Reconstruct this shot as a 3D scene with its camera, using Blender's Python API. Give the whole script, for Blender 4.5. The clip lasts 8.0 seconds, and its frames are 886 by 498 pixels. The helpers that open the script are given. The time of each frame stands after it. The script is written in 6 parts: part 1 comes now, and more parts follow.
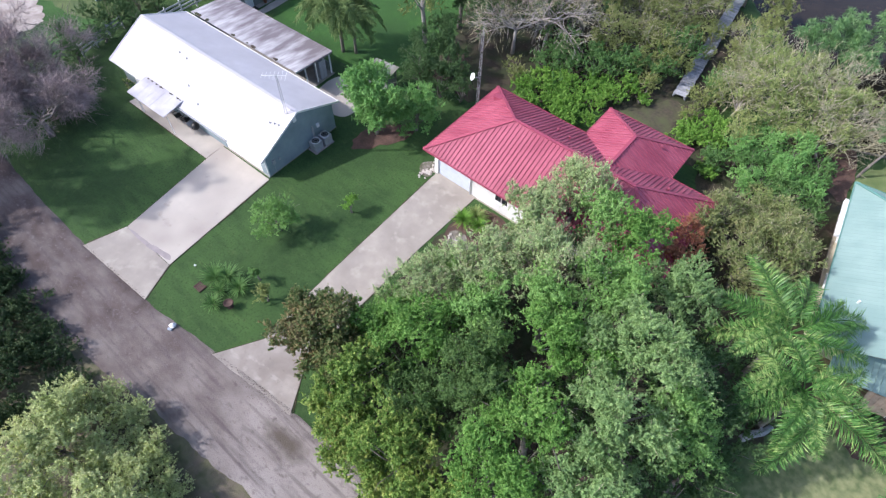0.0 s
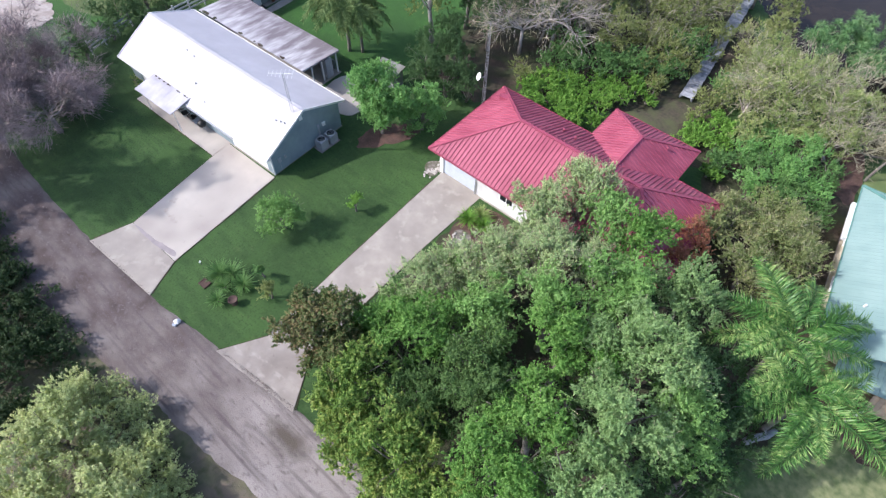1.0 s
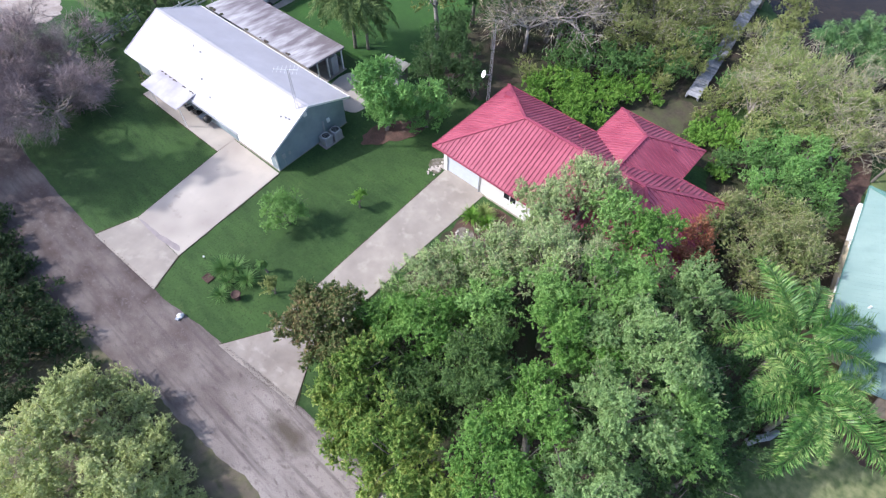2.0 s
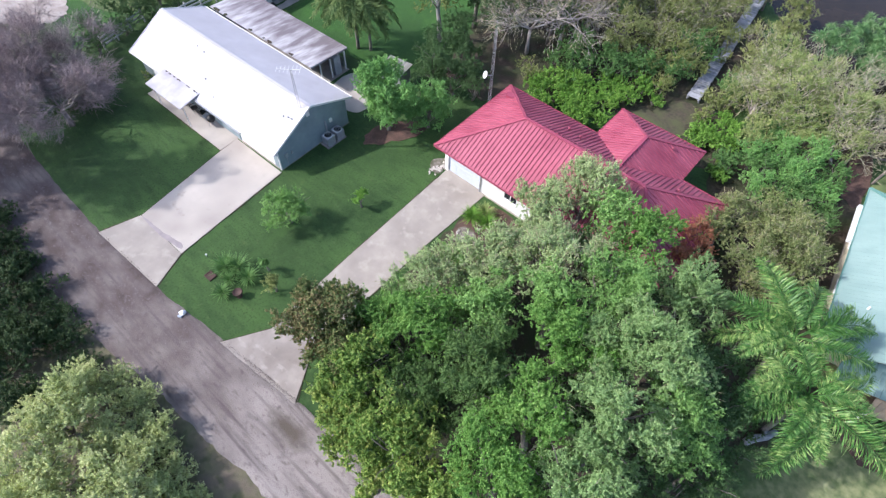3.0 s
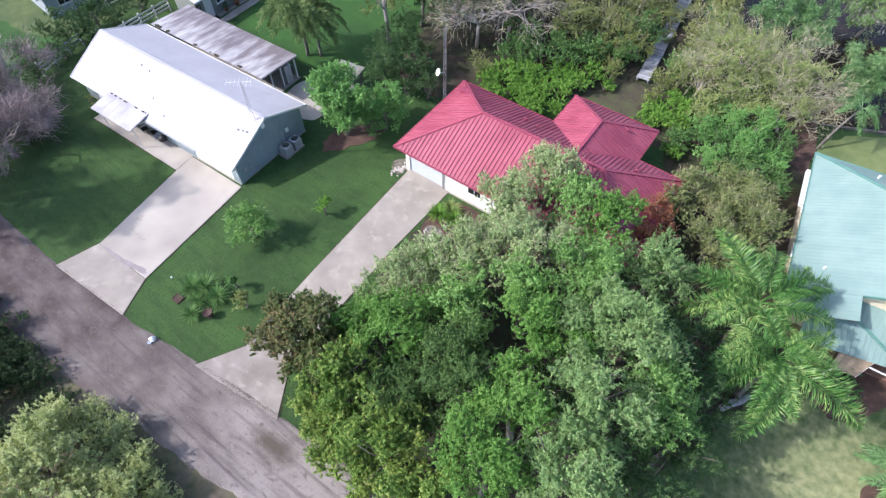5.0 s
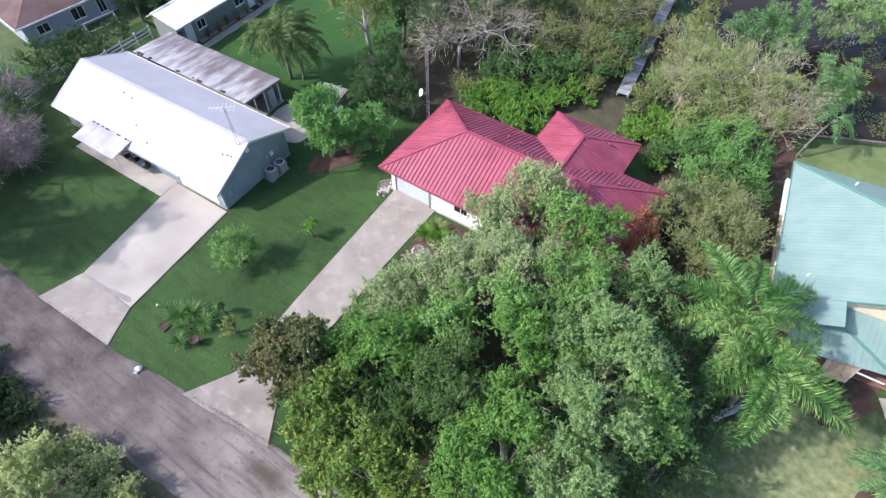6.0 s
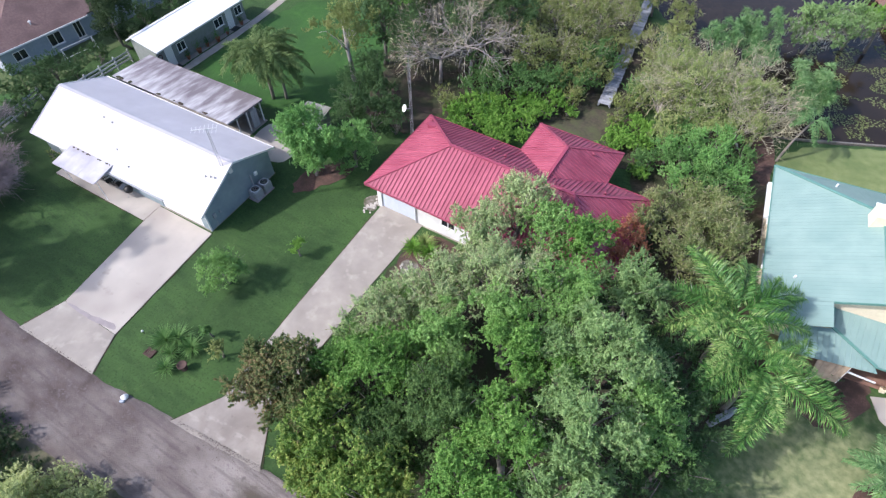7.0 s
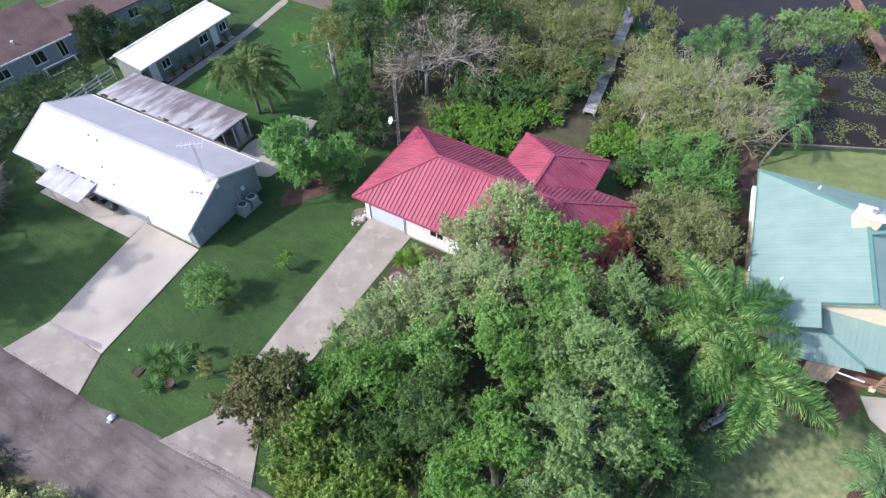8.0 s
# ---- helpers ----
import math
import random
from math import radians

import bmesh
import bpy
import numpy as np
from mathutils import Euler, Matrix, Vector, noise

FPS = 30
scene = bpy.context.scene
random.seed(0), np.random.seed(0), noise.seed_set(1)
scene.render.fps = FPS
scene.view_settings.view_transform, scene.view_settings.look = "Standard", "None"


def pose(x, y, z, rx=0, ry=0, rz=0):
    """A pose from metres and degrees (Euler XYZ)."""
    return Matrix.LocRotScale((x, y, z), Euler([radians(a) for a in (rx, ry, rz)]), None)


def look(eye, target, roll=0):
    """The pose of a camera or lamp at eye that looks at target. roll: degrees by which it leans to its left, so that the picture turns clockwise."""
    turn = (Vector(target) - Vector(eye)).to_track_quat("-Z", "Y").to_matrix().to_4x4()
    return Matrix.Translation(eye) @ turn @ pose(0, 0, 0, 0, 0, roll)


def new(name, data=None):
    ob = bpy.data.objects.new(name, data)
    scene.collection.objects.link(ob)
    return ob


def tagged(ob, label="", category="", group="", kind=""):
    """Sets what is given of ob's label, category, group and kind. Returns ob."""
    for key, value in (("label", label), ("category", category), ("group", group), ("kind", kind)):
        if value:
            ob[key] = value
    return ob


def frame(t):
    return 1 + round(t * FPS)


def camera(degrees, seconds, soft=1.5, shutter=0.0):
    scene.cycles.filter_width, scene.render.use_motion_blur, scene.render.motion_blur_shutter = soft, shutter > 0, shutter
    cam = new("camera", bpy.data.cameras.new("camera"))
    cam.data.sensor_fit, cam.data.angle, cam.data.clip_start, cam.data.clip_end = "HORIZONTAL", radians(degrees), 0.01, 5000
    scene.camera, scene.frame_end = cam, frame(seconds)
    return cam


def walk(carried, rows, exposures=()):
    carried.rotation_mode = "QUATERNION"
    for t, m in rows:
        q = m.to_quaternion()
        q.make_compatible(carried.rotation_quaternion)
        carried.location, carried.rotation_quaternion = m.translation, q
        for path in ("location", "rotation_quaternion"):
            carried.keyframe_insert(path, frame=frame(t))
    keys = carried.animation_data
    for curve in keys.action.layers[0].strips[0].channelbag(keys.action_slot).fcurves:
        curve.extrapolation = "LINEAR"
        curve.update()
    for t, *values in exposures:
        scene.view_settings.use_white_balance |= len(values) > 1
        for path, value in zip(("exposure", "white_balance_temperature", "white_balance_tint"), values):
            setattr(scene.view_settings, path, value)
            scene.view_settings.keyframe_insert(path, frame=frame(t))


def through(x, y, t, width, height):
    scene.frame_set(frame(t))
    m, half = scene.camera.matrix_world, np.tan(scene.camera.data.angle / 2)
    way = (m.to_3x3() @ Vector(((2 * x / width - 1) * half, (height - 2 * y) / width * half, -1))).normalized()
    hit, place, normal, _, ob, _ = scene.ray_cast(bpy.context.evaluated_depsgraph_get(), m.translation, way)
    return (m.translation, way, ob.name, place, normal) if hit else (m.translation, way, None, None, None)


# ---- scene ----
cam = camera(76.75, 8.0, soft=1.3)
# seconds, x, y, z, rx, ry, rz
PATH = [
    (0.0, 19.068, -21.574, 31.111, 35.004, -1.020, 39.660),
    (0.5, 19.054, -21.610, 31.059, 35.104, -1.037, 40.000),
    (1.0, 19.153, -21.626, 31.041, 35.098, -0.972, 40.432),
    (1.5, 19.296, -21.600, 31.011, 35.142, -0.872, 40.866),
    (1.7, 19.325, -21.577, 30.945, 35.084, -0.844, 41.026),
    (2.8, 19.540, -21.702, 31.050, 35.005, -0.849, 41.555),
    (3.0, 19.627, -21.678, 31.060, 35.148, -0.769, 41.627),
    (3.5, 19.666, -21.756, 31.068, 35.182, -0.666, 40.714),
    (4.0, 19.806, -21.736, 31.155, 35.100, -0.501, 38.570),
    (4.5, 19.807, -21.747, 31.133, 35.123, -0.455, 36.739),
    (4.7, 19.725, -21.723, 31.135, 34.951, -0.357, 36.232),
    (5.8, 19.683, -21.579, 31.193, 36.325, -0.069, 33.739),
    (6.0, 19.688, -21.570, 31.214, 36.785, -0.119, 33.392),
    (6.5, 19.630, -21.586, 31.119, 37.622, -0.034, 32.030),
    (7.0, 19.596, -21.502, 31.099, 38.249, 0.105, 31.051),
    (7.5, 19.627, -21.529, 31.032, 38.975, 0.169, 30.158),
    (8.0, 19.740, -21.509, 30.989, 39.505, 0.218, 29.424),
]
walk(cam, [(r[0], pose(*r[1:])) for r in PATH], [(0.0, 0.82, 6030, 15), (4.0, 0.92, 6030, 15), (6.0, 0.86, 6030, 15), (8.0, 0.76, 6030, 15)])

# ---- light ----
SUN_ELEV, SUN_X, SUN_Y = 40.0, -0.74, -0.67
to_sun = Vector((SUN_X * math.cos(radians(SUN_ELEV)), SUN_Y * math.cos(radians(SUN_ELEV)), math.sin(radians(SUN_ELEV))))
world = bpy.data.worlds.new("world")
scene.world = world
world.use_nodes = True
wn = world.node_tree.nodes
sky = wn.new("ShaderNodeTexSky")
sky.sky_type, sky.sun_disc = "NISHITA", False
sky.sun_elevation, sky.sun_rotation = radians(SUN_ELEV), math.atan2(SUN_X, SUN_Y)
sky.air_density, sky.dust_density = 1.0, 2.5
world.node_tree.links.new(sky.outputs[0], wn["Background"].inputs[0])
wn["Background"].inputs[1].default_value = 0.15
sun_data = bpy.data.lights.new("sun", "SUN")
sun_data.energy, sun_data.angle, sun_data.color = 2.6, radians(1.0), (1.0, 0.95, 0.88)
sun = new("sun", sun_data)
sun.matrix_world = look(to_sun * 80, (0, 0, 0))

# ---- materials ----
def mat(name, a, b, scale=5.0, rough=0.7, bump=0.2, bscale=None, dirt=None, dscale=0.4, damt=0.5, metal=0.0, vary=0.0,
        stretch=(1, 1, 1), spec=0.4, dstretch=(1, 1, 1), edge=0.12, layers=(), grad=None, spots=()):
    """Two-scale noise material in world space: grain between a and b, patches of dirt over it."""
    m = bpy.data.materials.new(name)
    m.use_nodes = True
    n, l = m.node_tree.nodes, m.node_tree.links
    p = n["Principled BSDF"]
    p.inputs["Roughness"].default_value, p.inputs["Metallic"].default_value = rough, metal
    p.inputs["Specular IOR Level"].default_value = spec
    geo = n.new("ShaderNodeNewGeometry")

    def noise_at(s, detail, st):
        mp = n.new("ShaderNodeMapping")
        mp.inputs["Scale"].default_value = st
        l.new(geo.outputs["Position"], mp.inputs["Vector"])
        t = n.new("ShaderNodeTexNoise")
        t.inputs["Scale"].default_value, t.inputs["Detail"].default_value = s, detail
        l.new(mp.outputs[0], t.inputs["Vector"])
        return t.outputs["Fac"]

    def spread(fac, lo, hi):
        r = n.new("ShaderNodeMapRange")
        r.inputs["From Min"].default_value, r.inputs["From Max"].default_value = lo, hi
        l.new(fac, r.inputs["Value"])
        return r.outputs[0]

    def blend(fac, c1, c2):
        x = n.new("ShaderNodeMix")
        x.data_type = "RGBA"
        l.new(fac, x.inputs[0])
        for sock, c in ((x.inputs[6], c1), (x.inputs[7], c2)):
            if isinstance(c, tuple):
                sock.default_value = (*c, 1)
            else:
                l.new(c, sock)
        return x.outputs[2]

    fine = noise_at(scale, 6, stretch)
    col = blend(spread(fine, 0.3, 0.7), a, b)
    if dirt:
        dirty = noise_at(dscale, 5, dstretch)
        if grad:
            sep, ad = n.new("ShaderNodeSeparateXYZ"), n.new("ShaderNodeMath")
            l.new(geo.outputs["Position"], sep.inputs[0])
            g0 = spread(sep.outputs[grad[0]], grad[1], grad[2])
            ml = n.new("ShaderNodeMath")
            ml.operation, ml.inputs[1].default_value = "MULTIPLY", grad[3]
            l.new(g0, ml.inputs[0])
            l.new(dirty, ad.inputs[0])
            l.new(ml.outputs[0], ad.inputs[1])
            dirty = ad.outputs[0]
        patch = spread(dirty, 0.62 - damt * 0.25 - edge, 0.62 - damt * 0.25 + edge)
        col = blend(patch, col, dirt)
    for colour, s, st, lo, hi in layers:
        col = blend(spread(noise_at(s, 6, st), lo, hi), col, colour)
    for sx, sy, rx, ry, colour in spots:
        # a ragged patch about a place
        mp = n.new("ShaderNodeMapping")
        mp.inputs["Location"].default_value, mp.inputs["Scale"].default_value = (-sx / rx, -sy / ry, 0), (1 / rx, 1 / ry, 0)
        l.new(geo.outputs["Position"], mp.inputs["Vector"])
        ln, ad = n.new("ShaderNodeVectorMath"), n.new("ShaderNodeMath")
        ln.operation = "LENGTH"
        l.new(mp.outputs[0], ln.inputs[0])
        l.new(ln.outputs["Value"], ad.inputs[0])
        l.new(noise_at(1.6, 6, (1, 1, 1)), ad.inputs[1])
        shade = colour if isinstance(colour[0], float) else blend(spread(fine, 0.35, 0.65), *colour)
        col = blend(spread(ad.outputs[0], 1.5, 0.7), col, shade)
    if vary:
        oi = n.new("ShaderNodeObjectInfo")
        h = n.new("ShaderNodeHueSaturation")
        r = n.new("ShaderNodeMapRange")
        r.inputs["To Min"].default_value, r.inputs["To Max"].default_value = 1 - vary, 1 + vary
        l.new(oi.outputs["Random"], r.inputs["Value"])
        l.new(r.outputs[0], h.inputs["Value"])
        l.new(col, h.inputs["Color"])
        col = h.outputs[0]
    l.new(col, p.inputs["Base Color"])
    if bump:
        bn = n.new("ShaderNodeBump")
        bn.inputs["Strength"].default_value, bn.inputs["Distance"].default_value = bump, 0.05
        l.new(noise_at(bscale or scale * 2, 5, stretch), bn.inputs["Height"])
        l.new(bn.outputs[0], p.inputs["Normal"])
    return m


def leaf_mat(name, stops, rough=0.6, through=0.32, patch=0.35):
    """Leaves: every leaf its own tint from the stops, with slow drifts over the crown, and light through the blade."""
    m = bpy.data.materials.new(name)
    m.use_nodes = True
    n, l = m.node_tree.nodes, m.node_tree.links
    p, out = n["Principled BSDF"], n["Material Output"]
    p.inputs["Roughness"].default_value, p.inputs["Specular IOR Level"].default_value = rough, 0.28
    geo, ramp = n.new("ShaderNodeNewGeometry"), n.new("ShaderNodeValToRGB")
    t = n.new("ShaderNodeTexNoise")
    t.inputs["Scale"].default_value, t.inputs["Detail"].default_value = patch, 3
    l.new(geo.outputs["Position"], t.inputs["Vector"])
    mx = n.new("ShaderNodeMix")
    mx.inputs[0].default_value = 0.5
    r = n.new("ShaderNodeMapRange")
    r.inputs["From Min"].default_value, r.inputs["From Max"].default_value = 0.3, 0.7
    l.new(t.outputs["Fac"], r.inputs["Value"])
    l.new(geo.outputs["Random Per Island"], mx.inputs[2])
    l.new(r.outputs[0], mx.inputs[3])
    spray = n.new("ShaderNodeTexNoise")
    spray.inputs["Scale"].default_value, spray.inputs["Detail"].default_value = patch * 13, 2
    l.new(geo.outputs["Position"], spray.inputs["Vector"])
    rs = n.new("ShaderNodeMapRange")
    rs.inputs["From Min"].default_value, rs.inputs["From Max"].default_value = 0.32, 0.68
    l.new(spray.outputs["Fac"], rs.inputs["Value"])
    my = n.new("ShaderNodeMix")
    my.inputs[0].default_value = 0.36
    l.new(mx.outputs[0], my.inputs[2])
    l.new(rs.outputs[0], my.inputs[3])
    l.new(my.outputs[0], ramp.inputs[0])
    e = ramp.color_ramp.elements
    while len(e) < len(stops):
        e.new(0.5)
    for i, c in enumerate(stops):
        e[i].position, e[i].color = 0.15 + 0.7 * i / (len(stops) - 1), (*c, 1)
    l.new(ramp.outputs[0], p.inputs["Base Color"])
    tr, ms = n.new("ShaderNodeBsdfTranslucent"), n.new("ShaderNodeMixShader")
    l.new(ramp.outputs[0], tr.inputs[0])
    ms.inputs[0].default_value = through
    l.new(p.outputs[0], ms.inputs[1])
    l.new(tr.outputs[0], ms.inputs[2])
    l.new(ms.outputs[0], out.inputs[0])
    return m


# the two spots paint a sunlit pool of lawn as paler grass
M_GRASS = mat("grass", (0.021, 0.053, 0.013), (0.036, 0.082, 0.020), 2.2, 0.9, 0.8, 30, (0.056, 0.118, 0.028), 0.2, 0.5, edge=0.16,
              layers=[((0.021, 0.055, 0.013), 0.9, (0.5, 1.9, 1), 0.48, 0.8), ((0.074, 0.118, 0.034), 1.7, (1, 1, 1), 0.6, 0.8), ((0.016, 0.044, 0.010), 7.0, (1, 1, 1), 0.52, 0.75),
                      ((0.045, 0.100, 0.022), 0.45, (1.6, 0.5, 1), 0.55, 0.75)],
              spots=[(33.5, -6.5, 11.0, 10.0, ((0.085, 0.12, 0.05), (0.18, 0.215, 0.095))), (34.2, -5.0, 7.5, 6.5, ((0.19, 0.225, 0.10), (0.36, 0.365, 0.19)))])
M_GRASS_PALE = mat("pale_grass", (0.075, 0.115, 0.038), (0.145, 0.18, 0.068), 1.2, 0.9, 0.7, 30, (0.05, 0.085, 0.028), 0.35, 0.5, edge=0.3)
M_GRASS_POND = mat("sunlit_grass", (0.17, 0.22, 0.075), (0.28, 0.31, 0.13), 1.6, 0.9, 0.7, 30, (0.10, 0.15, 0.05), 0.35, 0.4, edge=0.3)
M_GRASS_BRIGHT = mat("bright_grass", (0.028, 0.094, 0.014), (0.048, 0.132, 0.022), 2.0, 0.9, 0.6, 30, (0.024, 0.072, 0.014), 0.3, 0.45, edge=0.2)
M_LITTER = mat("leaf_litter", (0.04, 0.03, 0.022), (0.09, 0.066, 0.05), 8.0, 0.95, 0.8, 30, (0.042, 0.052, 0.022), 0.6, 0.5)
M_MULCH = mat("mulch", (0.10, 0.058, 0.045), (0.185, 0.108, 0.085), 14.0, 0.95, 0.9, 40, (0.08, 0.052, 0.042), 1.2, 0.4)
# pale patches grow eastward; the darker west end stands in for broad shade
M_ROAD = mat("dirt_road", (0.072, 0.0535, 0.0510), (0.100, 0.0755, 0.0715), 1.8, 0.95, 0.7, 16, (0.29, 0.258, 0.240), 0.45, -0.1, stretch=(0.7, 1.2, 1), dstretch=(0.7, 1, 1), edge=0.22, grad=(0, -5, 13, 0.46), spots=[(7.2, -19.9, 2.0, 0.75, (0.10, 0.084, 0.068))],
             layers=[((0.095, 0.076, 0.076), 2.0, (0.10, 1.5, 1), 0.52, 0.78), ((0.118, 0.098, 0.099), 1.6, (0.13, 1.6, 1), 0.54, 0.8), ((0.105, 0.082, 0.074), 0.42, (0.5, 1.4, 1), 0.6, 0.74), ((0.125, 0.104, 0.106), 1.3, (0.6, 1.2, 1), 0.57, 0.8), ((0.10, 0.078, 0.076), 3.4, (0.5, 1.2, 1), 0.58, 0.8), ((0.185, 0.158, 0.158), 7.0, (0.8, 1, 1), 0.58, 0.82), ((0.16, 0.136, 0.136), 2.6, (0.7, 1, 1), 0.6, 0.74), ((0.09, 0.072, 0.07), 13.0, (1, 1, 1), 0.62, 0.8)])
M_ROAD_PALE = mat("pale_sand", (0.34, 0.30, 0.28), (0.44, 0.395, 0.37), 3.0, 0.95, 0.4, 14, (0.26, 0.22, 0.20), 0.8, 0.4)
M_CONC = mat("concrete", (0.45, 0.41, 0.362), (0.53, 0.485, 0.428), 1.6, 0.85, 0.15, 30, (0.36, 0.32, 0.287), 0.4, 0.42, edge=0.2, layers=[((0.30, 0.265, 0.240), 0.9, (1, 1, 1), 0.62, 0.78)])
M_CONC_OLD = mat("old_concrete", (0.345, 0.31, 0.273), (0.425, 0.385, 0.338), 1.4, 0.88, 0.2, 26, (0.28, 0.25, 0.221), 0.45, 0.45, edge=0.2, layers=[((0.46, 0.42, 0.371), 1.1, (1, 1, 1), 0.56, 0.8), ((0.22, 0.197, 0.174), 0.7, (1, 1, 1), 0.64, 0.8)])
M_APRON = mat("dirty_concrete", (0.30, 0.268, 0.240), (0.40, 0.36, 0.324), 1.6, 0.9, 0.25, 24, (0.21, 0.182, 0.164), 0.5, 0.4, edge=0.25, layers=[((0.45, 0.41, 0.371), 1.4, (0.7, 1.3, 1), 0.56, 0.8), ((0.19, 0.168, 0.146), 2.6, (1, 1, 1), 0.6, 0.8)])
M_CONC_STAIN = mat("stained_concrete", (0.27, 0.24, 0.24), (0.34, 0.30, 0.30), 2.0, 0.9, 0.2, 20)
M_WATER = mat("pond_water", (0.022, 0.016, 0.012), (0.034, 0.025, 0.018), 0.5, 0.08, 0.05, 2.5, spec=0.15)
M_RED = mat("red_metal_roof", (0.345, 0.084, 0.13), (0.395, 0.102, 0.152), 1.5, 0.5, 0.03, 8, (0.305, 0.066, 0.108), 0.5, 0.3, vary=0.06, spec=0.3)
M_RED_TRIM = mat("red_trim", (0.30, 0.058, 0.098), (0.345, 0.07, 0.115), 3.0, 0.5, 0.03, 8, spec=0.4)
M_TEAL = mat("teal_metal_roof", (0.228, 0.334, 0.304), (0.266, 0.372, 0.34), 1.2, 0.45, 0.03, 8, (0.21, 0.315, 0.288), 0.4, 0.3, vary=0.02)
M_TEAL_TRIM = mat("teal_trim", (0.12, 0.27, 0.23), (0.15, 0.31, 0.27), 3.0, 0.45, 0.03, 8)
M_WHITE_ROOF = mat("white_metal_roof", (0.47, 0.455, 0.49), (0.52, 0.505, 0.54), 1.2, 0.5, 0.03, 8, (0.42, 0.405, 0.435), 0.35, 0.25, edge=0.2)
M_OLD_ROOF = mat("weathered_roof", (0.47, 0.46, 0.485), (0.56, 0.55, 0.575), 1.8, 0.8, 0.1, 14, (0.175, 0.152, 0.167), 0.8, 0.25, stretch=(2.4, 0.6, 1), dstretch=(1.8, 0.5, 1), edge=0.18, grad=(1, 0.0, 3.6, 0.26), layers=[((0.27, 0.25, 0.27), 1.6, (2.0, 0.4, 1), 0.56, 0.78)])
M_AWNING = mat("awning_metal", (0.50, 0.49, 0.54), (0.57, 0.56, 0.61), 1.8, 0.7, 0.05, 14, (0.36, 0.34, 0.37), 0.8, 0.4, edge=0.2)
M_BROWN_ROOF = mat("brown_shingles", (0.145, 0.092, 0.088), (0.195, 0.13, 0.122), 5.0, 0.9, 0.4, 16, (0.12, 0.078, 0.075), 0.5, 0.4)
M_SIDING = mat("blue_grey_siding", (0.25, 0.31, 0.335), (0.29, 0.35, 0.375), 2.0, 0.7, 0.08, 10, (0.21, 0.265, 0.29), 0.6, 0.3)
M_STUCCO = mat("white_stucco", (0.72, 0.72, 0.72), (0.80, 0.80, 0.79), 6.0, 0.85, 0.15, 40, (0.62, 0.62, 0.60), 0.8, 0.25)
M_CREAM = mat("cream_stucco", (0.72, 0.63, 0.46), (0.80, 0.71, 0.54), 5.0, 0.85, 0.15, 30)
M_BLUE_WALL = mat("pale_blue_wall", (0.31, 0.355, 0.42), (0.37, 0.415, 0.475), 3.0, 0.8, 0.1, 20)
M_GREY_WALL = mat("grey_green_wall", (0.20, 0.22, 0.205), (0.255, 0.275, 0.26), 3.0, 0.8, 0.1, 20)
M_WHITE = mat("white_paint", (0.76, 0.76, 0.76), (0.82, 0.82, 0.82), 4.0, 0.5, 0.04, 12)
M_DOOR = mat("garage_door_paint", (0.52, 0.57, 0.66), (0.58, 0.63, 0.70), 3.0, 0.5, 0.03, 12)
M_METAL = mat("galvanised_metal", (0.42, 0.43, 0.45), (0.52, 0.53, 0.55), 6.0, 0.4, 0.05, 20, metal=0.8)
M_GREY = mat("grey_enamel", (0.33, 0.34, 0.36), (0.40, 0.41, 0.43), 6.0, 0.5, 0.05, 20)
M_BLACK = mat("black_plastic", (0.015, 0.015, 0.016), (0.03, 0.03, 0.03), 8.0, 0.5, 0.05, 20)
M_WOODGREY = mat("weathered_planks", (0.25, 0.26, 0.28), (0.38, 0.39, 0.42), 5.0, 0.85, 0.3, 14, vary=0.22)
M_RAIL = mat("grey_white_timber", (0.40, 0.40, 0.41), (0.52, 0.52, 0.53), 5.0, 0.85, 0.3, 14, vary=0.15)
M_SHEDROOF = mat("dull_grey_roofing", (0.22, 0.23, 0.21), (0.30, 0.30, 0.28), 3.0, 0.85, 0.2, 14, (0.2, 0.2, 0.17), 0.8, 0.4)
M_WOODBROWN = mat("brown_planks", (0.20, 0.11, 0.08), (0.28, 0.16, 0.12), 5.0, 0.85, 0.3, 14, vary=0.15)
M_TIMBER = mat("tan_timber", (0.34, 0.25, 0.16), (0.43, 0.33, 0.22), 5.0, 0.8, 0.2, 14, vary=0.12)
M_BARK = mat("bark", (0.15, 0.133, 0.117), (0.26, 0.236, 0.21), 7.0, 0.95, 0.7, 20)
M_PALEBARK = mat("pale_dead_wood", (0.42, 0.37, 0.345), (0.58, 0.52, 0.485), 6.0, 0.9, 0.4, 20)
M_STRAW = mat("straw_grey_wood", (0.38, 0.35, 0.26), (0.54, 0.50, 0.37), 6.0, 0.9, 0.4, 20)
M_TWIG = leaf_mat("grey_twigs", [(0.184, 0.143, 0.142), (0.290, 0.228, 0.230), (0.412, 0.338, 0.335)], 0.9, 0.0, 0.5)
M_PALETWIG = leaf_mat("pale_twigs", [(0.239, 0.215, 0.135), (0.368, 0.346, 0.221), (0.506, 0.487, 0.321)], 0.9, 0.0, 0.5)
M_MOSS = leaf_mat("hanging_moss", [(0.24, 0.24, 0.20), (0.38, 0.38, 0.32), (0.52, 0.52, 0.44)], 0.9, 0.2)
M_STONE = mat("pale_stone", (0.42, 0.38, 0.34), (0.58, 0.54, 0.50), 6.0, 0.9, 0.3, 20, vary=0.15)
M_TERRA = mat("terracotta", (0.32, 0.11, 0.06), (0.40, 0.15, 0.09), 6.0, 0.85, 0.1, 20)
M_RUST = mat("red_brown_bricks", (0.055, 0.035, 0.03), (0.10, 0.06, 0.05), 6.0, 0.9, 0.2, 20)

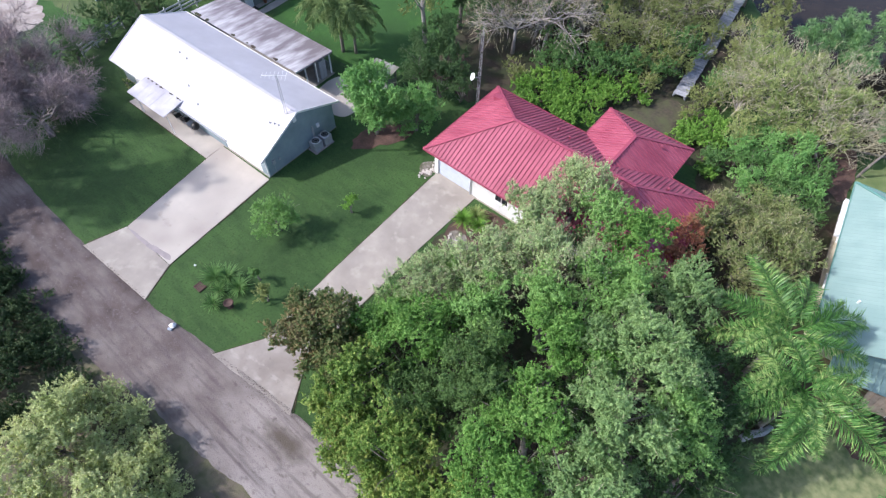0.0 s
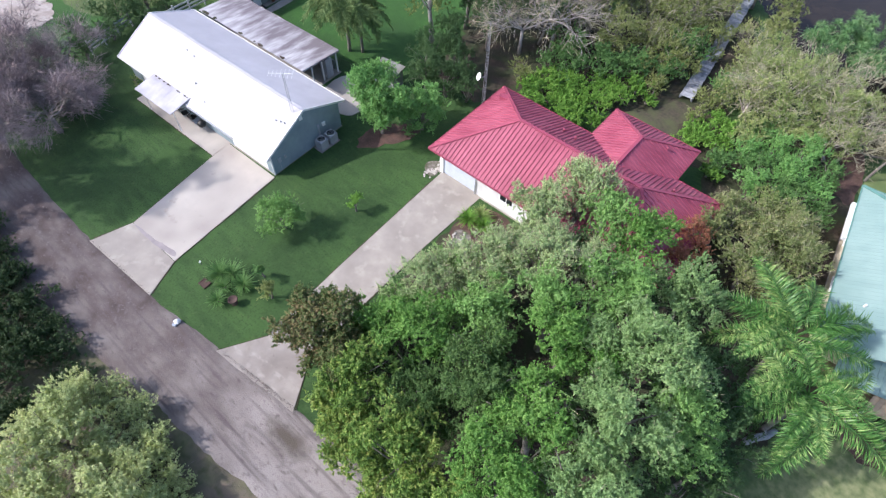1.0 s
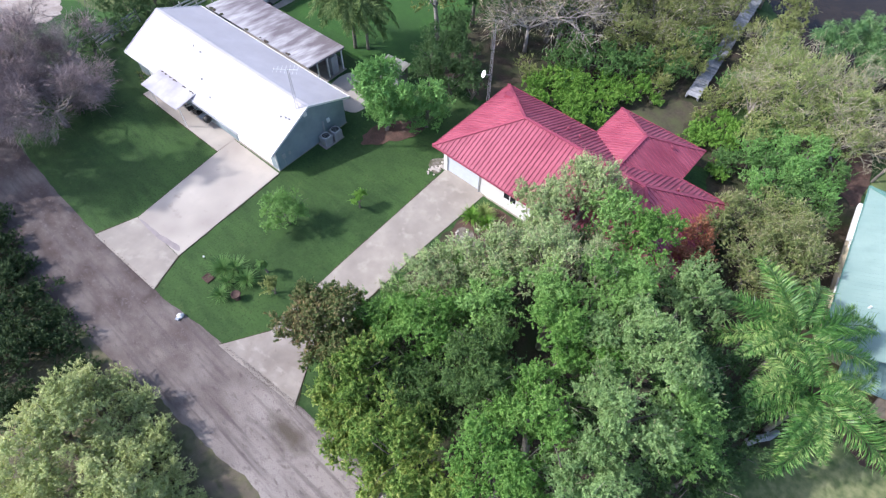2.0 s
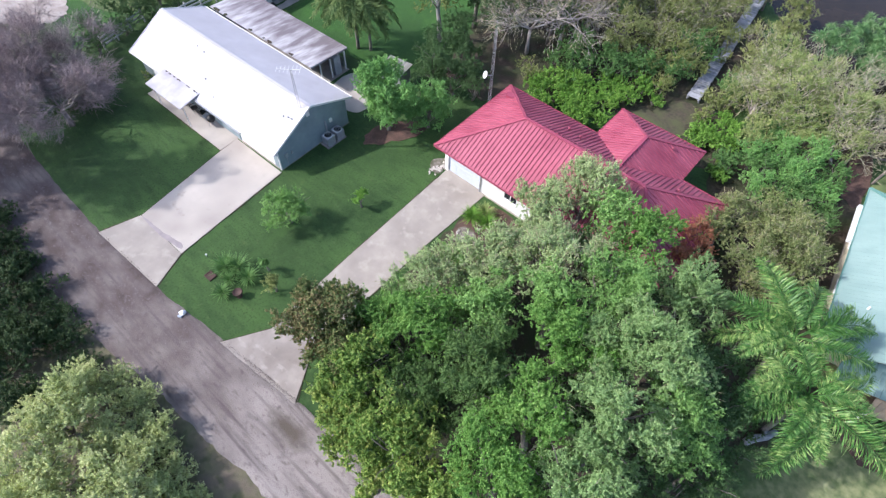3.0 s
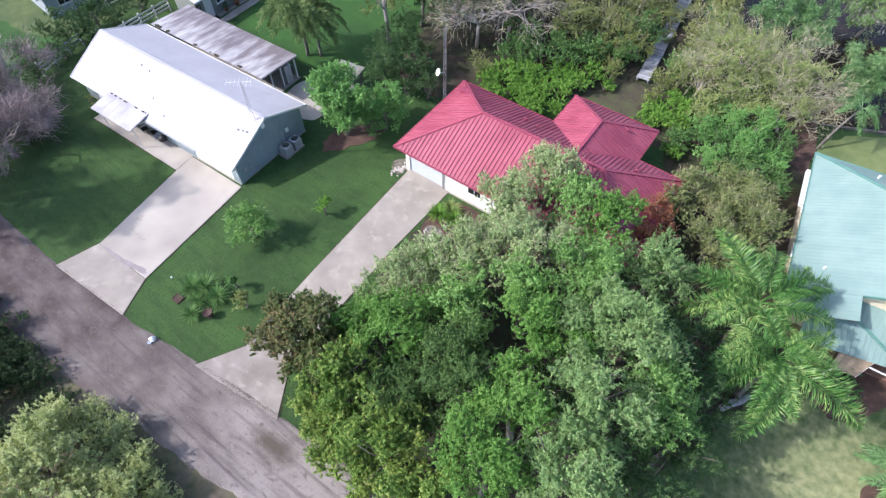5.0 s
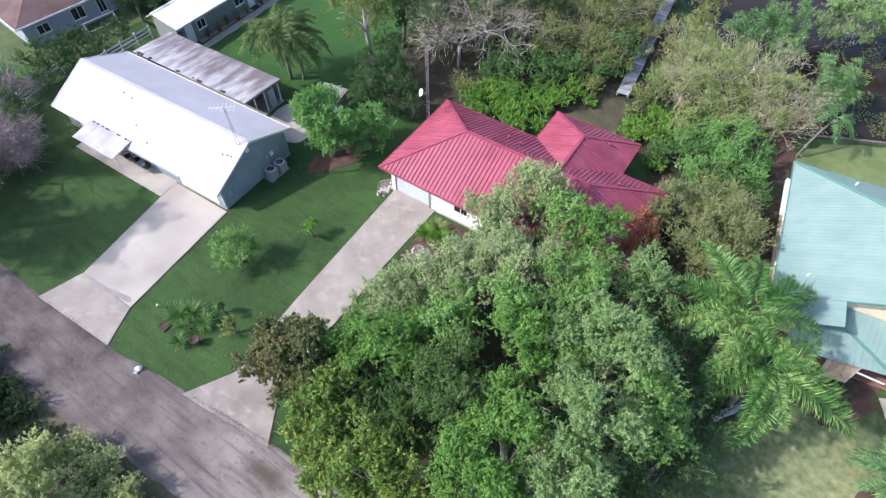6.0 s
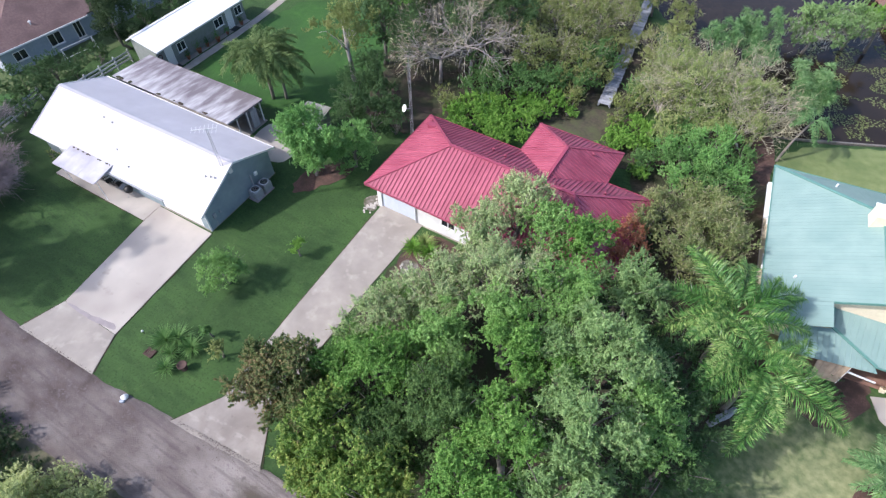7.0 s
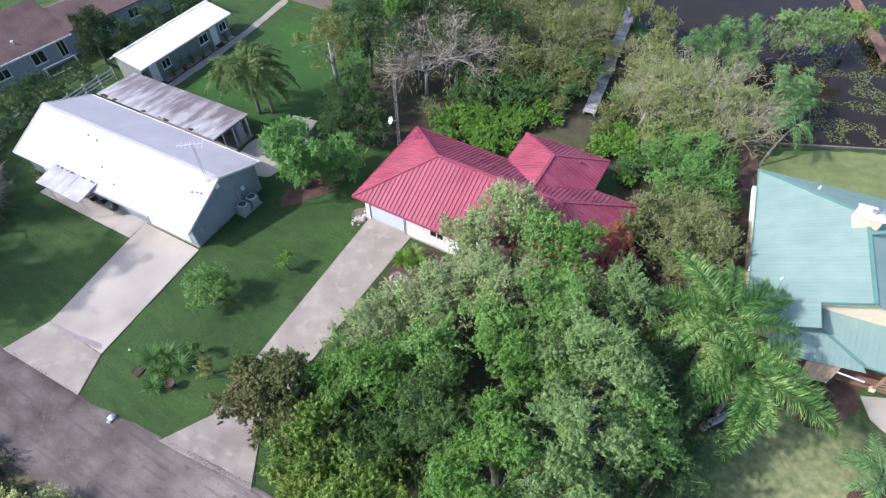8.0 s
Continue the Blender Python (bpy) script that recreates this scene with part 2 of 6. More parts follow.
L_OAK = leaf_mat("oak_leaves", [(0.137, 0.270, 0.072), (0.228, 0.413, 0.118), (0.341, 0.533, 0.178)])
# green darkened in the colour for shady gaps between the crowns
L_SHADE = leaf_mat("shade_darkened_leaves", [(0.068, 0.135, 0.040), (0.107, 0.196, 0.058), (0.160, 0.261, 0.085)])
L_YOUNG = leaf_mat("young_green_leaves", [(0.120, 0.275, 0.074), (0.200, 0.403, 0.114), (0.316, 0.537, 0.177)])
L_BRIGHT = leaf_mat("bright_leaves", [(0.090, 0.214, 0.040), (0.158, 0.329, 0.069), (0.269, 0.444, 0.120)])
L_GREY = leaf_mat("grey_green_leaves", [(0.140, 0.250, 0.084), (0.240, 0.380, 0.143), (0.380, 0.520, 0.224)])
L_LIGHT = leaf_mat("thin_light_leaves", [(0.218, 0.319, 0.134), (0.357, 0.478, 0.217), (0.529, 0.613, 0.319)])
L_MAGNOLIA = leaf_mat("magnolia_leaves", [(0.064, 0.115, 0.037), (0.136, 0.193, 0.064), (0.335, 0.239, 0.129)])
L_YELLOW = leaf_mat("yellow_green_leaves", [(0.081, 0.161, 0.034), (0.193, 0.324, 0.067), (0.471, 0.498, 0.146)])
# dark evergreens and hedge, and grove fillers darkened for shade
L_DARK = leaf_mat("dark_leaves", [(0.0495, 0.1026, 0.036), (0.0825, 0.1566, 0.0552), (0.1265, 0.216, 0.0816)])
L_PINE = leaf_mat("dark_needle_leaves", [(0.030, 0.058, 0.024), (0.055, 0.098, 0.036), (0.10, 0.15, 0.055)])
L_OLIVE = leaf_mat("olive_leaves", [(0.145, 0.190, 0.057), (0.251, 0.306, 0.098), (0.395, 0.408, 0.167)])
L_BROWN = leaf_mat("browning_leaves", [(0.133, 0.191, 0.062), (0.239, 0.299, 0.110), (0.399, 0.382, 0.187)])
L_PALE = leaf_mat("pale_leaves", [(0.146, 0.230, 0.070), (0.274, 0.358, 0.120), (0.470, 0.504, 0.210)])
L_SAGE = leaf_mat("sage_leaves", [(0.255, 0.316, 0.134), (0.487, 0.564, 0.241), (0.700, 0.700, 0.392)])
L_REED = leaf_mat("reed_leaves", [(0.075, 0.17, 0.06), (0.155, 0.30, 0.11), (0.31, 0.45, 0.21)])
L_FERN = leaf_mat("broad_leaves", [(0.103, 0.227, 0.033), (0.175, 0.355, 0.057), (0.290, 0.477, 0.099)])
L_VINE = leaf_mat("vine_leaves", [(0.080, 0.174, 0.052), (0.129, 0.257, 0.075), (0.203, 0.347, 0.116)])
L_PALM = leaf_mat("palm_leaves", [(0.030, 0.092, 0.022), (0.100, 0.250, 0.056), (0.450, 0.580, 0.200)], 0.35, 0.24)
L_PALMOLD = leaf_mat("olive_palm_leaves", [(0.08, 0.14, 0.042), (0.15, 0.225, 0.075), (0.26, 0.33, 0.125)])
L_RED = leaf_mat("orange_red_leaves", [(0.169, 0.182, 0.078), (0.442, 0.182, 0.1105), (0.624, 0.273, 0.169)])


# ---- mesh helpers ----
class Geo:
    """Gathers vertices and faces of one part."""

    def __init__(self):
        self.v, self.f = [], []

    def add(self, v, f):
        k = len(self.v)
        self.v += [tuple(p) for p in v]
        self.f += [tuple(i + k for i in q) for q in f]
        return self

    def box(self, x0, x1, y0, y1, z0, z1):
        return self.add([(x0, y0, z0), (x1, y0, z0), (x1, y1, z0), (x0, y1, z0), (x0, y0, z1), (x1, y0, z1), (x1, y1, z1), (x0, y1, z1)],
                        [(3, 2, 1, 0), (4, 5, 6, 7), (0, 1, 5, 4), (1, 2, 6, 5), (2, 3, 7, 6), (3, 0, 4, 7)])

    def slab(self, top, down):
        """A plate: the polygon top (3D, counter-clockwise from outside) and its copy moved by the vector down."""
        n = len(top)
        low = [tuple(Vector(p) + Vector(down)) for p in top]
        return self.add([*top, *low], [tuple(range(n)), tuple(range(2 * n - 1, n - 1, -1))] + [(i, i + n, (i + 1) % n + n, (i + 1) % n) for i in range(n)])

    def beam(self, p, q, w, h):
        """A bar of width w and height h from p to q."""
        p, q = Vector(p), Vector(q)
        d = (q - p).normalized()
        s = d.cross(Vector((0, 0, 1)))
        s = (s if s.length > 0.05 else Vector((1, 0, 0))).normalized() * w / 2
        u = s.cross(d).normalized() * h / 2
        c = [p - s - u, p + s - u, p + s + u, p - s + u, q - s - u, q + s - u, q + s + u, q - s + u]
        return self.add(c, [(0, 1, 2, 3), (7, 6, 5, 4), (0, 4, 5, 1), (1, 5, 6, 2), (2, 6, 7, 3), (3, 7, 4, 0)])

    def tube(self, pts, radii, n=6):
        pts = [Vector(p) for p in pts]
        rings = []
        for i, p in enumerate(pts):
            d = (pts[min(i + 1, len(pts) - 1)] - pts[max(i - 1, 0)]).normalized()
            a = d.cross(Vector((0.31, 0.87, 0.38)))
            a = (a if a.length > 0.05 else d.cross(Vector((1, 0, 0)))).normalized()
            b = d.cross(a)
            r = radii[i] if isinstance(radii, (list, tuple)) else radii
            rings.append([p + (a * math.cos(2 * math.pi * k / n) + b * math.sin(2 * math.pi * k / n)) * r for k in range(n)])
        f = [(i * n + k, i * n + (k + 1) % n, (i + 1) * n + (k + 1) % n, (i + 1) * n + k) for i in range(len(pts) - 1) for k in range(n)]
        f += [tuple(range(n - 1, -1, -1)), tuple(range((len(pts) - 1) * n, len(pts) * n))]
        return self.add([v for r in rings for v in r], f)

    def lathe(self, profile, n=14, at=(0, 0, 0)):
        v = [(at[0] + r * math.cos(2 * math.pi * k / n), at[1] + r * math.sin(2 * math.pi * k / n), at[2] + z) for r, z in profile for k in range(n)]
        f = [(i * n + k, i * n + (k + 1) % n, (i + 1) * n + (k + 1) % n, (i + 1) * n + k) for i in range(len(profile) - 1) for k in range(n)]
        return self.add(v, f)

    def obj(self, name, material, parent=None, label="", smooth=False, bevel=0.0):
        me = bpy.data.meshes.new(name)
        me.from_pydata(self.v, [], self.f)
        if bevel:
            bm = bmesh.new()
            bm.from_mesh(me)
            bmesh.ops.remove_doubles(bm, verts=bm.verts, dist=0.0005)
            bmesh.ops.bevel(bm, geom=[e for e in bm.edges], offset=bevel, segments=2, profile=0.6, affect="EDGES")
            bm.to_mesh(me)
            bm.free()
        me.materials.append(material)
        if smooth:
            me.polygons.foreach_set("use_smooth", [True] * len(me.polygons))
        ob = new(name, me)
        ob.parent = parent
        if label:
            ob["label"] = label
        return ob


def thing(name, x, y, z=0.0, rz=0.0, label="", category="", group=""):
    ob = new(name)
    ob.empty_display_size = 0.3
    ob.matrix_basis = pose(x, y, z, 0, 0, rz)
    return tagged(ob, label, category, group)


def structure(ob, label, category):
    return tagged(ob, label, category, kind="structure")


def raw_mesh(name, co, quads, material, parent=None, label=""):
    """A mesh from arrays: n points and m faces of as many corners each."""
    me = bpy.data.meshes.new(name)
    quads = np.asarray(quads, dtype=np.int32)
    m, k = quads.shape
    me.vertices.add(len(co))
    me.vertices.foreach_set("co", np.asarray(co, dtype=np.float32).ravel())
    me.loops.add(m * k)
    me.loops.foreach_set("vertex_index", quads.ravel())
    me.polygons.add(m)
    me.polygons.foreach_set("loop_start", np.arange(0, m * k, k, dtype=np.int32))
    me.materials.append(material)
    me.update(calc_edges=True)
    ob = new(name, me)
    ob.parent = parent
    if label:
        ob["label"] = label
    return ob


def unit(a):
    return a / np.maximum(np.linalg.norm(a, axis=-1, keepdims=True), 1e-6)


def blades(c, axis, normal, length, width, bend=0.0):
    """Leaf-shaped quads (base, side, tip, side) at the points c."""
    n = len(c)
    side = unit(np.cross(axis, normal))
    L, W = np.broadcast_to(length, n)[:, None], np.broadcast_to(width, n)[:, None]
    base, tip = c - axis * L * 0.5, c + axis * L * 0.5 - normal * L * bend
    mid = c + axis * L * 0.05
    co = np.stack([base, mid + side * W * 0.5, tip, mid - side * W * 0.5], 1).reshape(-1, 3)
    return co, np.arange(n * 4).reshape(n, 4)


def darts(c, axis, normal, length, width):
    """Pointed leaves of one triangle each at the points c."""
    n = len(c)
    side = unit(np.cross(axis, normal)) * width[:, None] * 0.5
    base = c - axis * length[:, None] * 0.45
    co = np.stack([base - side, base + side, c + axis * length[:, None] * 0.55], 1).reshape(-1, 3)
    return co, np.arange(n * 3).reshape(n, 3)


def leaf_cloud(rng, lobes, n, size, slim=0.55, clump=24, loose=0.10, upward=0.5, shell=0.4, tuft=0.24):
    """n leaves in tufts over the outside of lobes (rows of x, y, z, rx, ry, rz); each tuft is drawn out along its twig."""
    lobes = np.asarray(lobes, float)
    area = (lobes[:, 3] * lobes[:, 4] + lobes[:, 3] * lobes[:, 5] + lobes[:, 4] * lobes[:, 5])
    k = max(1, n // clump)
    pick = rng.choice(len(lobes), k, p=area / area.sum())
    d = unit(rng.normal(size=(k, 3)) + np.array([0, 0, upward]))
    rad = 1 - shell * rng.random(k) ** 1.6 + 0.12 * rng.normal(size=k)
    spray = lobes[pick, :3] + d * lobes[pick, 3:] * rad[:, None]
    twig = unit(d + np.array([0, 0, 0.55]) + rng.normal(size=(k, 3)) * 0.5) * (tuft * rng.uniform(0.5, 1.6, k))[:, None]
    m = k * clump
    c = np.repeat(spray, clump, 0) + np.repeat(twig, clump, 0) * rng.normal(size=(m, 1)) + rng.normal(size=(m, 3)) * loose
    out = np.repeat(d, clump, 0)
    normal = unit(out * 0.75 + np.array([0, 0, 0.5]) + rng.normal(size=c.shape) * 0.38)
    axis = unit(np.repeat(unit(twig), clump, 0) * 0.8 + rng.normal(size=c.shape) * 0.6)
    normal = unit(normal - axis * np.sum(normal * axis, 1, keepdims=True) * 0.8)
    s = size * rng.uniform(0.6, 1.35, m)
    keep = c[:, 2] > 0.05
    return darts(c[keep], axis[keep], normal[keep], s[keep], s[keep] * slim)


def lobes_of(rng, rx, ry, rz, zc, k, part=0.5):
    """k lobes that together fill an uneven crown about (0, 0, zc)."""
    d = unit(rng.normal(size=(k, 3)) + np.array([0, 0, 0.35]))
    d[:3] = unit(rng.normal(size=(3, 3)) * 0.45 + np.array([0, 0, 1.0]))
    c = d * np.array([rx, ry, rz]) * rng.uniform(0.3, 0.88, (k, 1)) + np.array([0, 0, zc])
    r = np.array([rx, ry, rz]) * rng.uniform(part * 0.7, part * 1.15, (k, 1))
    return np.concatenate([c, r], 1)


def broad_tree(name, seed, x, y, zc, r, leaves, n, size, label, category="tree", flat=0.8, k=42, bark=M_BARK, group="", slim=0.62, loose=0.03, part=0.245,
               stretch=1.0, shell=0.5, off=(0, 0), tuft=0.085, dense=20, twigs=0, twig_mat=None):
    """A tree or bush: tapered trunk with limbs, and a crown of leaves in lobes."""
    rng = np.random.default_rng(seed)
    t = thing(name, x, y, 0, 0, label, category, group)
    lobes = lobes_of(rng, r * stretch, r / stretch, min(r * flat, zc * 0.95), zc, k, part)
    lobes[:, :2] += np.array(off)
    tr = 0.05 + 0.035 * r * (0.5 + zc / 6)
    fork = max(0.25, zc - r * flat * 0.8)
    lean = rng.normal(size=2) * 0.12 * r + np.array(off) * 0.5
    Geo().tube([(0, 0, -0.1), (lean[0] * 0.3, lean[1] * 0.3, fork * 0.5), (lean[0], lean[1], fork), (lean[0] * 1.3, lean[1] * 1.3, zc)],
               [tr * 1.35, tr, tr * 0.85, tr * 0.35], 8).obj("trunk", bark, t, smooth=True)
    for lo in lobes[3:11]:
        mid = (lean[0] * 0.6 + lo[0] * 0.4 + rng.normal() * 0.1, lean[1] * 0.6 + lo[1] * 0.4 + rng.normal() * 0.1, fork * 0.5 + lo[2] * 0.5)
        Geo().tube([(lean[0], lean[1], fork * 0.95), mid, tuple(lo[:3]), tuple(lo[:3] + unit(lo[:3] - np.array([0, 0, zc])) * lo[3] * 0.7)],
                   [tr * 0.4, tr * 0.24, tr * 0.12, tr * 0.04], 5).obj("limb", bark, t, smooth=True)
    kb = max(10, int(dense * r * r))
    pick = rng.integers(0, len(lobes), kb)
    dd = unit(rng.normal(size=(kb, 3)) + np.array([0, 0, 0.45]))
    rb = np.minimum(0.38, 0.24 * r + 0.08) * rng.uniform(0.5, 1.4, kb)
    cb = lobes[pick, :3] + dd * lobes[pick, 3:] * (1 - shell * rng.random(kb) ** 1.5)[:, None]
    boughs = np.concatenate([cb, np.stack([rb * 1.1, rb * 1.1, rb * 0.85], 1)], 1)
    co, q = leaf_cloud(rng, boughs, int(n * 1.12), size * 0.74, slim, 19, loose, upward=0.8, shell=0.6, tuft=tuft)
    raw_mesh("crown", co, q, leaves, t)
    if twigs:
        m = int(twigs * r * r)
        i = rng.integers(0, kb, m)
        axis = unit(unit(cb[i] - np.array([off[0], off[1], zc - r * 0.5])) * 0.8 + rng.normal(size=(m, 3)) * 0.55)
        ln = rng.uniform(0.25, 0.8, m)
        co, q = blades(cb[i] + axis * 0.25 + rng.normal(size=(m, 3)) * 0.12, axis, unit(rng.normal(size=(m, 3)) + np.array([0, 0, 0.8])), ln, rng.uniform(0.012, 0.028, m), 0.12)
        tagged(raw_mesh("twig_spray", co, q, twig_mat or M_PALETWIG, t, "pale bare twigs between the leaves"), kind="stuff")
    return t


def bare_tree(name, seed, x, y, h, r, label, wood, levels=5, twigs=0, twig_mat=None, forks=3, thick=0.16, droop=0.0, lean=(0, 0), reach=0.24, fine=0.022, spread=0.3):
    """A leafless tree: limbs that fork again and again, with fine twigs as blades."""
    rng = np.random.default_rng(seed)
    t = thing(name, x, y, 0, 0, label, "tree")
    g, tips = Geo(), []

    def grow(p, d, length, rad, lev):
        q = p + d * length * 0.5 + rng.normal(size=3) * length * 0.06
        e = q + unit(d + rng.normal(size=3) * 0.25 - np.array([0, 0, droop])) * length * 0.5
        g.tube([p, q, e], [rad, rad * 0.8, rad * 0.6], 5 if lev > 2 else 3)
        if lev <= 2:
            tips.append((e, d, length))
        if lev == 0:
            return
        for _ in range(forks if lev > 1 else forks + 1):
            nd = unit(d + rng.normal(size=3) * 0.62 + np.array([0, 0, 0.06 - droop]))
            nd[2] = max(nd[2], -0.35)
            grow(e if rng.random() < 0.7 else q, unit(nd), length * rng.uniform(0.62, 0.85), rad * 0.6, lev - 1)

    trunk_h = h * 0.28
    Geo().tube([(0, 0, -0.1), (lean[0] * 0.5, lean[1] * 0.5, trunk_h * 0.6), (lean[0], lean[1], trunk_h)], [thick * 1.4, thick, thick * 0.85], 8).obj("trunk", wood, t, smooth=True)
    for i in range(forks + 2):
        a = 2 * math.pi * (i + rng.random() * 0.6) / (forks + 2)
        d = unit(np.array([math.cos(a) * r / h * 1.3, math.sin(a) * r / h * 1.3, 0.75]))
        grow(np.array([lean[0], lean[1], trunk_h]), d, h * reach * rng.uniform(0.8, 1.25), thick * 0.6, levels - 1)
    tagged(g.obj("branchwork", wood, t, smooth=True), kind="stuff")
    if twigs:
        e = np.array([v[0] for v in tips])
        dd = np.array([v[1] for v in tips])
        i = rng.integers(0, len(e), twigs)
        axis = unit(dd[i] * 0.9 + rng.normal(size=(twigs, 3)) * 0.5 + np.array([0, 0, 0.15]))
        ln = rng.uniform(0.35, 1.3, twigs)
        c = e[i] + rng.normal(size=(twigs, 3)) * spread + axis * ln[:, None] * 0.35
        co, q = blades(c, axis, unit(rng.normal(size=(twigs, 3)) + np.array([0, 0, 0.8])), ln, fine * rng.uniform(0.65, 1.4, twigs), 0.1)
        tagged(raw_mesh("twig_spray", co, q, twig_mat or M_TWIG, t, "fine bare twigs"), kind="stuff")
    return t


def frond_mesh(seed, length, leaflets, leaf, arch, material, width=0.08, side=0.0, fluff=0.0):
    """One feather-shaped palm leaf along +x: an arching midrib with two rows of narrow hanging leaflets."""
    rng = np.random.default_rng(seed)
    s = np.linspace(0.14, 1, leaflets)
    mid = lambda u: np.stack([length * (u - 0.12 * arch * u ** 2), length * side * u ** 2.2, length * (0.5 * u - (0.36 + 0.40 * arch) * u ** 2)], -1)
    tang = unit(mid(s + 0.02) - mid(s - 0.02))
    co, quads, count = [], [], 0
    for sd in (-1, 1) + ((-0.6, 0.6) if fluff else ()):
        p = mid(s + rng.uniform(-0.01, 0.01, leaflets))
        ln = leaf * np.sin(np.clip(s * 2.6 + 0.4, 0, np.pi)) ** 0.5 * rng.uniform(0.65, 1.15, leaflets)
        across = unit(np.cross(np.array([0, 0, 1.0]), tang)) * sd
        lift = 0.0 if abs(sd) == 1 else fluff * (1.3 if abs(sd) < 0.7 else 0.6)
        ln = ln * (1.0 if abs(sd) == 1 else 0.85)
        ax = unit(tang * (0.38 + 0.5 * s[:, None]) + across * 0.95 + np.array([0, 0, 1.0]) * (lift - 0.12 - 0.3 * arch + rng.normal(size=(leaflets, 1)) * 0.3))
        nrm = unit(np.cross(ax, tang) * -np.sign(sd) + rng.normal(size=(leaflets, 3)) * 0.35)
        nrm = nrm * np.sign(nrm[:, 2:3] + 1e-6)
        b, q = blades(p + ax * ln[:, None] * 0.5, ax, nrm, ln, width, 0.28)
        quads.append(q + count)
        co.append(b)
        count += len(b)
    u = np.linspace(0, 1, 9)
    rib = Geo().tube([tuple(mid(t)) for t in u], [0.035 * (1.05 - t) for t in u], 4)
    co = np.concatenate(co + [np.array(rib.v)])
    q = np.concatenate(quads + [np.array([f for f in rib.f if len(f) == 4]) + count])
    ob = raw_mesh("frond", co, q, material)
    me = ob.data
    bpy.data.objects.remove(ob)
    return me


def palm(name, seed, x, y, h, fronds, meshes, label, lean=(0, 0), scale=1.0, trunk=0.12, low=-0.2, high=1.15, fans=()):
    rng = np.random.default_rng(seed)
    t = thing(name, x, y, 0, 0, label, "palm")
    g = Geo()
    top = Vector((lean[0], lean[1], h))
    pts = [(lean[0] * u * u, lean[1] * u * u, h * u - 0.1 * (1 - u)) for u in np.linspace(0, 1, 10)]
    g.tube(pts, [trunk * (1.35 - 0.5 * u + (0.06 if i % 2 else 0)) for i, u in enumerate(np.linspace(0, 1, 10))], 8)
    g.obj("trunk", M_BARK, t, smooth=True)
    for i in range(fronds or len(fans)):
        o = new("frond", meshes[i % len(meshes)])
        o.parent = t
        az = 137.5 * i + rng.uniform(-26, 26)
        up = low + (high - low) * (i / max(fronds, 1)) ** 0.9
        s = scale * rng.uniform(0.85, 1.1)
        if fans:
            az, up, s = fans[i][0], fans[i][1], scale * fans[i][2]
        o.matrix_basis = Matrix.Translation(top) @ pose(0, 0, 0, rng.uniform(-32, 32), 0, az) @ pose(0, 0, 0, 0, -math.degrees(up) * 0.6, 0) @ Matrix.Diagonal((s, s, s, 1))
    return t


def spiky(name, seed, x, y, n, length, width, material, label, category="plant", z=0.0):
    """A rosette of sword-shaped leaves."""
    rng = np.random.default_rng(seed)
    t = thing(name, x, y, z, 0, label, category)
    az, el = rng.uniform(0, 2 * np.pi, n), rng.uniform(0.3, 1.42, n)
    d = np.stack([np.cos(az) * np.cos(el), np.sin(az) * np.cos(el), np.sin(el)], 1)
    ln = length * rng.uniform(0.7, 1.15, n)
    nrm = unit(np.cross(np.cross(d, np.array([0, 0, 1.0])), d) + 1e-3)
    co, q = blades(d * ln[:, None] * 0.5 + np.array([0, 0, 0.08]), d, nrm, ln, width, 0.25)
    Geo().tube([(0, 0, -0.05), (0, 0, 0.18)], [0.09, 0.06], 7).obj("stem", M_BARK, t)
    raw_mesh("leaves", co, q, material, t)
    return t


def sheet(name, outline, z, material, label, category, wob=0.12, step=0.5, seed=1, thick=0.05, round_off=True, fray=0.0):
    """A flat patch of ground with an uneven outline, a little proud of the ground."""
    rng = np.random.default_rng(seed)
    pts = []
    for _ in range(2 if round_off else 0):
        nxt = outline[1:] + outline[:1]
        outline = [c for (ax, ay), (bx, by) in zip(outline, nxt) for c in ((ax * 0.75 + bx * 0.25, ay * 0.75 + by * 0.25), (ax * 0.25 + bx * 0.75, ay * 0.25 + by * 0.75))]
    for i, p in enumerate(outline):
        a, b = Vector(p), Vector(outline[(i + 1) % len(outline)])
        m = max(1, int((b - a).length / step))
        for j in range(m):
            c = a.lerp(b, j / m)
            k = noise.noise(Vector((c.x * 0.9 + seed, c.y * 0.9, 0))) * wob * 2 + rng.normal() * wob * 0.25
            k2 = noise.noise(Vector((c.x * 0.9, c.y * 0.9 + seed, 7))) * wob * 2
            out = Vector((b.y - a.y, a.x - b.x)).normalized() * rng.normal() * fray
            pts.append((c.x + k + out.x, c.y + k2 + out.y, z))
    if sum(p[0] * q[1] - q[0] * p[1] for p, q in zip(pts, pts[1:] + pts[:1])) < 0:
        pts.reverse()
    return structure(Geo().slab(pts, (0, 0, -thick)).obj(name, material), label, category)


def clip_strip(poly, a, b):
    """The part of a 2D polygon with a <= x <= b."""
    for lim, sg in ((a, 1), (b, -1)):
        out = []
        for p, q in zip(poly, poly[1:] + poly[:1]):
            dp, dq = sg * (p[0] - lim), sg * (q[0] - lim)
            if dp >= 0:
                out.append(p)
            if (dp > 1e-9 and dq < -1e-9) or (dp < -1e-9 and dq > 1e-9):
                u = dp / (dp - dq)
                out.append((lim, p[1] + (q[1] - p[1]) * u))
        poly = out
        if len(poly) < 3:
            return []
    return poly


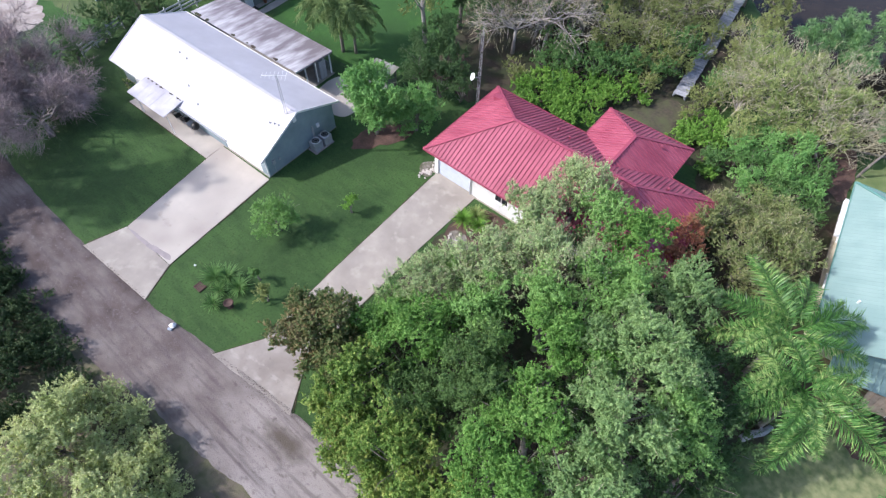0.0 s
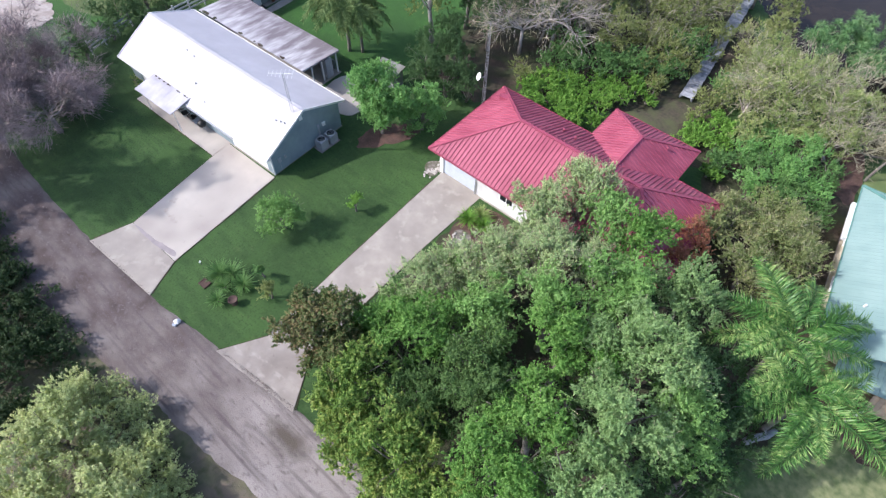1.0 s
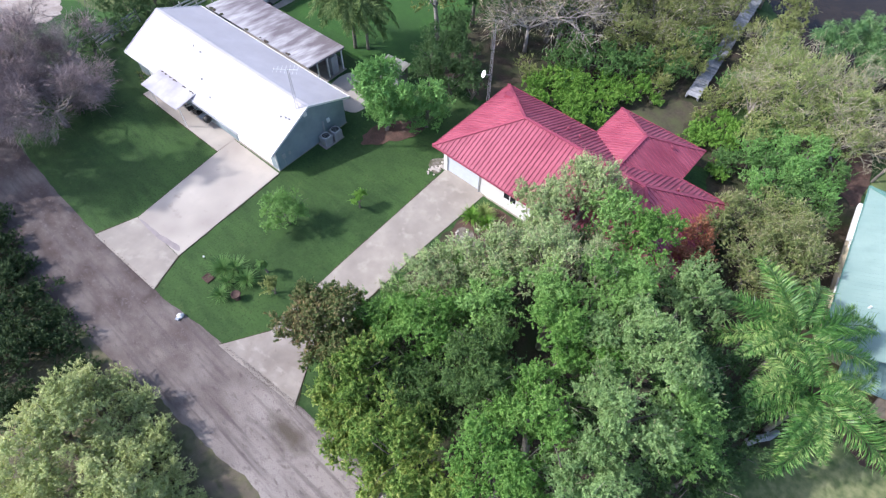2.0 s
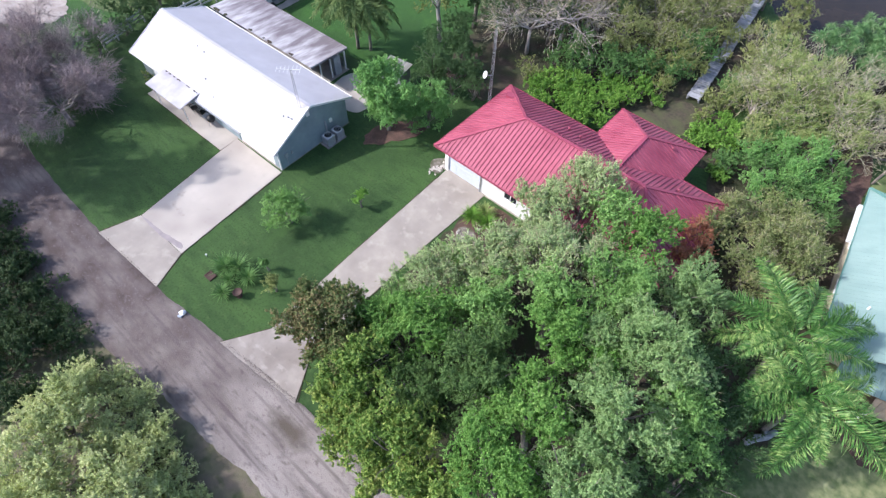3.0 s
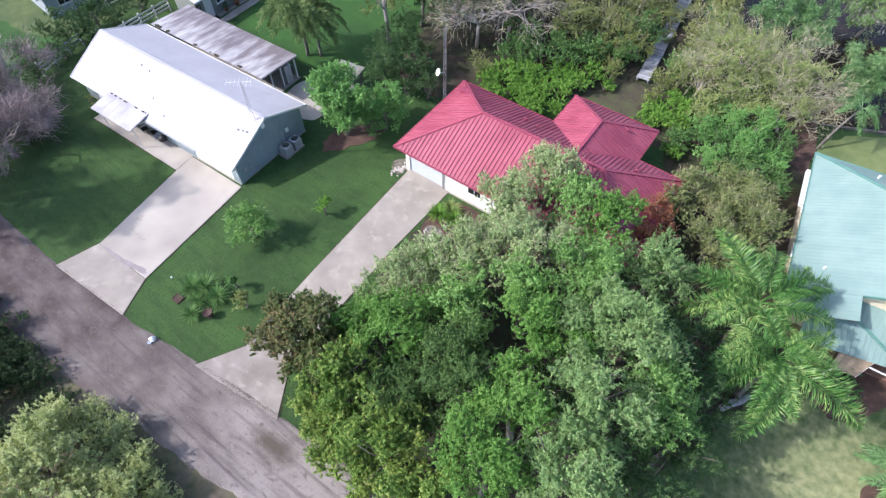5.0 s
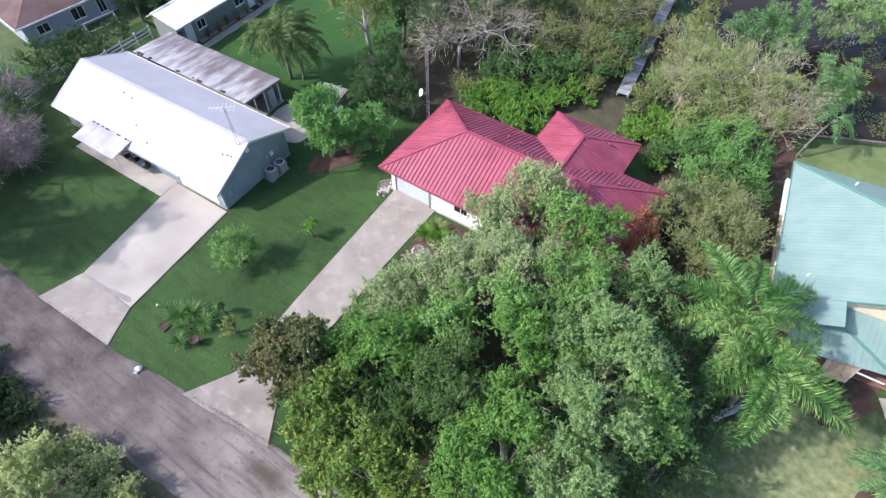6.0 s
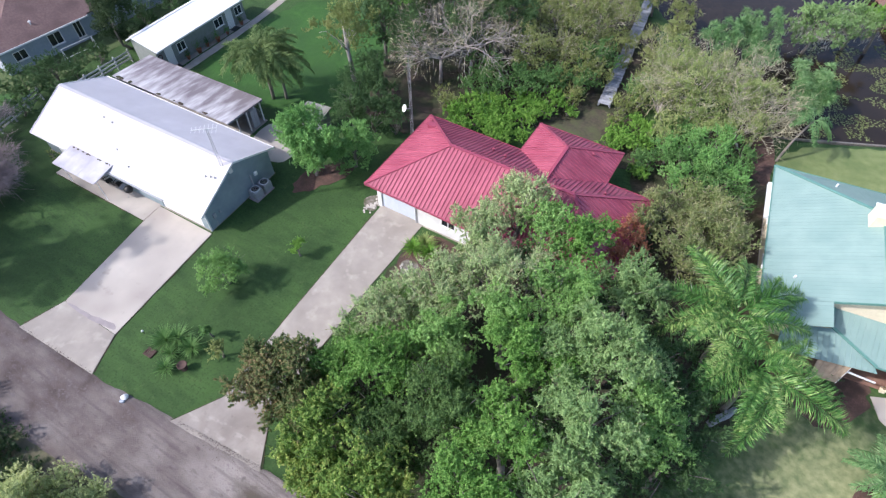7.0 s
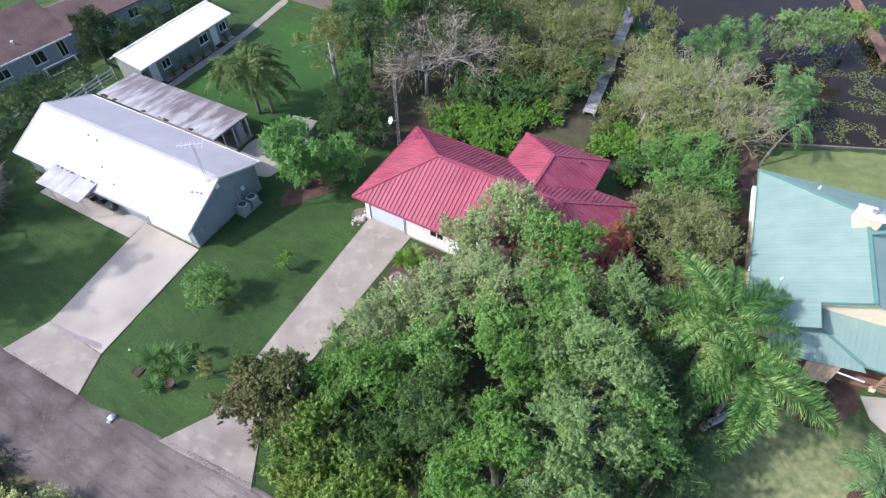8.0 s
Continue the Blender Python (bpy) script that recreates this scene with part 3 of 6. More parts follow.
def roof_face(parent, corners, material, spacing=0.305, rib_h=0.05, rib_w=0.05, thick=0.04, shift=0.0, name="roof_panel", ribs=True):
    """A roof slope of metal panels, each with a raised seam; the first two corners lie on the eave."""
    c = [Vector(p) for p in corners]
    s = (c[1] - c[0]).normalized()
    nrm = Vector((0, 0, 0))
    for p, q in zip(c, c[1:] + c[:1]):
        nrm += p.cross(q)
    nrm.normalize()
    if nrm.z < 0:
        nrm.negate()
    d = nrm.cross(s).normalized()
    poly = [((p - c[0]).dot(s), (p - c[0]).dot(d)) for p in c]
    lo, hi = min(p[0] for p in poly), max(p[0] for p in poly)
    at = lambda a, b, h=0.0: tuple(c[0] + s * a + d * b + nrm * h)
    k = lo + shift
    while k < hi:
        piece = clip_strip(poly, k, min(k + spacing, hi))
        if len(piece) >= 3:
            g = Geo()
            top = [at(*p) for p in piece]
            if sum(p[0] * q[1] - q[0] * p[1] for p, q in zip(piece, piece[1:] + piece[:1])) < 0:
                top.reverse()
            g.slab(top, tuple(-nrm * thick))
            edge = [p[1] for p in piece if abs(p[0] - k) < 1e-4]
            if ribs and len(edge) >= 2 and max(edge) - min(edge) > 0.08:
                e0, e1, w = min(edge), max(edge), rib_w / 2
                g.slab([at(k - w, e0, rib_h), at(k + w, e0, rib_h), at(k + w, e1, rib_h), at(k - w, e1, rib_h)], tuple(-nrm * (rib_h + 0.01)))
            g.obj(name, material, parent)
        k += spacing


def wall_run(material, parent, axis, at, a, b, z0, z1, t, holes=()):
    """One wall along x or y from a to b, its outer face at `at`, of thickness t (signed, inwards), with holes (from, to, sill, head)."""
    ps = sorted({a, b, *[h[0] for h in holes], *[h[1] for h in holes]})
    zs = sorted({z0, z1, *[h[2] for h in holes], *[h[3] for h in holes]})
    solid = {(i, j) for i in range(len(ps) - 1) for j in range(len(zs) - 1)
             if not any(h[0] < (ps[i] + ps[i + 1]) / 2 < h[1] and h[2] < (zs[j] + zs[j + 1]) / 2 < h[3] for h in holes)}
    g, ids = Geo(), {}

    def vert(p, z, d):
        key = (p, z, d)
        if key not in ids:
            ids[key] = len(g.v)
            g.v.append((p, at + d * t, z) if axis == "x" else (at + d * t, p, z))
        return ids[key]

    for i, j in solid:
        p, q, lo, hi = ps[i], ps[i + 1], zs[j], zs[j + 1]
        for d in (0, 1):
            g.f.append((vert(p, lo, d), vert(q, lo, d), vert(q, hi, d), vert(p, hi, d)))
        for nb, e in (((i - 1, j), ((p, lo), (p, hi))), ((i + 1, j), ((q, lo), (q, hi))), ((i, j - 1), ((p, lo), (q, lo))), ((i, j + 1), ((p, hi), (q, hi)))):
            if nb not in solid:
                g.f.append((vert(*e[0], 0), vert(*e[1], 0), vert(*e[1], 1), vert(*e[0], 1)))
    return g.obj("wall", material, parent)


M_GLASS = mat("dark_window_glass", (0.02, 0.025, 0.03), (0.03, 0.035, 0.04), 1.0, 0.06, 0.0, spec=0.6)


def window(parent, axis, at, a, b, z0, z1, out, frame_mat=None):
    """A window in a wall: frame, sill and two panes. out: +1 or -1, the way it faces."""
    fm = frame_mat or M_WHITE
    def bx(g, p, q, lo, hi, y0, y1):
        y0, y1 = min(y0, y1), max(y0, y1)
        g.box(p, q, y0, y1, lo, hi) if axis == "x" else g.box(y0, y1, p, q, lo, hi)
    g, w, i0, i1 = Geo(), 0.06, at - out * 0.06, at + out * 0.02
    bx(g, a, a + w, z0, z1, i0, i1), bx(g, b - w, b, z0, z1, i0, i1)
    bx(g, a + w, b - w, z0, z0 + w, i0, i1), bx(g, a + w, b - w, z1 - w, z1, i0, i1)
    m = (a + b) / 2
    bx(g, m - 0.025, m + 0.025, z0 + w, z1 - w, i0, i1 - out * 0.01)
    win = g.obj("window", fm, parent, "window with dark glass")
    for p, q in ((a + w, m - 0.025), (m + 0.025, b - w)):
        pg = Geo()
        bx(pg, p, q, z0 + w, z1 - w, at - out * 0.045, at - out * 0.03)
        pg.obj("pane", M_GLASS, win)
    sg = Geo()
    bx(sg, a - 0.05, b + 0.05, z0 - 0.06, z0 - 0.004, at + out * 0.003, at + out * 0.07)
    sg.obj("sill", fm, win)
    return win


# ---- ground, water, road, paving ----
def shore(x):
    """y of the pond's near shore."""
    return float(np.interp(x, [-60, -8, 2, 8, 12, 16, 20, 23.6, 24.6, 25.2, 34, 60, 120], [70, 60, 47, 41, 36.5, 33.5, 29.5, 25.4, 24.2, 24.1, 28.2, 39.5, 66]))


def ground_height(x, y):
    e = y - shore(x)
    far = np.interp(y, [72, 78], [1, 0])
    dip = -0.9 * float(np.clip(e / (0.35 if x > 24.4 else 2.2), 0, 1)) * float(far)
    return dip + 0.02 * noise.noise(Vector((x * 0.35, y * 0.35, 0)))


xs = [-900, -400, -200, -120, -80] + [i * 1.0 for i in range(-60, 61)] + [80, 120, 200, 400, 900]
ys = [-900, -400, -200, -100, -60] + [i * 1.0 for i in range(-45, 20)] + [20 + i * 0.5 for i in range(0, 50)] + [i * 1.0 for i in range(45, 82)] + [100, 150, 300, 900]
gv = [(x, y, ground_height(x, y)) for y in ys for x in xs]
nx = len(xs)
gf = [(j * nx + i, j * nx + i + 1, (j + 1) * nx + i + 1, (j + 1) * nx + i) for j in range(len(ys) - 1) for i in range(nx - 1)]
ground = Geo()
ground.v, ground.f = gv, gf
structure(ground.obj("ground", M_GRASS, smooth=True), "mown green lawn with darker and lighter patches", "ground")

water = Geo()
for i in range(12):
    for j in range(6):
        x0, y0 = -12 + i * 9, 22 + j * 9
        water.add([(x0, y0, -0.22), (x0 + 9, y0, -0.22), (x0 + 9, y0 + 9, -0.22), (x0, y0 + 9, -0.22)], [(0, 1, 2, 3)])
structure(water.obj("water", M_WATER), "dark still pond water with floating weed", "water")


def road_north(x):
    return float(np.interp(x, [-120, -60, -48, -38, -30, -25.4, -19.6, -13, -5.5, 0.24, 6.3, 13.5, 40, 90], [12, -4, -11, -15.3, -18.0, -19.25, -19.6, -19.72, -19.5, -18.95, -18.45, -18.1, -17.4, -17]))


rg, cols, rrows = Geo(), 14, []
rx = [-120 + i * 2 for i in range(45)] + [-30 + i * 0.4 for i in range(120)] + [18 + i * 2 for i in range(30)]
for x in rx:
    a = road_north(x) + 0.07 * noise.noise(Vector((x * 0.9, 3, 0))) + 0.05 * noise.noise(Vector((x * 3.1, 9, 0)))
    b = road_north(x) - 4.7 + 0.2 * noise.noise(Vector((x * 0.6, 5, 0))) + 0.14 * noise.noise(Vector((x * 2.1, 5, 3))) + 0.16 * noise.noise(Vector((x * 4.3, 5, 8)))
    for k in range(cols):
        u = k / (cols - 1)
        dip = -0.035 * (math.exp(-((u - 0.30) / 0.10) ** 2) + math.exp(-((u - 0.68) / 0.10) ** 2))
        edge = 0.075 if 0.04 < u < 0.96 else -0.02
        rg.v.append((x, a + (b - a) * u, edge + dip + 0.025 * noise.noise(Vector((x * 0.8, u * 5, 1)))))
for i in range(len(rx) - 1):
    for k in range(cols - 1):
        rg.f.append((i * cols + k, i * cols + k + 1, (i + 1) * cols + k + 1, (i + 1) * cols + k))
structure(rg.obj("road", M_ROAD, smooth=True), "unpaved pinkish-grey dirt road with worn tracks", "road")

# paving: white house drive
structure(Geo().slab([(-13.35, -9.6, 0.055), (-12.17, -17.1, 0.055), (-7.31, -17.1, 0.055), (-8.15, -7.95, 0.055), (-13.5, -8.0, 0.055)], (0, 0, -0.1)).obj("driveway", M_CONC, bevel=0.012),
          "pale concrete driveway slab in front of a garage", "driveway")
structure(Geo().slab([(-12.20, -17.13, 0.05), (-13.0, -19.9, 0.056), (-6.25, -19.65, 0.056), (-7.31, -17.13, 0.05)], (0, 0, -0.1)).obj("driveway_apron", M_CONC_OLD, bevel=0.012),
          "grey concrete driveway apron flaring to the road", "driveway")
sheet("driveway_stain", [(-12.0, -17.02), (-9.6, -16.95), (-7.7, -16.55), (-7.5, -16.95), (-9.4, -17.32), (-12.0, -17.12)], 0.0605, M_CONC_STAIN, "dark stain across the driveway joint", "stain", 0.12, 0.25, 8, 0.004)
structure(Geo().slab([(-23.4, -9.75, 0.05), (-13.42, -9.62, 0.05), (-13.53, -7.6, 0.05), (-23.4, -7.8, 0.05)], (0, 0, -0.1)).obj("walkway", M_CONC, bevel=0.012), "concrete walkway along the front wall", "pavement")
# red house drive
structure(Geo().slab([(0.78, 0.55, 0.05), (1.15, -10.2, 0.05), (1.45, -15.4, 0.05), (4.6, -15.4, 0.05), (4.42, -10.9, 0.05), (4.35, -5.7, 0.05), (4.5, 0.55, 0.05)], (0, 0, -0.1)).obj("driveway", M_CONC_OLD, bevel=0.012),
          "weathered concrete driveway leading to the garage", "driveway")
structure(Geo().slab([(1.42, -15.43, 0.045), (1.6, -16.6, 0.045), (0.0, -19.3, 0.056), (6.35, -18.75, 0.056), (4.9, -16.4, 0.045), (4.6, -15.43, 0.045)], (0, 0, -0.1)).obj("driveway_apron", M_APRON, bevel=0.012),
          "concrete driveway apron flaring to the dirt road", "driveway")
# bare soil line where the mown grass meets the paving
M_SOIL = mat("edge_soil", (0.05, 0.038, 0.026), (0.10, 0.074, 0.05), 6.0, 0.95, 0.6, 30, (0.04, 0.06, 0.02), 1.2, 0.4)
for run in ([(0.78, -0.2), (1.15, -10.2), (1.45, -15.4), (1.6, -16.6), (0.05, -19.15)], [(-13.35, -9.6), (-12.17, -17.1), (-13.0, -19.6)], [(-23.3, -9.75), (-13.42, -9.62)], [(-8.1, -8.1), (-7.31, -17.1), (-6.3, -19.5)], [(4.35, -5.7), (4.42, -10.9), (4.6, -15.4), (4.9, -16.4), (6.3, -18.6)]):
    east = run[0][0] in (-8.1, 4.35)
    side = [(x + (0.06 if east else -0.06), y - (0.07 if run[0][0] == -23.3 else 0.0)) for x, y in run]
    sheet("soil_edge", run + side[::-1], 0.028, M_SOIL, "thin line of bare soil along the paving", "soil", 0.03, 0.35, 41, 0.03, round_off=False, fray=0.012)
# back yard path and north patio
sheet("garden_path", [(-25.7, 4.2), (-24.8, 4.2), (-25.0, 12), (-25.1, 16), (-25.7, 21), (-26.0, 24), (-27.0, 24), (-26.6, 21), (-25.9, 16), (-25.8, 12)], 0.03, M_CONC_OLD, "pale concrete garden path", "path", 0.04, 0.6, 11)
sheet("patio", [(-12.9, 0.0), (-8.9, 0.0), (-8.5, 1.2), (-8.8, 3.2), (-10.2, 4.3), (-13.2, 4.2)], 0.03, M_CONC, "pale concrete patio behind the white house", "patio", 0.06, 0.6, 12)
sheet("back_lawn", [(-24.4, 5), (-15.5, 4.6), (-9, 6.5), (-8.2, 12), (-11, 19), (-16, 22.5), (-23.4, 22.6), (-24.6, 17), (-24.5, 11)], 0.024, M_GRASS_BRIGHT, "bright green back lawn", "lawn", 0.2, 0.7, 13, 0.03)
sheet("side_lawn", [(-48, -12), (-33.5, -12.5), (-33.5, -7.5), (-36, -4.5), (-48, -4)], 0.012, M_GRASS_BRIGHT, "sunlit lawn beside the hedge", "lawn", 0.5, 0.8, 14, 0.03)
sheet("side_lawn", [(-50, -6.6), (-36.4, -6.8), (-34.4, -3.0), (-33.8, 4), (-34.2, 14), (-37, 18), (-50, 18)], 0.026, M_GRASS_PALE, "worn yellowish lawn beside the brown-roofed house", "lawn", 0.4, 0.8, 15, 0.03)
sheet("sand_patch", [(-60, -14), (-42, -14), (-38.6, -11.5), (-38.8, -9), (-41, -7.4), (-48, -7.0), (-60, -8)], 0.036, M_ROAD_PALE, "pale sandy drive", "path", 0.3, 0.3, 16, fray=0.16)
sheet("pond_lawn", [(25.2, 23.4), (33.8, 27.4), (50, 34), (50, 17), (25.4, 17)], 0.02, M_GRASS_POND, "sunlit pale lawn by the pond", "lawn", 0.15, 0.8, 17, 0.03)

# beds
M_GRAVEL = mat("gravel", (0.16, 0.14, 0.12), (0.34, 0.30, 0.27), 9.0, 0.95, 0.9, 30, (0.10, 0.10, 0.06), 1.5, 0.4)
sheet("tree_bed", [(-6.2, -1.5), (-5.2, -1.6), (-4.2, 0.2), (-3.2, 1.9), (-3.6, 3.4), (-5.6, 2.4), (-6.6, 0.0)], 0.026, M_MULCH, "brown mulch bed under the trees", "flower bed", 0.14, 0.5, 21, 0.03, fray=0.07)
sheet("tree_bed", [(4.7, -0.2), (4.7, -4), (4.9, -9), (6.5, -13.5), (10, -16.6), (17, -17), (23.5, -13), (25.6, -7), (27.2, -3.2), (28.8, 0.5), (31.8, 0.6), (33.4, 1.6), (33.2, 4.6), (24.8, 17.5), (24.4, 23.2), (21, 26), (16, 20), (15.5, 12.8), (18.5, 9.5), (18.5, 0.4)], 0.022,
      M_LITTER, "dark bed of leaf litter and soil under trees", "flower bed", 0.25, 0.5, 22, 0.03)
sheet("mulch_bed", [(28.6, 0.8), (30.2, 0.0), (31.6, -0.6), (32.9, 0.0), (34.2, 2.5), (33.6, 4.5), (29.0, 3.5)], 0.034, M_MULCH, "reddish mulch bed beside a palm", "flower bed", 0.14, 0.5, 23, 0.03, fray=0.07)
sheet("mulch_bed", [(24.3, 17.8), (25.4, 17.2), (25.0, 23.5), (23.4, 24.0), (22.8, 20.2)], 0.034, M_MULCH, "reddish mulch strip at the house corner", "flower bed", 0.14, 0.5, 24, 0.03, fray=0.07)
sheet("mulch_bed", [(33.6, -3.9), (34.2, -2.3), (36.5, -1.7), (38, -3), (37, -5.4), (34.4, -5.6)], 0.034, M_MULCH, "round mulch bed in the lawn", "flower bed", 0.14, 0.5, 25, 0.03, fray=0.07)
sheet("wood_floor", [(-9, 9), (-1.2, 8.6), (0.2, 10.2), (2.5, 13), (7, 15.5), (8.2, 13.6), (15, 13.2), (17, 16), (13, 22), (12.5, 34), (3, 44), (-12, 50), (-22, 30), (-14, 24), (-10, 18), (-8, 12.5)], 0.022, M_LITTER, "dark woodland floor with leaf litter", "ground", 0.5, 0.7, 26, 0.03)
sheet("clearing", [(6.8, 14.0), (8.6, 13.2), (12.2, 15.4), (12.2, 18.9), (10.6, 20.6), (9.4, 18.4)], 0.034, mat("bare_soil", (0.05, 0.042, 0.03), (0.09, 0.074, 0.052), 4.0, 0.95, 0.5, 20, (0.08, 0.09, 0.04), 0.8, 0.4),
      "bare brownish clearing before the boardwalk", "ground", 0.3, 0.4, 27, 0.03)
sheet("flower_bed", [(4.75, 0.3), (4.75, -4.2), (6.6, -5.2), (8.8, -3.4), (8.6, 0.3)], 0.0265, M_MULCH, "brown mulch bed along the front wall", "flower bed", 0.14, 0.4, 33, 0.03)
sheet("rock_bed", [(-0.75, 0.35), (0.2, -0.35), (0.72, 0.1), (0.5, 1.3), (-0.3, 1.5)], 0.03, M_GRAVEL, "bed of pale rubble at the house corner", "flower bed", 0.1, 0.25, 28, 0.03)
sheet("rock_bed", [(4.9, -3.0), (5.9, -4.4), (7.0, -4.6), (6.9, -3.3), (5.6, -2.2)], 0.03, M_GRAVEL, "bed of pale rubble beside the driveway", "flower bed", 0.12, 0.25, 29, 0.03)
sheet("road_verge", [(-45, -19), (-30, -21.6), (-13, -23.4), (0, -22.9), (6.3, -22.4), (18, -22.0), (18, -40), (-45, -40)], 0.02,
      mat("rough_verge", (0.085, 0.10, 0.045), (0.15, 0.15, 0.075), 3.0, 0.95, 0.8, 30, (0.15, 0.12, 0.095), 0.7, 0.5, edge=0.2, layers=[((0.05, 0.075, 0.024), 1.3, (1, 1, 1), 0.5, 0.72)]), "rough verge of thin grass and leaf litter by the road", "ground", 0.3, 0.4, 30, 0.03, fray=0.08)

# seawall along the pond lawn
sw = thing("seawall", 24.4, 23.9, 0, math.degrees(math.atan2(14.6, 33)), "low brown timber seawall along the pond lawn", "seawall")
for i in range(18):
    Geo().box(i * 2.0, i * 2.0 + 1.985, -0.08, 0.08, -0.7, 0.05).obj("cap_block", M_BARK, sw, bevel=0.02)


# ---- red-roofed house ----
def red_house():
    h = thing("house", 0, 0, 0, 0, "low white stucco house with a red standing-seam metal hip roof", "house")
    E, P, R = 2.5, 0.5, 18.3
    r0, r1 = (4.5, 4.5, E + 4.5 * P), (R - 4.5, 4.5, E + 4.5 * P)
    wx0, wx1, wy = 8.03, 14.9, 12.6
    wm, wh = (wx0 + wx1) / 2, (wx1 - wx0) / 2
    w_end, w_in = (wm, wy - wh, E + wh * P), (wm, 9 - wh, E + wh * P)
    wall_run(M_STUCCO, h, "x", 0.6, 0.6, R - 0.6, 0, E + 0.1, 0.2, [(0.92, 3.88, 0, 2.12), (6.05, 7.2, 0.95, 2.0), (10.2, 11.1, 0, 2.08), (13.2, 15.0, 0.9, 2.0)])
    wall_run(M_STUCCO, h, "y", 0.6, 0.8, 8.2, 0, E + 0.1, 0.2, [(3.2, 4.4, 0.95, 2.0)])
    wall_run(M_STUCCO, h, "y", R - 0.6, 0.8, 8.2, 0, E + 0.1, -0.2)
    wall_run(M_STUCCO, h, "x", 8.4, 0.6, wx0 + 0.6, 0, E + 0.1, -0.2)
    wall_run(M_STUCCO, h, "x", 8.4, wx1 - 0.6, R - 0.6, 0, E + 0.1, -0.2)
    wall_run(M_STUCCO, h, "y", wx0 + 0.6, 8.4, wy - 0.8, 0, E + 0.1, 0.2)
    wall_run(M_STUCCO, h, "y", wx1 - 0.6, 8.4, wy - 0.8, 0, E + 0.1, -0.2, [(9.6, 11.2, 0.1, 2.1)])
    wall_run(M_STUCCO, h, "x", wy - 0.6, wx0 + 0.6, wx1 - 0.6, 0, E + 0.1, -0.2)
    Geo().slab([(0.3, 0.3, E - 0.06), (R - 0.3, 0.3, E - 0.06), (R - 0.3, 8.7, E - 0.06), (0.3, 8.7, E - 0.06)], (0, 0, -0.04)).obj("soffit", M_WHITE, h)
    Geo().box(wx0 + 0.3, wx1 - 0.3, 8.71, wy - 0.3, E - 0.1, E - 0.06).obj("soffit", M_WHITE, h)
    Geo().box(0.5, R - 0.5, 0.5, 8.5, -0.2, 0.04).box(wx0 + 0.5, wx1 - 0.5, 8.51, wy - 0.5, -0.2, 0.04).obj("floor_slab", M_CONC_OLD, h)
    door = Geo().box(0.92, 3.88, 0.70, 0.74, 0.0, 2.12).obj("garage_door", M_DOOR, h, "pale blue-grey sectional garage door")
    for i in range(4):
        for j in range(4):
            Geo().box(1.0 + j * 0.72, 1.64 + j * 0.72, 0.682, 0.699, 0.06 + i * 0.52, 0.50 + i * 0.52).obj("door_panel", M_DOOR, door, bevel=0.006)
    Geo().box(0.60, 0.92, 0.585, 0.6, 0, 2.3).box(0.92, 3.88, 0.585, 0.6, 2.12, 2.3).obj("door_trim", M_WHITE, h)
    window(h, "x", 0.6, 6.05, 7.2, 0.95, 2.0, -1)
    window(h, "x", 0.6, 13.2, 15.0, 0.9, 2.0, -1)
    window(h, "y", 0.6, 3.2, 4.4, 0.95, 2.0, -1)
    Geo().box(10.2, 11.1, 0.70, 0.75, 0, 2.08).obj("front_door", M_WOODBROWN, h, "brown front door")
    Geo().tube([(3.97, 0.53, 0.05), (3.97, 0.53, 2.3), (3.97, 0.15, 2.46)], 0.04, 8).obj("downspout", M_GREY, h, "grey downspout beside the garage door")
    roof = Geo().beam((0, -0.012, E - 0.03), (R, -0.012, E - 0.03), 0.03, 0.16).beam((-0.012, 0, E - 0.03), (-0.012, 9, E - 0.03), 0.03, 0.16).beam((R + 0.012, 0, E - 0.03), (R + 0.012, 9, E - 0.03), 0.03, 0.16) \
        .beam((0, 9.012, E - 0.03), (wx0, 9.012, E - 0.03), 0.03, 0.16).beam((wx1, 9.012, E - 0.03), (R, 9.012, E - 0.03), 0.03, 0.16) \
        .beam((wx0 - 0.012, 9, E - 0.03), (wx0 - 0.012, wy, E - 0.03), 0.03, 0.16).beam((wx1 + 0.012, 9, E - 0.03), (wx1 + 0.012, wy, E - 0.03), 0.03, 0.16) \
        .beam((wx0, wy + 0.012, E - 0.03), (wx1, wy + 0.012, E - 0.03), 0.03, 0.16).obj("roof", M_RED_TRIM, h, "red standing-seam metal roof with ridge caps")
    A, B, C, D = (0, 0, E), (R, 0, E), (R, 9, E), (0, 9, E)
    roof_face(roof, [A, B, r1, r0], M_RED)
    roof_face(roof, [D, A, r0], M_RED)
    roof_face(roof, [B, C, r1], M_RED)
    roof_face(roof, [C, (wx1, 9, E), w_in, r1], M_RED)
    roof_face(roof, [(wx0, 9, E), D, r0, w_in], M_RED)
    # the triangle between the wing's inner end and the ridge
    roof_face(roof, [r1, r0, w_in], M_RED, ribs=True)
    roof_face(roof, [(wx0, wy, E), (wx0, 9, E), w_in, w_end], M_RED)
    roof_face(roof, [(wx1, 9, E), (wx1, wy, E), w_end, w_in], M_RED)
    roof_face(roof, [(wx1, wy, E), (wx0, wy, E), w_end], M_RED)
    for p, q in ((r0, r1), (A, r0), (D, r0), (B, r1), (C, r1), (w_in, w_end), ((wx0, wy, E), w_end), ((wx1, wy, E), w_end)):
        up = Vector((0, 0, 0.035))
        Geo().beam(Vector(p) + up, Vector(q) + up, 0.22, 0.045).obj("ridge_cap", M_RED_TRIM, roof)
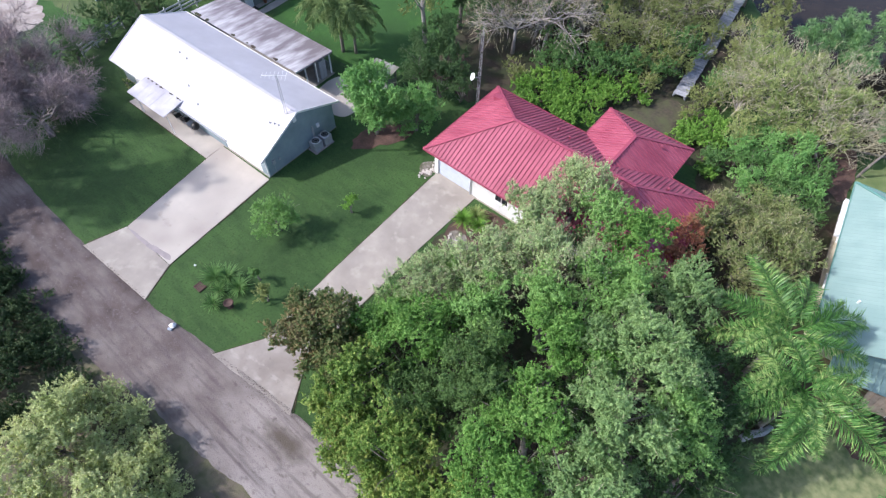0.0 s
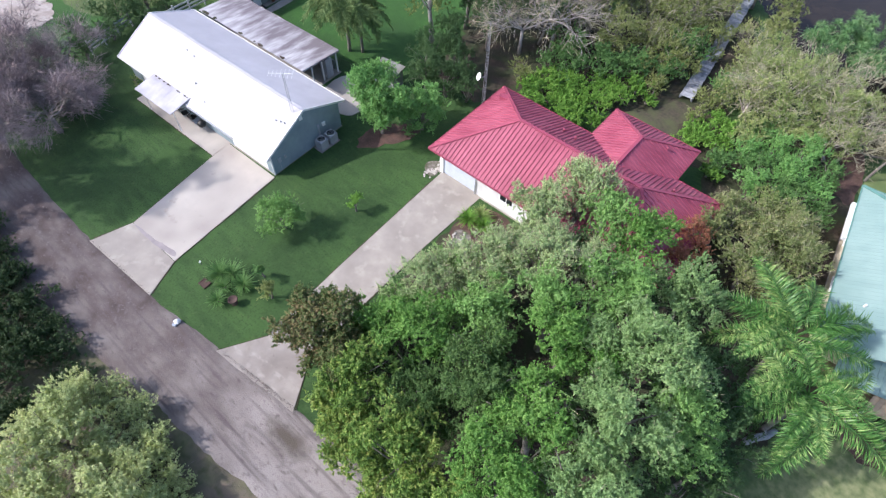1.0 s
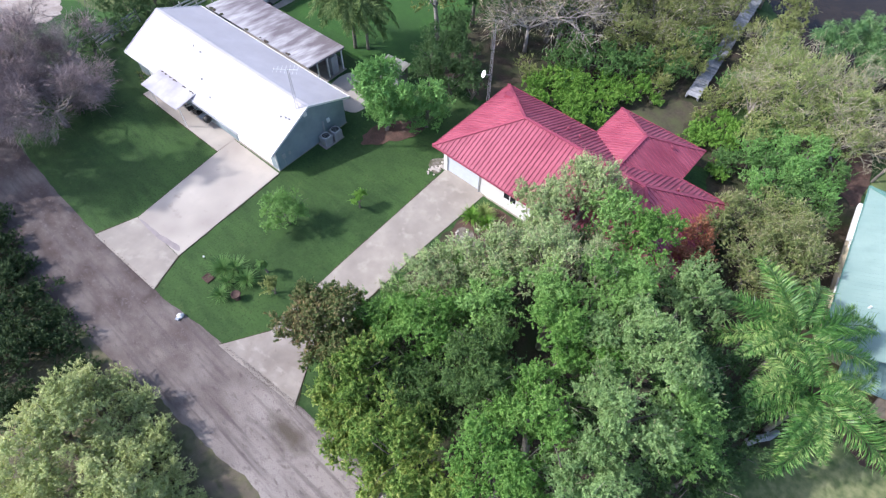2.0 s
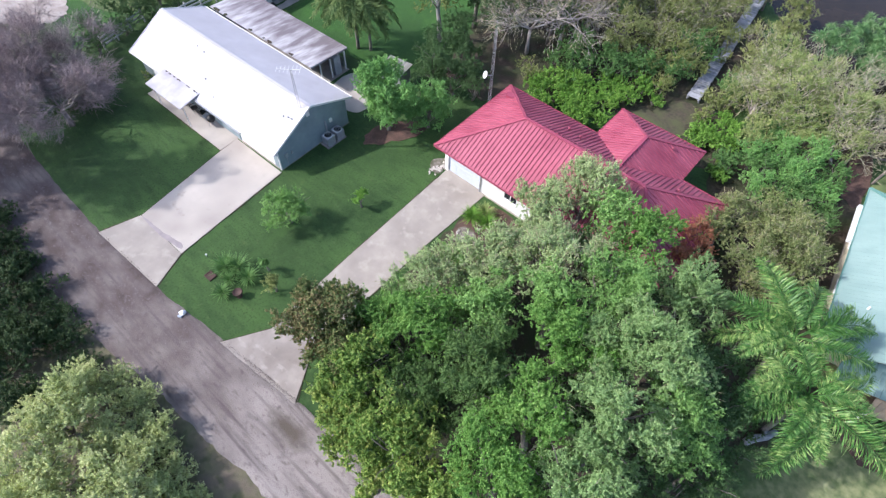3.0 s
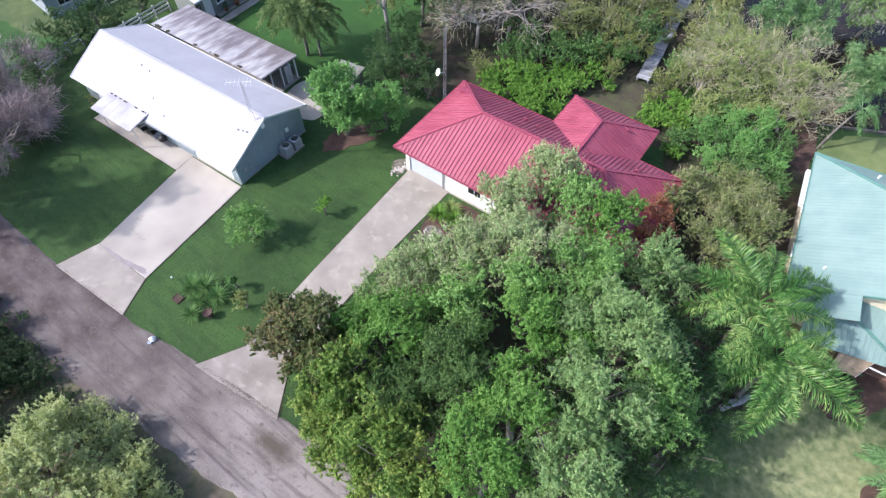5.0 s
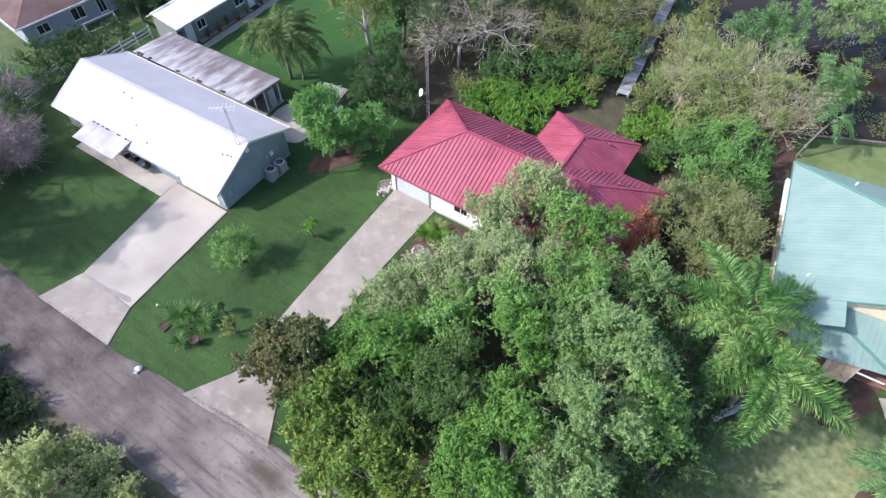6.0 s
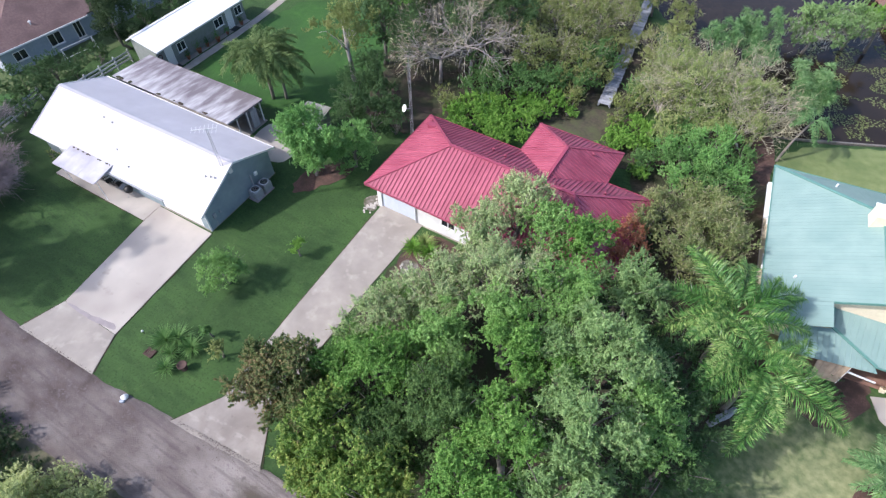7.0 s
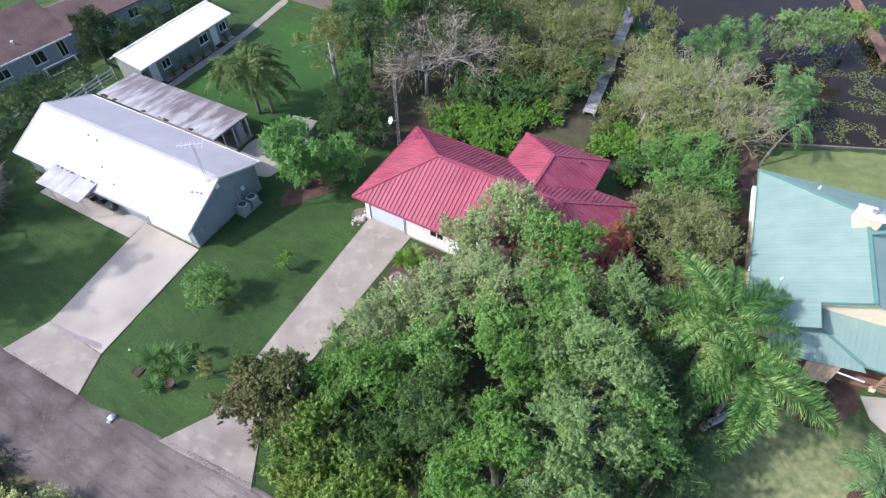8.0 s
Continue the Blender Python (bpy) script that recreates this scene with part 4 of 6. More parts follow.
    for x, y in ((8.0, 6.3), (6.9, 6.6), (13.2, 10.2), (15.4, 6.6)):
        z = E + (9 - y) * P if x < 13 or x > 15 else E + (wx1 - x) * P
        Geo().lathe([(0.0, 0.26), (0.11, 0.24), (0.11, 0.2), (0.05, 0.19), (0.05, -0.08)], 10, (x, y, z)).obj("roof_vent", M_RED_TRIM, roof, "small roof vent cap", smooth=True)
    Geo().box(1.0, 1.6, 7.0, 7.45, E + 0.55, E + 0.86).obj("roof_vent", M_RED_TRIM, roof, "low red attic vent")
    return h


red_house()

mast = thing("radio_tower", -0.32, 6.8, 0, 0, "slim lattice radio mast with a small white dish", "mast")
for k in range(3):
    a = 2 * math.pi * k / 3
    Geo().tube([(0.13 * math.cos(a), 0.13 * math.sin(a), 0), (0.09 * math.cos(a), 0.09 * math.sin(a), 8.3)], 0.011, 6).obj("leg", M_GREY, mast)
g = Geo()
for i in range(15):
    for k in range(3):
        a, b = 2 * math.pi * k / 3, 2 * math.pi * (k + 1) / 3
        z0 = 0.15 + i * 0.54
        w = 0.13 - 0.04 * z0 / 8.3
        g.beam((w * math.cos(a), w * math.sin(a), z0), (w * math.cos(b), w * math.sin(b), z0 + 0.54), 0.009, 0.009)
g.obj("lattice", M_GREY, mast)
dish = Geo().lathe([(0.0, 0.0), (0.12, 0.015), (0.22, 0.06), (0.29, 0.12), (0.27, 0.12), (0.2, 0.075), (0.0, 0.02)], 18).obj("dish", M_WHITE, mast, "small white satellite dish", smooth=True)
dish.matrix_basis = pose(-0.3, -0.3, 4.55, 62, 0, -35)
Geo().beam((0, 0, 4.5), (-0.28, -0.28, 4.52), 0.04, 0.04).obj("bracket", M_GREY, mast)
Geo().tube([(0, 0, 8.2), (0, 0, 9.0)], 0.015, 6).obj("aerial", M_GREY, mast)


# ---- white-roofed house ----
def white_house():
    h = thing("house", -8.2, -4.26, 0, 1.38, "long blue-grey sided house with a white metal gable roof", "house")
    L, yf, yb, zf, zb, zr = -18.35, -3.95, 3.85, 2.03, 2.5, 4.05
    x0, x1, y0, y1 = L + 0.35, -0.22, -3.48, 3.42
    front = lambda y: zf + (y - yf) * (zr - zf) / -yf
    back = lambda y: zr + y * (zb - zr) / yb
    for xa, xb in ((x1 - 0.18, x1), (x0, x0 + 0.18)):
        pts = [(y0, 0), (y1, 0), (y1, back(y1) - 0.05), (0, zr - 0.06), (y0, front(y0) - 0.05)]
        Geo().slab([(xb, y, z) for y, z in pts], (xa - xb, 0, 0)).obj("wall", M_SIDING, h)
    wall_run(M_SIDING, h, "x", y0, x0 + 0.18, x1 - 0.18, 0, front(y0) - 0.06, 0.18, [(-16.6, -15.7, 0, 1.95), (-14.4, -13.0, 0.8, 1.8), (-10.4, -9.2, 0.8, 1.8), (-5.0, -0.9, 0, 2.0)])
    wall_run(M_SIDING, h, "x", y1, x0 + 0.18, x1 - 0.18, 0, back(y1) - 0.06, -0.18)
    # siding boards on the gable
    for i in range(26):
        z = 0.04 + i * 0.15
        a = y0 + 0.02 if z < front(y0) - 0.1 else (z + 0.13 - zf) * -yf / (zr - zf) + yf
        b = y1 - 0.02 if z < back(y1) - 0.1 else (z + 0.13 - zr) * yb / (zb - zr)
        if b - a > 0.3:
            Geo().slab([(x1 + 0.022, a, z), (x1 + 0.022, b, z), (x1 + 0.006, b, z + 0.145), (x1 + 0.006, a, z + 0.145)], (-0.01, 0, 0)).obj("siding_board", M_SIDING, h)
    Geo().box(x1 - 0.02, x1 + 0.03, y0 - 0.03, y0 + 0.07, 0, front(y0) - 0.08).obj("corner_board", M_WHITE, h)
    Geo().box(x0 - 0.1, x1 + 0.05, y0 - 0.05, y1 + 0.05, -0.2, 0.03).obj("floor_slab", M_CONC_OLD, h)
    gd = Geo().box(-5.0, -0.9, y0 + 0.06, y0 + 0.1, 0, 2.0).obj("garage_door", M_WHITE, h, "white garage door under the eave")
    for i in range(4):
        Geo().box(-4.92, -0.98, y0 + 0.042, y0 + 0.059, 0.05 + i * 0.49, 0.48 + i * 0.49).obj("door_panel", M_WHITE, gd)
    Geo().box(-16.6, -15.7, y0 + 0.05, y0 + 0.1, 0, 1.95).obj("front_door", M_WHITE, h, "white front door")
    window(h, "x", y0, -14.4, -13.0, 0.8, 1.8, -1)
    window(h, "x", y0, -10.4, -9.2, 0.8, 1.8, -1)
    roof = Geo().beam((L, yf - 0.012, zf - 0.02), (0.1, yf - 0.012, zf - 0.02), 0.03, 0.14).beam((L, yb + 0.012, zb - 0.02), (0.1, yb + 0.012, zb - 0.02), 0.03, 0.14) \
        .beam((0.112, yf, zf - 0.03), (0.112, 0, zr - 0.03), 0.03, 0.15).beam((0.112, 0, zr - 0.03), (0.112, yb, zb - 0.03), 0.03, 0.15) \
        .beam((L - 0.012, yf, zf - 0.03), (L - 0.012, 0, zr - 0.03), 0.03, 0.15).beam((L - 0.012, 0, zr - 0.03), (L - 0.012, yb, zb - 0.03), 0.03, 0.15) \
        .obj("roof", M_WHITE, h, "white metal gable roof with thin seams")
    roof_face(roof, [(L, yf, zf), (0.1, yf, zf), (0.1, 0, zr), (L, 0, zr)], M_WHITE_ROOF, 0.46, 0.003, 0.02)
    roof_face(roof, [(0.1, yb, zb), (L, yb, zb), (L, 0, zr), (0.1, 0, zr)], M_WHITE_ROOF, 0.46, 0.003, 0.02)
    Geo().beam((L, 0, zr + 0.02), (0.1, 0, zr + 0.02), 0.26, 0.03).obj("ridge_cap", M_WHITE_ROOF, roof)
    Geo().beam((-10.6, yf - 0.09, zf - 0.06), (-3.6, yf - 0.09, zf - 0.06), 0.12, 0.1).obj("gutter", M_GREY, h, "short grey eave gutter")
    for x, y in ((-9.6, -2.4), (-7.8, -3.1), (-1.3, -1.5), (-0.9, -1.4), (-0.55, -1.35), (-12.4, -0.8), (-11.4, -0.9)):
        Geo().lathe([(0.0, 0.14), (0.05, 0.13), (0.05, -0.05)], 8, (x, y, front(y))).obj("roof_vent", M_GREY, roof)
    # entry awning
    aw = Geo().slab([(-13.85, -5.38, 1.98), (-9.2, -5.38, 1.98), (-9.2, -3.45, 2.32), (-13.85, -3.45, 2.32)], (0, 0, -0.05)).obj("awning", M_AWNING, h, "weathered white metal entry awning")
    for i in range(6):
        x = -13.75 + i * 0.89
        Geo().beam((x, -5.38, 1.984), (x, -3.45, 2.324), 0.02, 0.008).obj("seam", M_AWNING, aw)
    for x in (-13.3, -9.3):
        Geo().tube([(x, -5.1, 0.05), (x, -5.1, 2.0)], 0.03, 8).obj("post", M_WHITE, aw)
    rng = random.Random(12)
    for i in range(9):
        x, k = -13.4 + i * 0.5 + rng.uniform(-0.24, 0.24), rng.uniform(0.3, 0.8)
        g = Geo().lathe([(0.0, 0.07), (0.06, 0.06), (0.12, 0.03), (0.16, 0.0)], 8)
        g.v = [(x + a * k * rng.uniform(0.9, 1.9), -3.55 + b * k * rng.uniform(0.4, 0.9), 2.304 + c * k) for a, b, c in g.v]
        g.obj("debris_clump", M_LITTER, aw, "clump of dead leaves against the eave")
    # meter, boxes and lamp on the gable
    Geo().box(x1 + 0.02, x1 + 0.12, -0.35, -0.08, 3.15, 3.5).obj("wall_box", M_WHITE, h, "white box under the gable peak")
    Geo().box(x1 + 0.02, x1 + 0.14, -2.95, -2.7, 0.9, 1.3).tube([(x1 + 0.06, -2.82, 0.05), (x1 + 0.06, -2.82, 0.9)], 0.02, 6).obj("meter_box", M_GREY, h)
    Geo().box(x1 + 0.02, x1 + 0.1, -2.35, -2.2, 0.9, 1.15).obj("meter_box", M_GREY, h)
    Geo().box(x1 + 0.02, x1 + 0.16, 1.55, 1.8, 1.35, 1.65).obj("wall_lamp", M_WHITE, h)
    Geo().box(x1 + 0.02, x1 + 0.12, 1.1, 1.22, 0.5, 1.7).obj("conduit", M_GREY, h)
    return h


white_house()


def air_conditioner(x, y):
    t = thing("air_conditioner", x, y, 0.06, 1.4, "grey outdoor air conditioner with a round fan grille on a slab", "air conditioner", "condensers beside the white house")
    Geo().box(-0.37, 0.37, -0.37, 0.37, 0.0, 0.78).obj("body", M_GREY, t, bevel=0.03)
    for i in range(9):
        for sx in (-1, 1):
            Geo().box(-0.34, 0.34, sx * 0.372 - 0.006, sx * 0.372 + 0.006, 0.08 + i * 0.075, 0.115 + i * 0.075).obj("louvre", M_METAL, t)
    Geo().lathe([(0.0, 0.784), (0.30, 0.784), (0.30, 0.79), (0.0, 0.79)], 20).obj("fan_well", M_BLACK, t, "black fan opening")
    g = Geo()
    for k in range(6):
        r = 0.07 + k * 0.048
        g.tube([(r * math.cos(2 * math.pi * i / 20), r * math.sin(2 * math.pi * i / 20), 0.815) for i in range(21)], 0.006, 4)
    g.obj("fan_grille", M_METAL, t)
    Geo().tube([(0.33 * math.cos(2 * math.pi * i / 24), 0.33 * math.sin(2 * math.pi * i / 24), 0.80) for i in range(25)], 0.022, 6).obj("rim", M_WHITE, t)
    return t


air_conditioner(-7.85, -3.45)
air_conditioner(-7.83, -2.52)
structure(Geo().box(-8.3, -7.4, -3.95, -2.05, -0.1, 0.06).obj("equipment_pad", M_CONC_STAIN, bevel=0.01), "small concrete equipment slab", "pavement")


def aerial(x, y, z, h):
    t = thing("tv_antenna", x, y, z, 0, "pale metal television aerial on a lattice mast", "antenna")
    for k in range(3):
        a = 2.1 * k
        Geo().tube([(0.11 * math.cos(a), 0.11 * math.sin(a), 0), (0.06 * math.cos(a), 0.06 * math.sin(a), h)], 0.02, 5).obj("mast_leg", M_GREY, t)
    g = Geo()
    for i in range(12):
        for k in range(3):
            w = 0.11 - 0.05 * i / 12
            g.beam((w * math.cos(2.1 * k), w * math.sin(2.1 * k), h * i / 12), (w * math.cos(2.1 * k + 2.1), w * math.sin(2.1 * k + 2.1), h * (i + 1) / 12), 0.01, 0.01)
    g.obj("lattice", M_METAL, t)
    Geo().beam((-0.75, -0.62, h - 0.05), (0.5, 0.41, h - 0.05), 0.04, 0.04).obj("boom", M_WHITE, t)
    for i in range(7):
        u = i / 6
        cx, cy, w = -0.75 + 1.25 * u, -0.62 + 1.03 * u, 0.28 + 0.25 * u
        Geo().beam((cx + 0.64 * w, cy - 0.77 * w, h - 0.04), (cx - 0.64 * w, cy + 0.77 * w, h - 0.04), 0.018, 0.018).obj("element", M_WHITE, t)
    return t


aerial(-8.75, -4.7, 3.75, 3.4)


# ---- open shed behind the white house ----
def lean_to():
    t = thing("shed", -26.5, 0.0, 0, 1.6, "open shed with a stained flat white metal roof", "shed")
    X, Y0, Y1, z0, z1 = 13.2, -0.55, 3.45, 2.45, 2.2
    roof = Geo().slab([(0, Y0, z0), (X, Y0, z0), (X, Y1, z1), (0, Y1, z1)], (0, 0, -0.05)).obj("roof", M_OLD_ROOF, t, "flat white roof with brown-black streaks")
    for i in range(27):
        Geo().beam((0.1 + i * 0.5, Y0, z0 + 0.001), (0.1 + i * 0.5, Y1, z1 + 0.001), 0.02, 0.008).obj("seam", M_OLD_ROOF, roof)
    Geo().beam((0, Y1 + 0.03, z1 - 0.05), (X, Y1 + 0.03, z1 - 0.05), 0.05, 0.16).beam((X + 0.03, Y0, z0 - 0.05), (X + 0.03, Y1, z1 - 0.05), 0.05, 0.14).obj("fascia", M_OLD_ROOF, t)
    for x in (0.3, 3.5, 6.7, 9.9, 12.95):
        Geo().box(x - 0.05, x + 0.05, Y1 - 0.2, Y1 - 0.1, 0, z1 - 0.06).obj("post", M_WHITE, t)
    for y in (0.6, 1.7, 2.6):
        Geo().box(12.9, 12.99, y - 0.045, y + 0.045, 0, 2.2).obj("post", M_WHITE, t)
    Geo().box(0.1, 0.2, Y0 + 0.1, Y1 - 0.1, 0, 2.15).box(0.2, 12.6, Y1 - 0.1, Y1 - 0.04, 0, 0.95).obj("wall", M_GREY_WALL, t)
    Geo().box(0, X, Y0 + 0.2, Y1, -0.1, 0.035).obj("floor_slab", M_CONC_OLD, t)
    for i in range(7):
        rng = random.Random(i)
        x = (0.5, 1.1, 1.9, 5.6, 7.4, 8.0, 10.6)[i] + rng.uniform(-0.2, 0.2)
        g = Geo().lathe([(0.0, 0.10), (0.07, 0.085), (0.15, 0.04), (0.2, 0.0)], 9)
        k, wd = rng.uniform(0.45, 1.0), rng.uniform(1.0, 2.4)
        g.v = [(x + a * wd * k * rng.uniform(0.7, 1.2), Y0 + 0.12 + b * k * rng.uniform(0.6, 1.2), z0 + 0.003 + c * k) for a, b, c in g.v]
        g.obj("debris_clump", M_LITTER, roof, "clump of dead leaves on the roof")
    return t


lean_to()
cab = thing("cabinet", -13.95, 2.75, 0.035, 0, "tall grey metal cabinet under the shed roof", "cabinet")
Geo().box(-0.4, 0.4, -0.35, 0.35, 0, 1.75).obj("body", M_GREY, cab, bevel=0.02)
Geo().box(0.402, 0.425, -0.33, -0.01, 0.05, 1.7).obj("door", M_GREY, cab, bevel=0.008)
Geo().box(0.402, 0.425, 0.01, 0.33, 0.05, 1.7).obj("door", M_GREY, cab, bevel=0.008)

small = thing("garden_shed", -9.2, 5.4, 0, 8, "small garden shed with a pale flat roof", "shed")
Geo().box(-0.95, 0.95, -0.7, 0.7, 0, 1.55).obj("wall", M_GREY_WALL, small)
rf = Geo().slab([(-1.15, -0.85, 1.58), (1.15, -0.85, 1.58), (1.15, 0.85, 1.74), (-1.15, 0.85, 1.74)], (0, 0, -0.06)).obj("roof", M_SHEDROOF, small)
for i in range(5):
    Geo().beam((-1.0 + i * 0.5, -0.85, 1.59), (-1.0 + i * 0.5, 0.85, 1.75), 0.03, 0.02).obj("seam", M_SHEDROOF, rf)
Geo().box(-0.35, 0.35, -0.73, -0.7, 0.05, 1.45).obj("door", M_WHITE, small)


# ---- long cottage row and brown-roofed house ----
def long_house():
    t = thing("cottage", -28.2, 9.5, 0, 0.5, "long narrow cottage with a white metal roof and grey-green walls", "house")
    y0, y1, e, zr = -5.75, 5.95, 2.45, 3.0
    for ya, yb in ((y0 + 0.25, y0 + 0.4), (y1 - 0.4, y1 - 0.25)):
        pts = [(-1.4, 0), (1.65, 0), (1.65, 2.5), (-0.9, zr - 0.06), (-1.4, 2.6)]
        Geo().slab([(x, ya, z) for x, z in pts], (0, yb - ya, 0)).obj("wall", M_GREY_WALL, t)
    wall_run(M_GREY_WALL, t, "y", 1.65, y0 + 0.4, y1 - 0.4, 0, 2.5, -0.15, [(-4.6, -3.7, 0, 2.05), (-3.2, -2.2, 0.9, 1.8), (1.6, 2.8, 0.9, 1.8), (3.2, 4.1, 0, 2.05), (4.4, 5.4, 0.9, 1.8)])
    wall_run(M_GREY_WALL, t, "y", -1.4, y0 + 0.4, y1 - 0.4, 0, 2.5, 0.15)
    roof = Geo().beam((2.3, y0, e - 0.03), (2.3, y1, e - 0.03), 0.04, 0.14).beam((-1.8, y0, e - 0.03), (-1.8, y1, e - 0.03), 0.04, 0.14).obj("roof", M_WHITE, t, "white metal gable roof")
    roof_face(roof, [(2.28, y0, e), (2.28, y1, e), (-0.9, y1, zr), (-0.9, y0, zr)], M_WHITE, 0.5, 0.004, 0.02)
    roof_face(roof, [(-1.78, y1, e), (-1.78, y0, e), (-0.9, y0, zr), (-0.9, y1, zr)], M_WHITE, 0.5, 0.004, 0.02)
    Geo().beam((-0.9, y0, zr + 0.015), (-0.9, y1, zr + 0.015), 0.25, 0.03).obj("ridge_cap", M_WHITE, roof)
    for a in (-4.6, 3.2):
        d = Geo().box(1.56, 1.6, a, a + 0.9, 0, 2.05).obj("door", M_WHITE, t, "white panelled door")
        Geo().box(1.602, 1.62, a + 0.12, a + 0.78, 1.1, 1.9).obj("door_panel", M_WHITE, d)
        Geo().box(1.602, 1.62, a + 0.12, a + 0.78, 0.15, 0.95).obj("door_panel", M_WHITE, d)
        Geo().box(1.7, 2.3, a, a + 0.9, 0.0, 0.05).obj("doormat", M_BLACK, t)
    for a, b in ((-3.2, -2.2), (1.6, 2.8), (4.4, 5.4)):
        window(t, "y", 1.65, a, b, 0.9, 1.8, 1)
    Geo().tube([(1.68, -5.2 + 0.22 * math.cos(2 * math.pi * i / 14), 1.5 + 0.22 * math.sin(2 * math.pi * i / 14)) for i in range(15)], 0.05, 6).obj("wreath", M_RUST, t, "red-brown wreath on the wall")
    Geo().box(-1.4, 2.2, y0 + 0.3, y1 - 0.3, -0.1, 0.03).obj("floor_slab", M_CONC_OLD, t)
    return t


long_house()
for i, (x, y, s) in enumerate(((-26.2, 6.9, 1.0), (-26.1, 8.2, 1.3), (-26.25, 9.4, 0.9), (-26.0, 10.6, 1.2), (-26.2, 14.1, 1.0), (-26.1, 12.0, 0.8))):
    p = thing("potted_plant", x, y, 0.03, 40 * i, "leafy plant in a terracotta pot by the wall", "potted plant", "pots along the cottage wall")
    Geo().lathe([(0.0, 0.0), (0.13 * s, 0.0), (0.19 * s, 0.3 * s), (0.21 * s, 0.3 * s), (0.21 * s, 0.34 * s), (0.17 * s, 0.34 * s), (0.15 * s, 0.28 * s), (0, 0.28 * s)], 12).obj("pot", M_TERRA, p, smooth=True)
    co, q = leaf_cloud(np.random.default_rng(60 + i), [(0, 0, 0.6 * s, 0.28 * s, 0.28 * s, 0.3 * s)], 260, 0.12, 0.4, 10, 0.05)
    raw_mesh("foliage", co, q, L_VINE if i % 2 else L_DARK, p)


def brown_house():
    t = thing("house", -36.9, 3.9, 0, -7, "pale blue house with a brown shingle roof", "house")
    e = 2.45
    wall_run(M_BLUE_WALL, t, "y", -0.6, -7.7, 0.4, 0, e, -0.2, [(-3.2, -1.9, 0.8, 2.0), (-6.6, -5.4, 0.9, 1.8), (-0.6, 0.2, 0.5, 2.1)])
    wall_run(M_BLUE_WALL, t, "x", 0.4, -9.5, -0.8, 0, e, -0.2)
    wall_run(M_BLUE_WALL, t, "y", -9.5, -7.7, 0.4, 0, e, 0.2)
    wall_run(M_BLUE_WALL, t, "x", -7.7, -9.5, -0.8, 0, e, 0.2)
    wall_run(M_BLUE_WALL, t, "y", -0.9, 0.4, 12.2, 0, e, -0.2, [(7.4, 8.6, 0.9, 1.9)])
    window(t, "y", -0.9, 7.4, 8.6, 0.9, 1.9, 1)
    wall_run(M_BLUE_WALL, t, "x", 12.2, -7, -1.1, 0, e, -0.2)
    for a, b, c, d in ((-3.2, -1.9, 0.8, 2.0), (-6.6, -5.4, 0.9, 1.8), (-0.6, 0.2, 0.5, 2.1)):
        window(t, "y", -0.6, a, b, c, d, 1)
    rf = Geo().slab([(0, -8.3, e), (0, 1.0, e), (-5.1, 1.0, e + 2.1), (-5.1, -3.2, e + 2.1)], (0, 0, -0.12)).slab([(-5.1, -3.2, e + 2.1), (-5.1, 1.0, e + 2.1), (-10.2, 1.0, e), (-10.2, -8.3, e)], (0, 0, -0.12)).slab([(-10.2, -8.3, e), (0, -8.3, e), (-5.1, -3.2, e + 2.1)], (0, 0, -0.12)) \
        .slab([(-0.3, 1.0, e + 0.1), (-0.3, 12.8, e + 0.1), (-3.6, 12.8, e + 1.4), (-3.6, 1.0, e + 1.4)], (0, 0, -0.12)).slab([(-3.6, 1.0, e + 1.4), (-3.6, 12.8, e + 1.4), (-7.2, 12.8, e), (-7.2, 1.0, e)], (0, 0, -0.12)) \
        .obj("roof", M_BROWN_ROOF, t, "brown asphalt shingle roof")
    for k in range(18):
        x = -k * 0.28 - 0.12
        Geo().beam((x, -8.3 - x, e + 0.005 - x * 2.1 / 5.1), (x, 1.0, e + 0.005 - x * 2.1 / 5.1), 0.04, 0.008).obj("shingle_course", M_BROWN_ROOF, rf)
    Geo().lathe([(0.0, 0.3), (0.12, 0.28), (0.12, 0.2), (0.07, 0.2), (0.07, -0.1)], 10, (-1.5, -3.6, e + 0.62)).obj("roof_vent", M_WHITE, rf)
    Geo().beam((0.02, -8.3, e - 0.03), (0.02, 1.0, e - 0.03), 0.06, 0.14).beam((0, -8.32, e - 0.03), (-10.2, -8.32, e - 0.03), 0.06, 0.14).obj("fascia", M_WHITE, t, "white eave fascia")
    Geo().box(-9.5, -0.6, -7.7, 0.4, -0.1, 0.02).obj("floor_slab", M_CONC_OLD, t)
    return t


brown_house()
fr = thing("frame_swing", -35.3, 1.9, 0, -8, "white metal garden frame on the lawn", "frame")
for y in (-1.5, 1.5):
    Geo().tube([(-0.7, y, 0), (0, y, 1.5), (0.7, y, 0)], 0.035, 6).obj("leg", M_WHITE, fr)
Geo().tube([(0, -1.6, 1.5), (0, 1.6, 1.5)], 0.035, 6).obj("crossbar", M_WHITE, fr)
Geo().tube([(0.35, -1.5, 0.75), (0.35, 1.5, 0.75)], 0.03, 6).obj("crossbar", M_WHITE, fr)

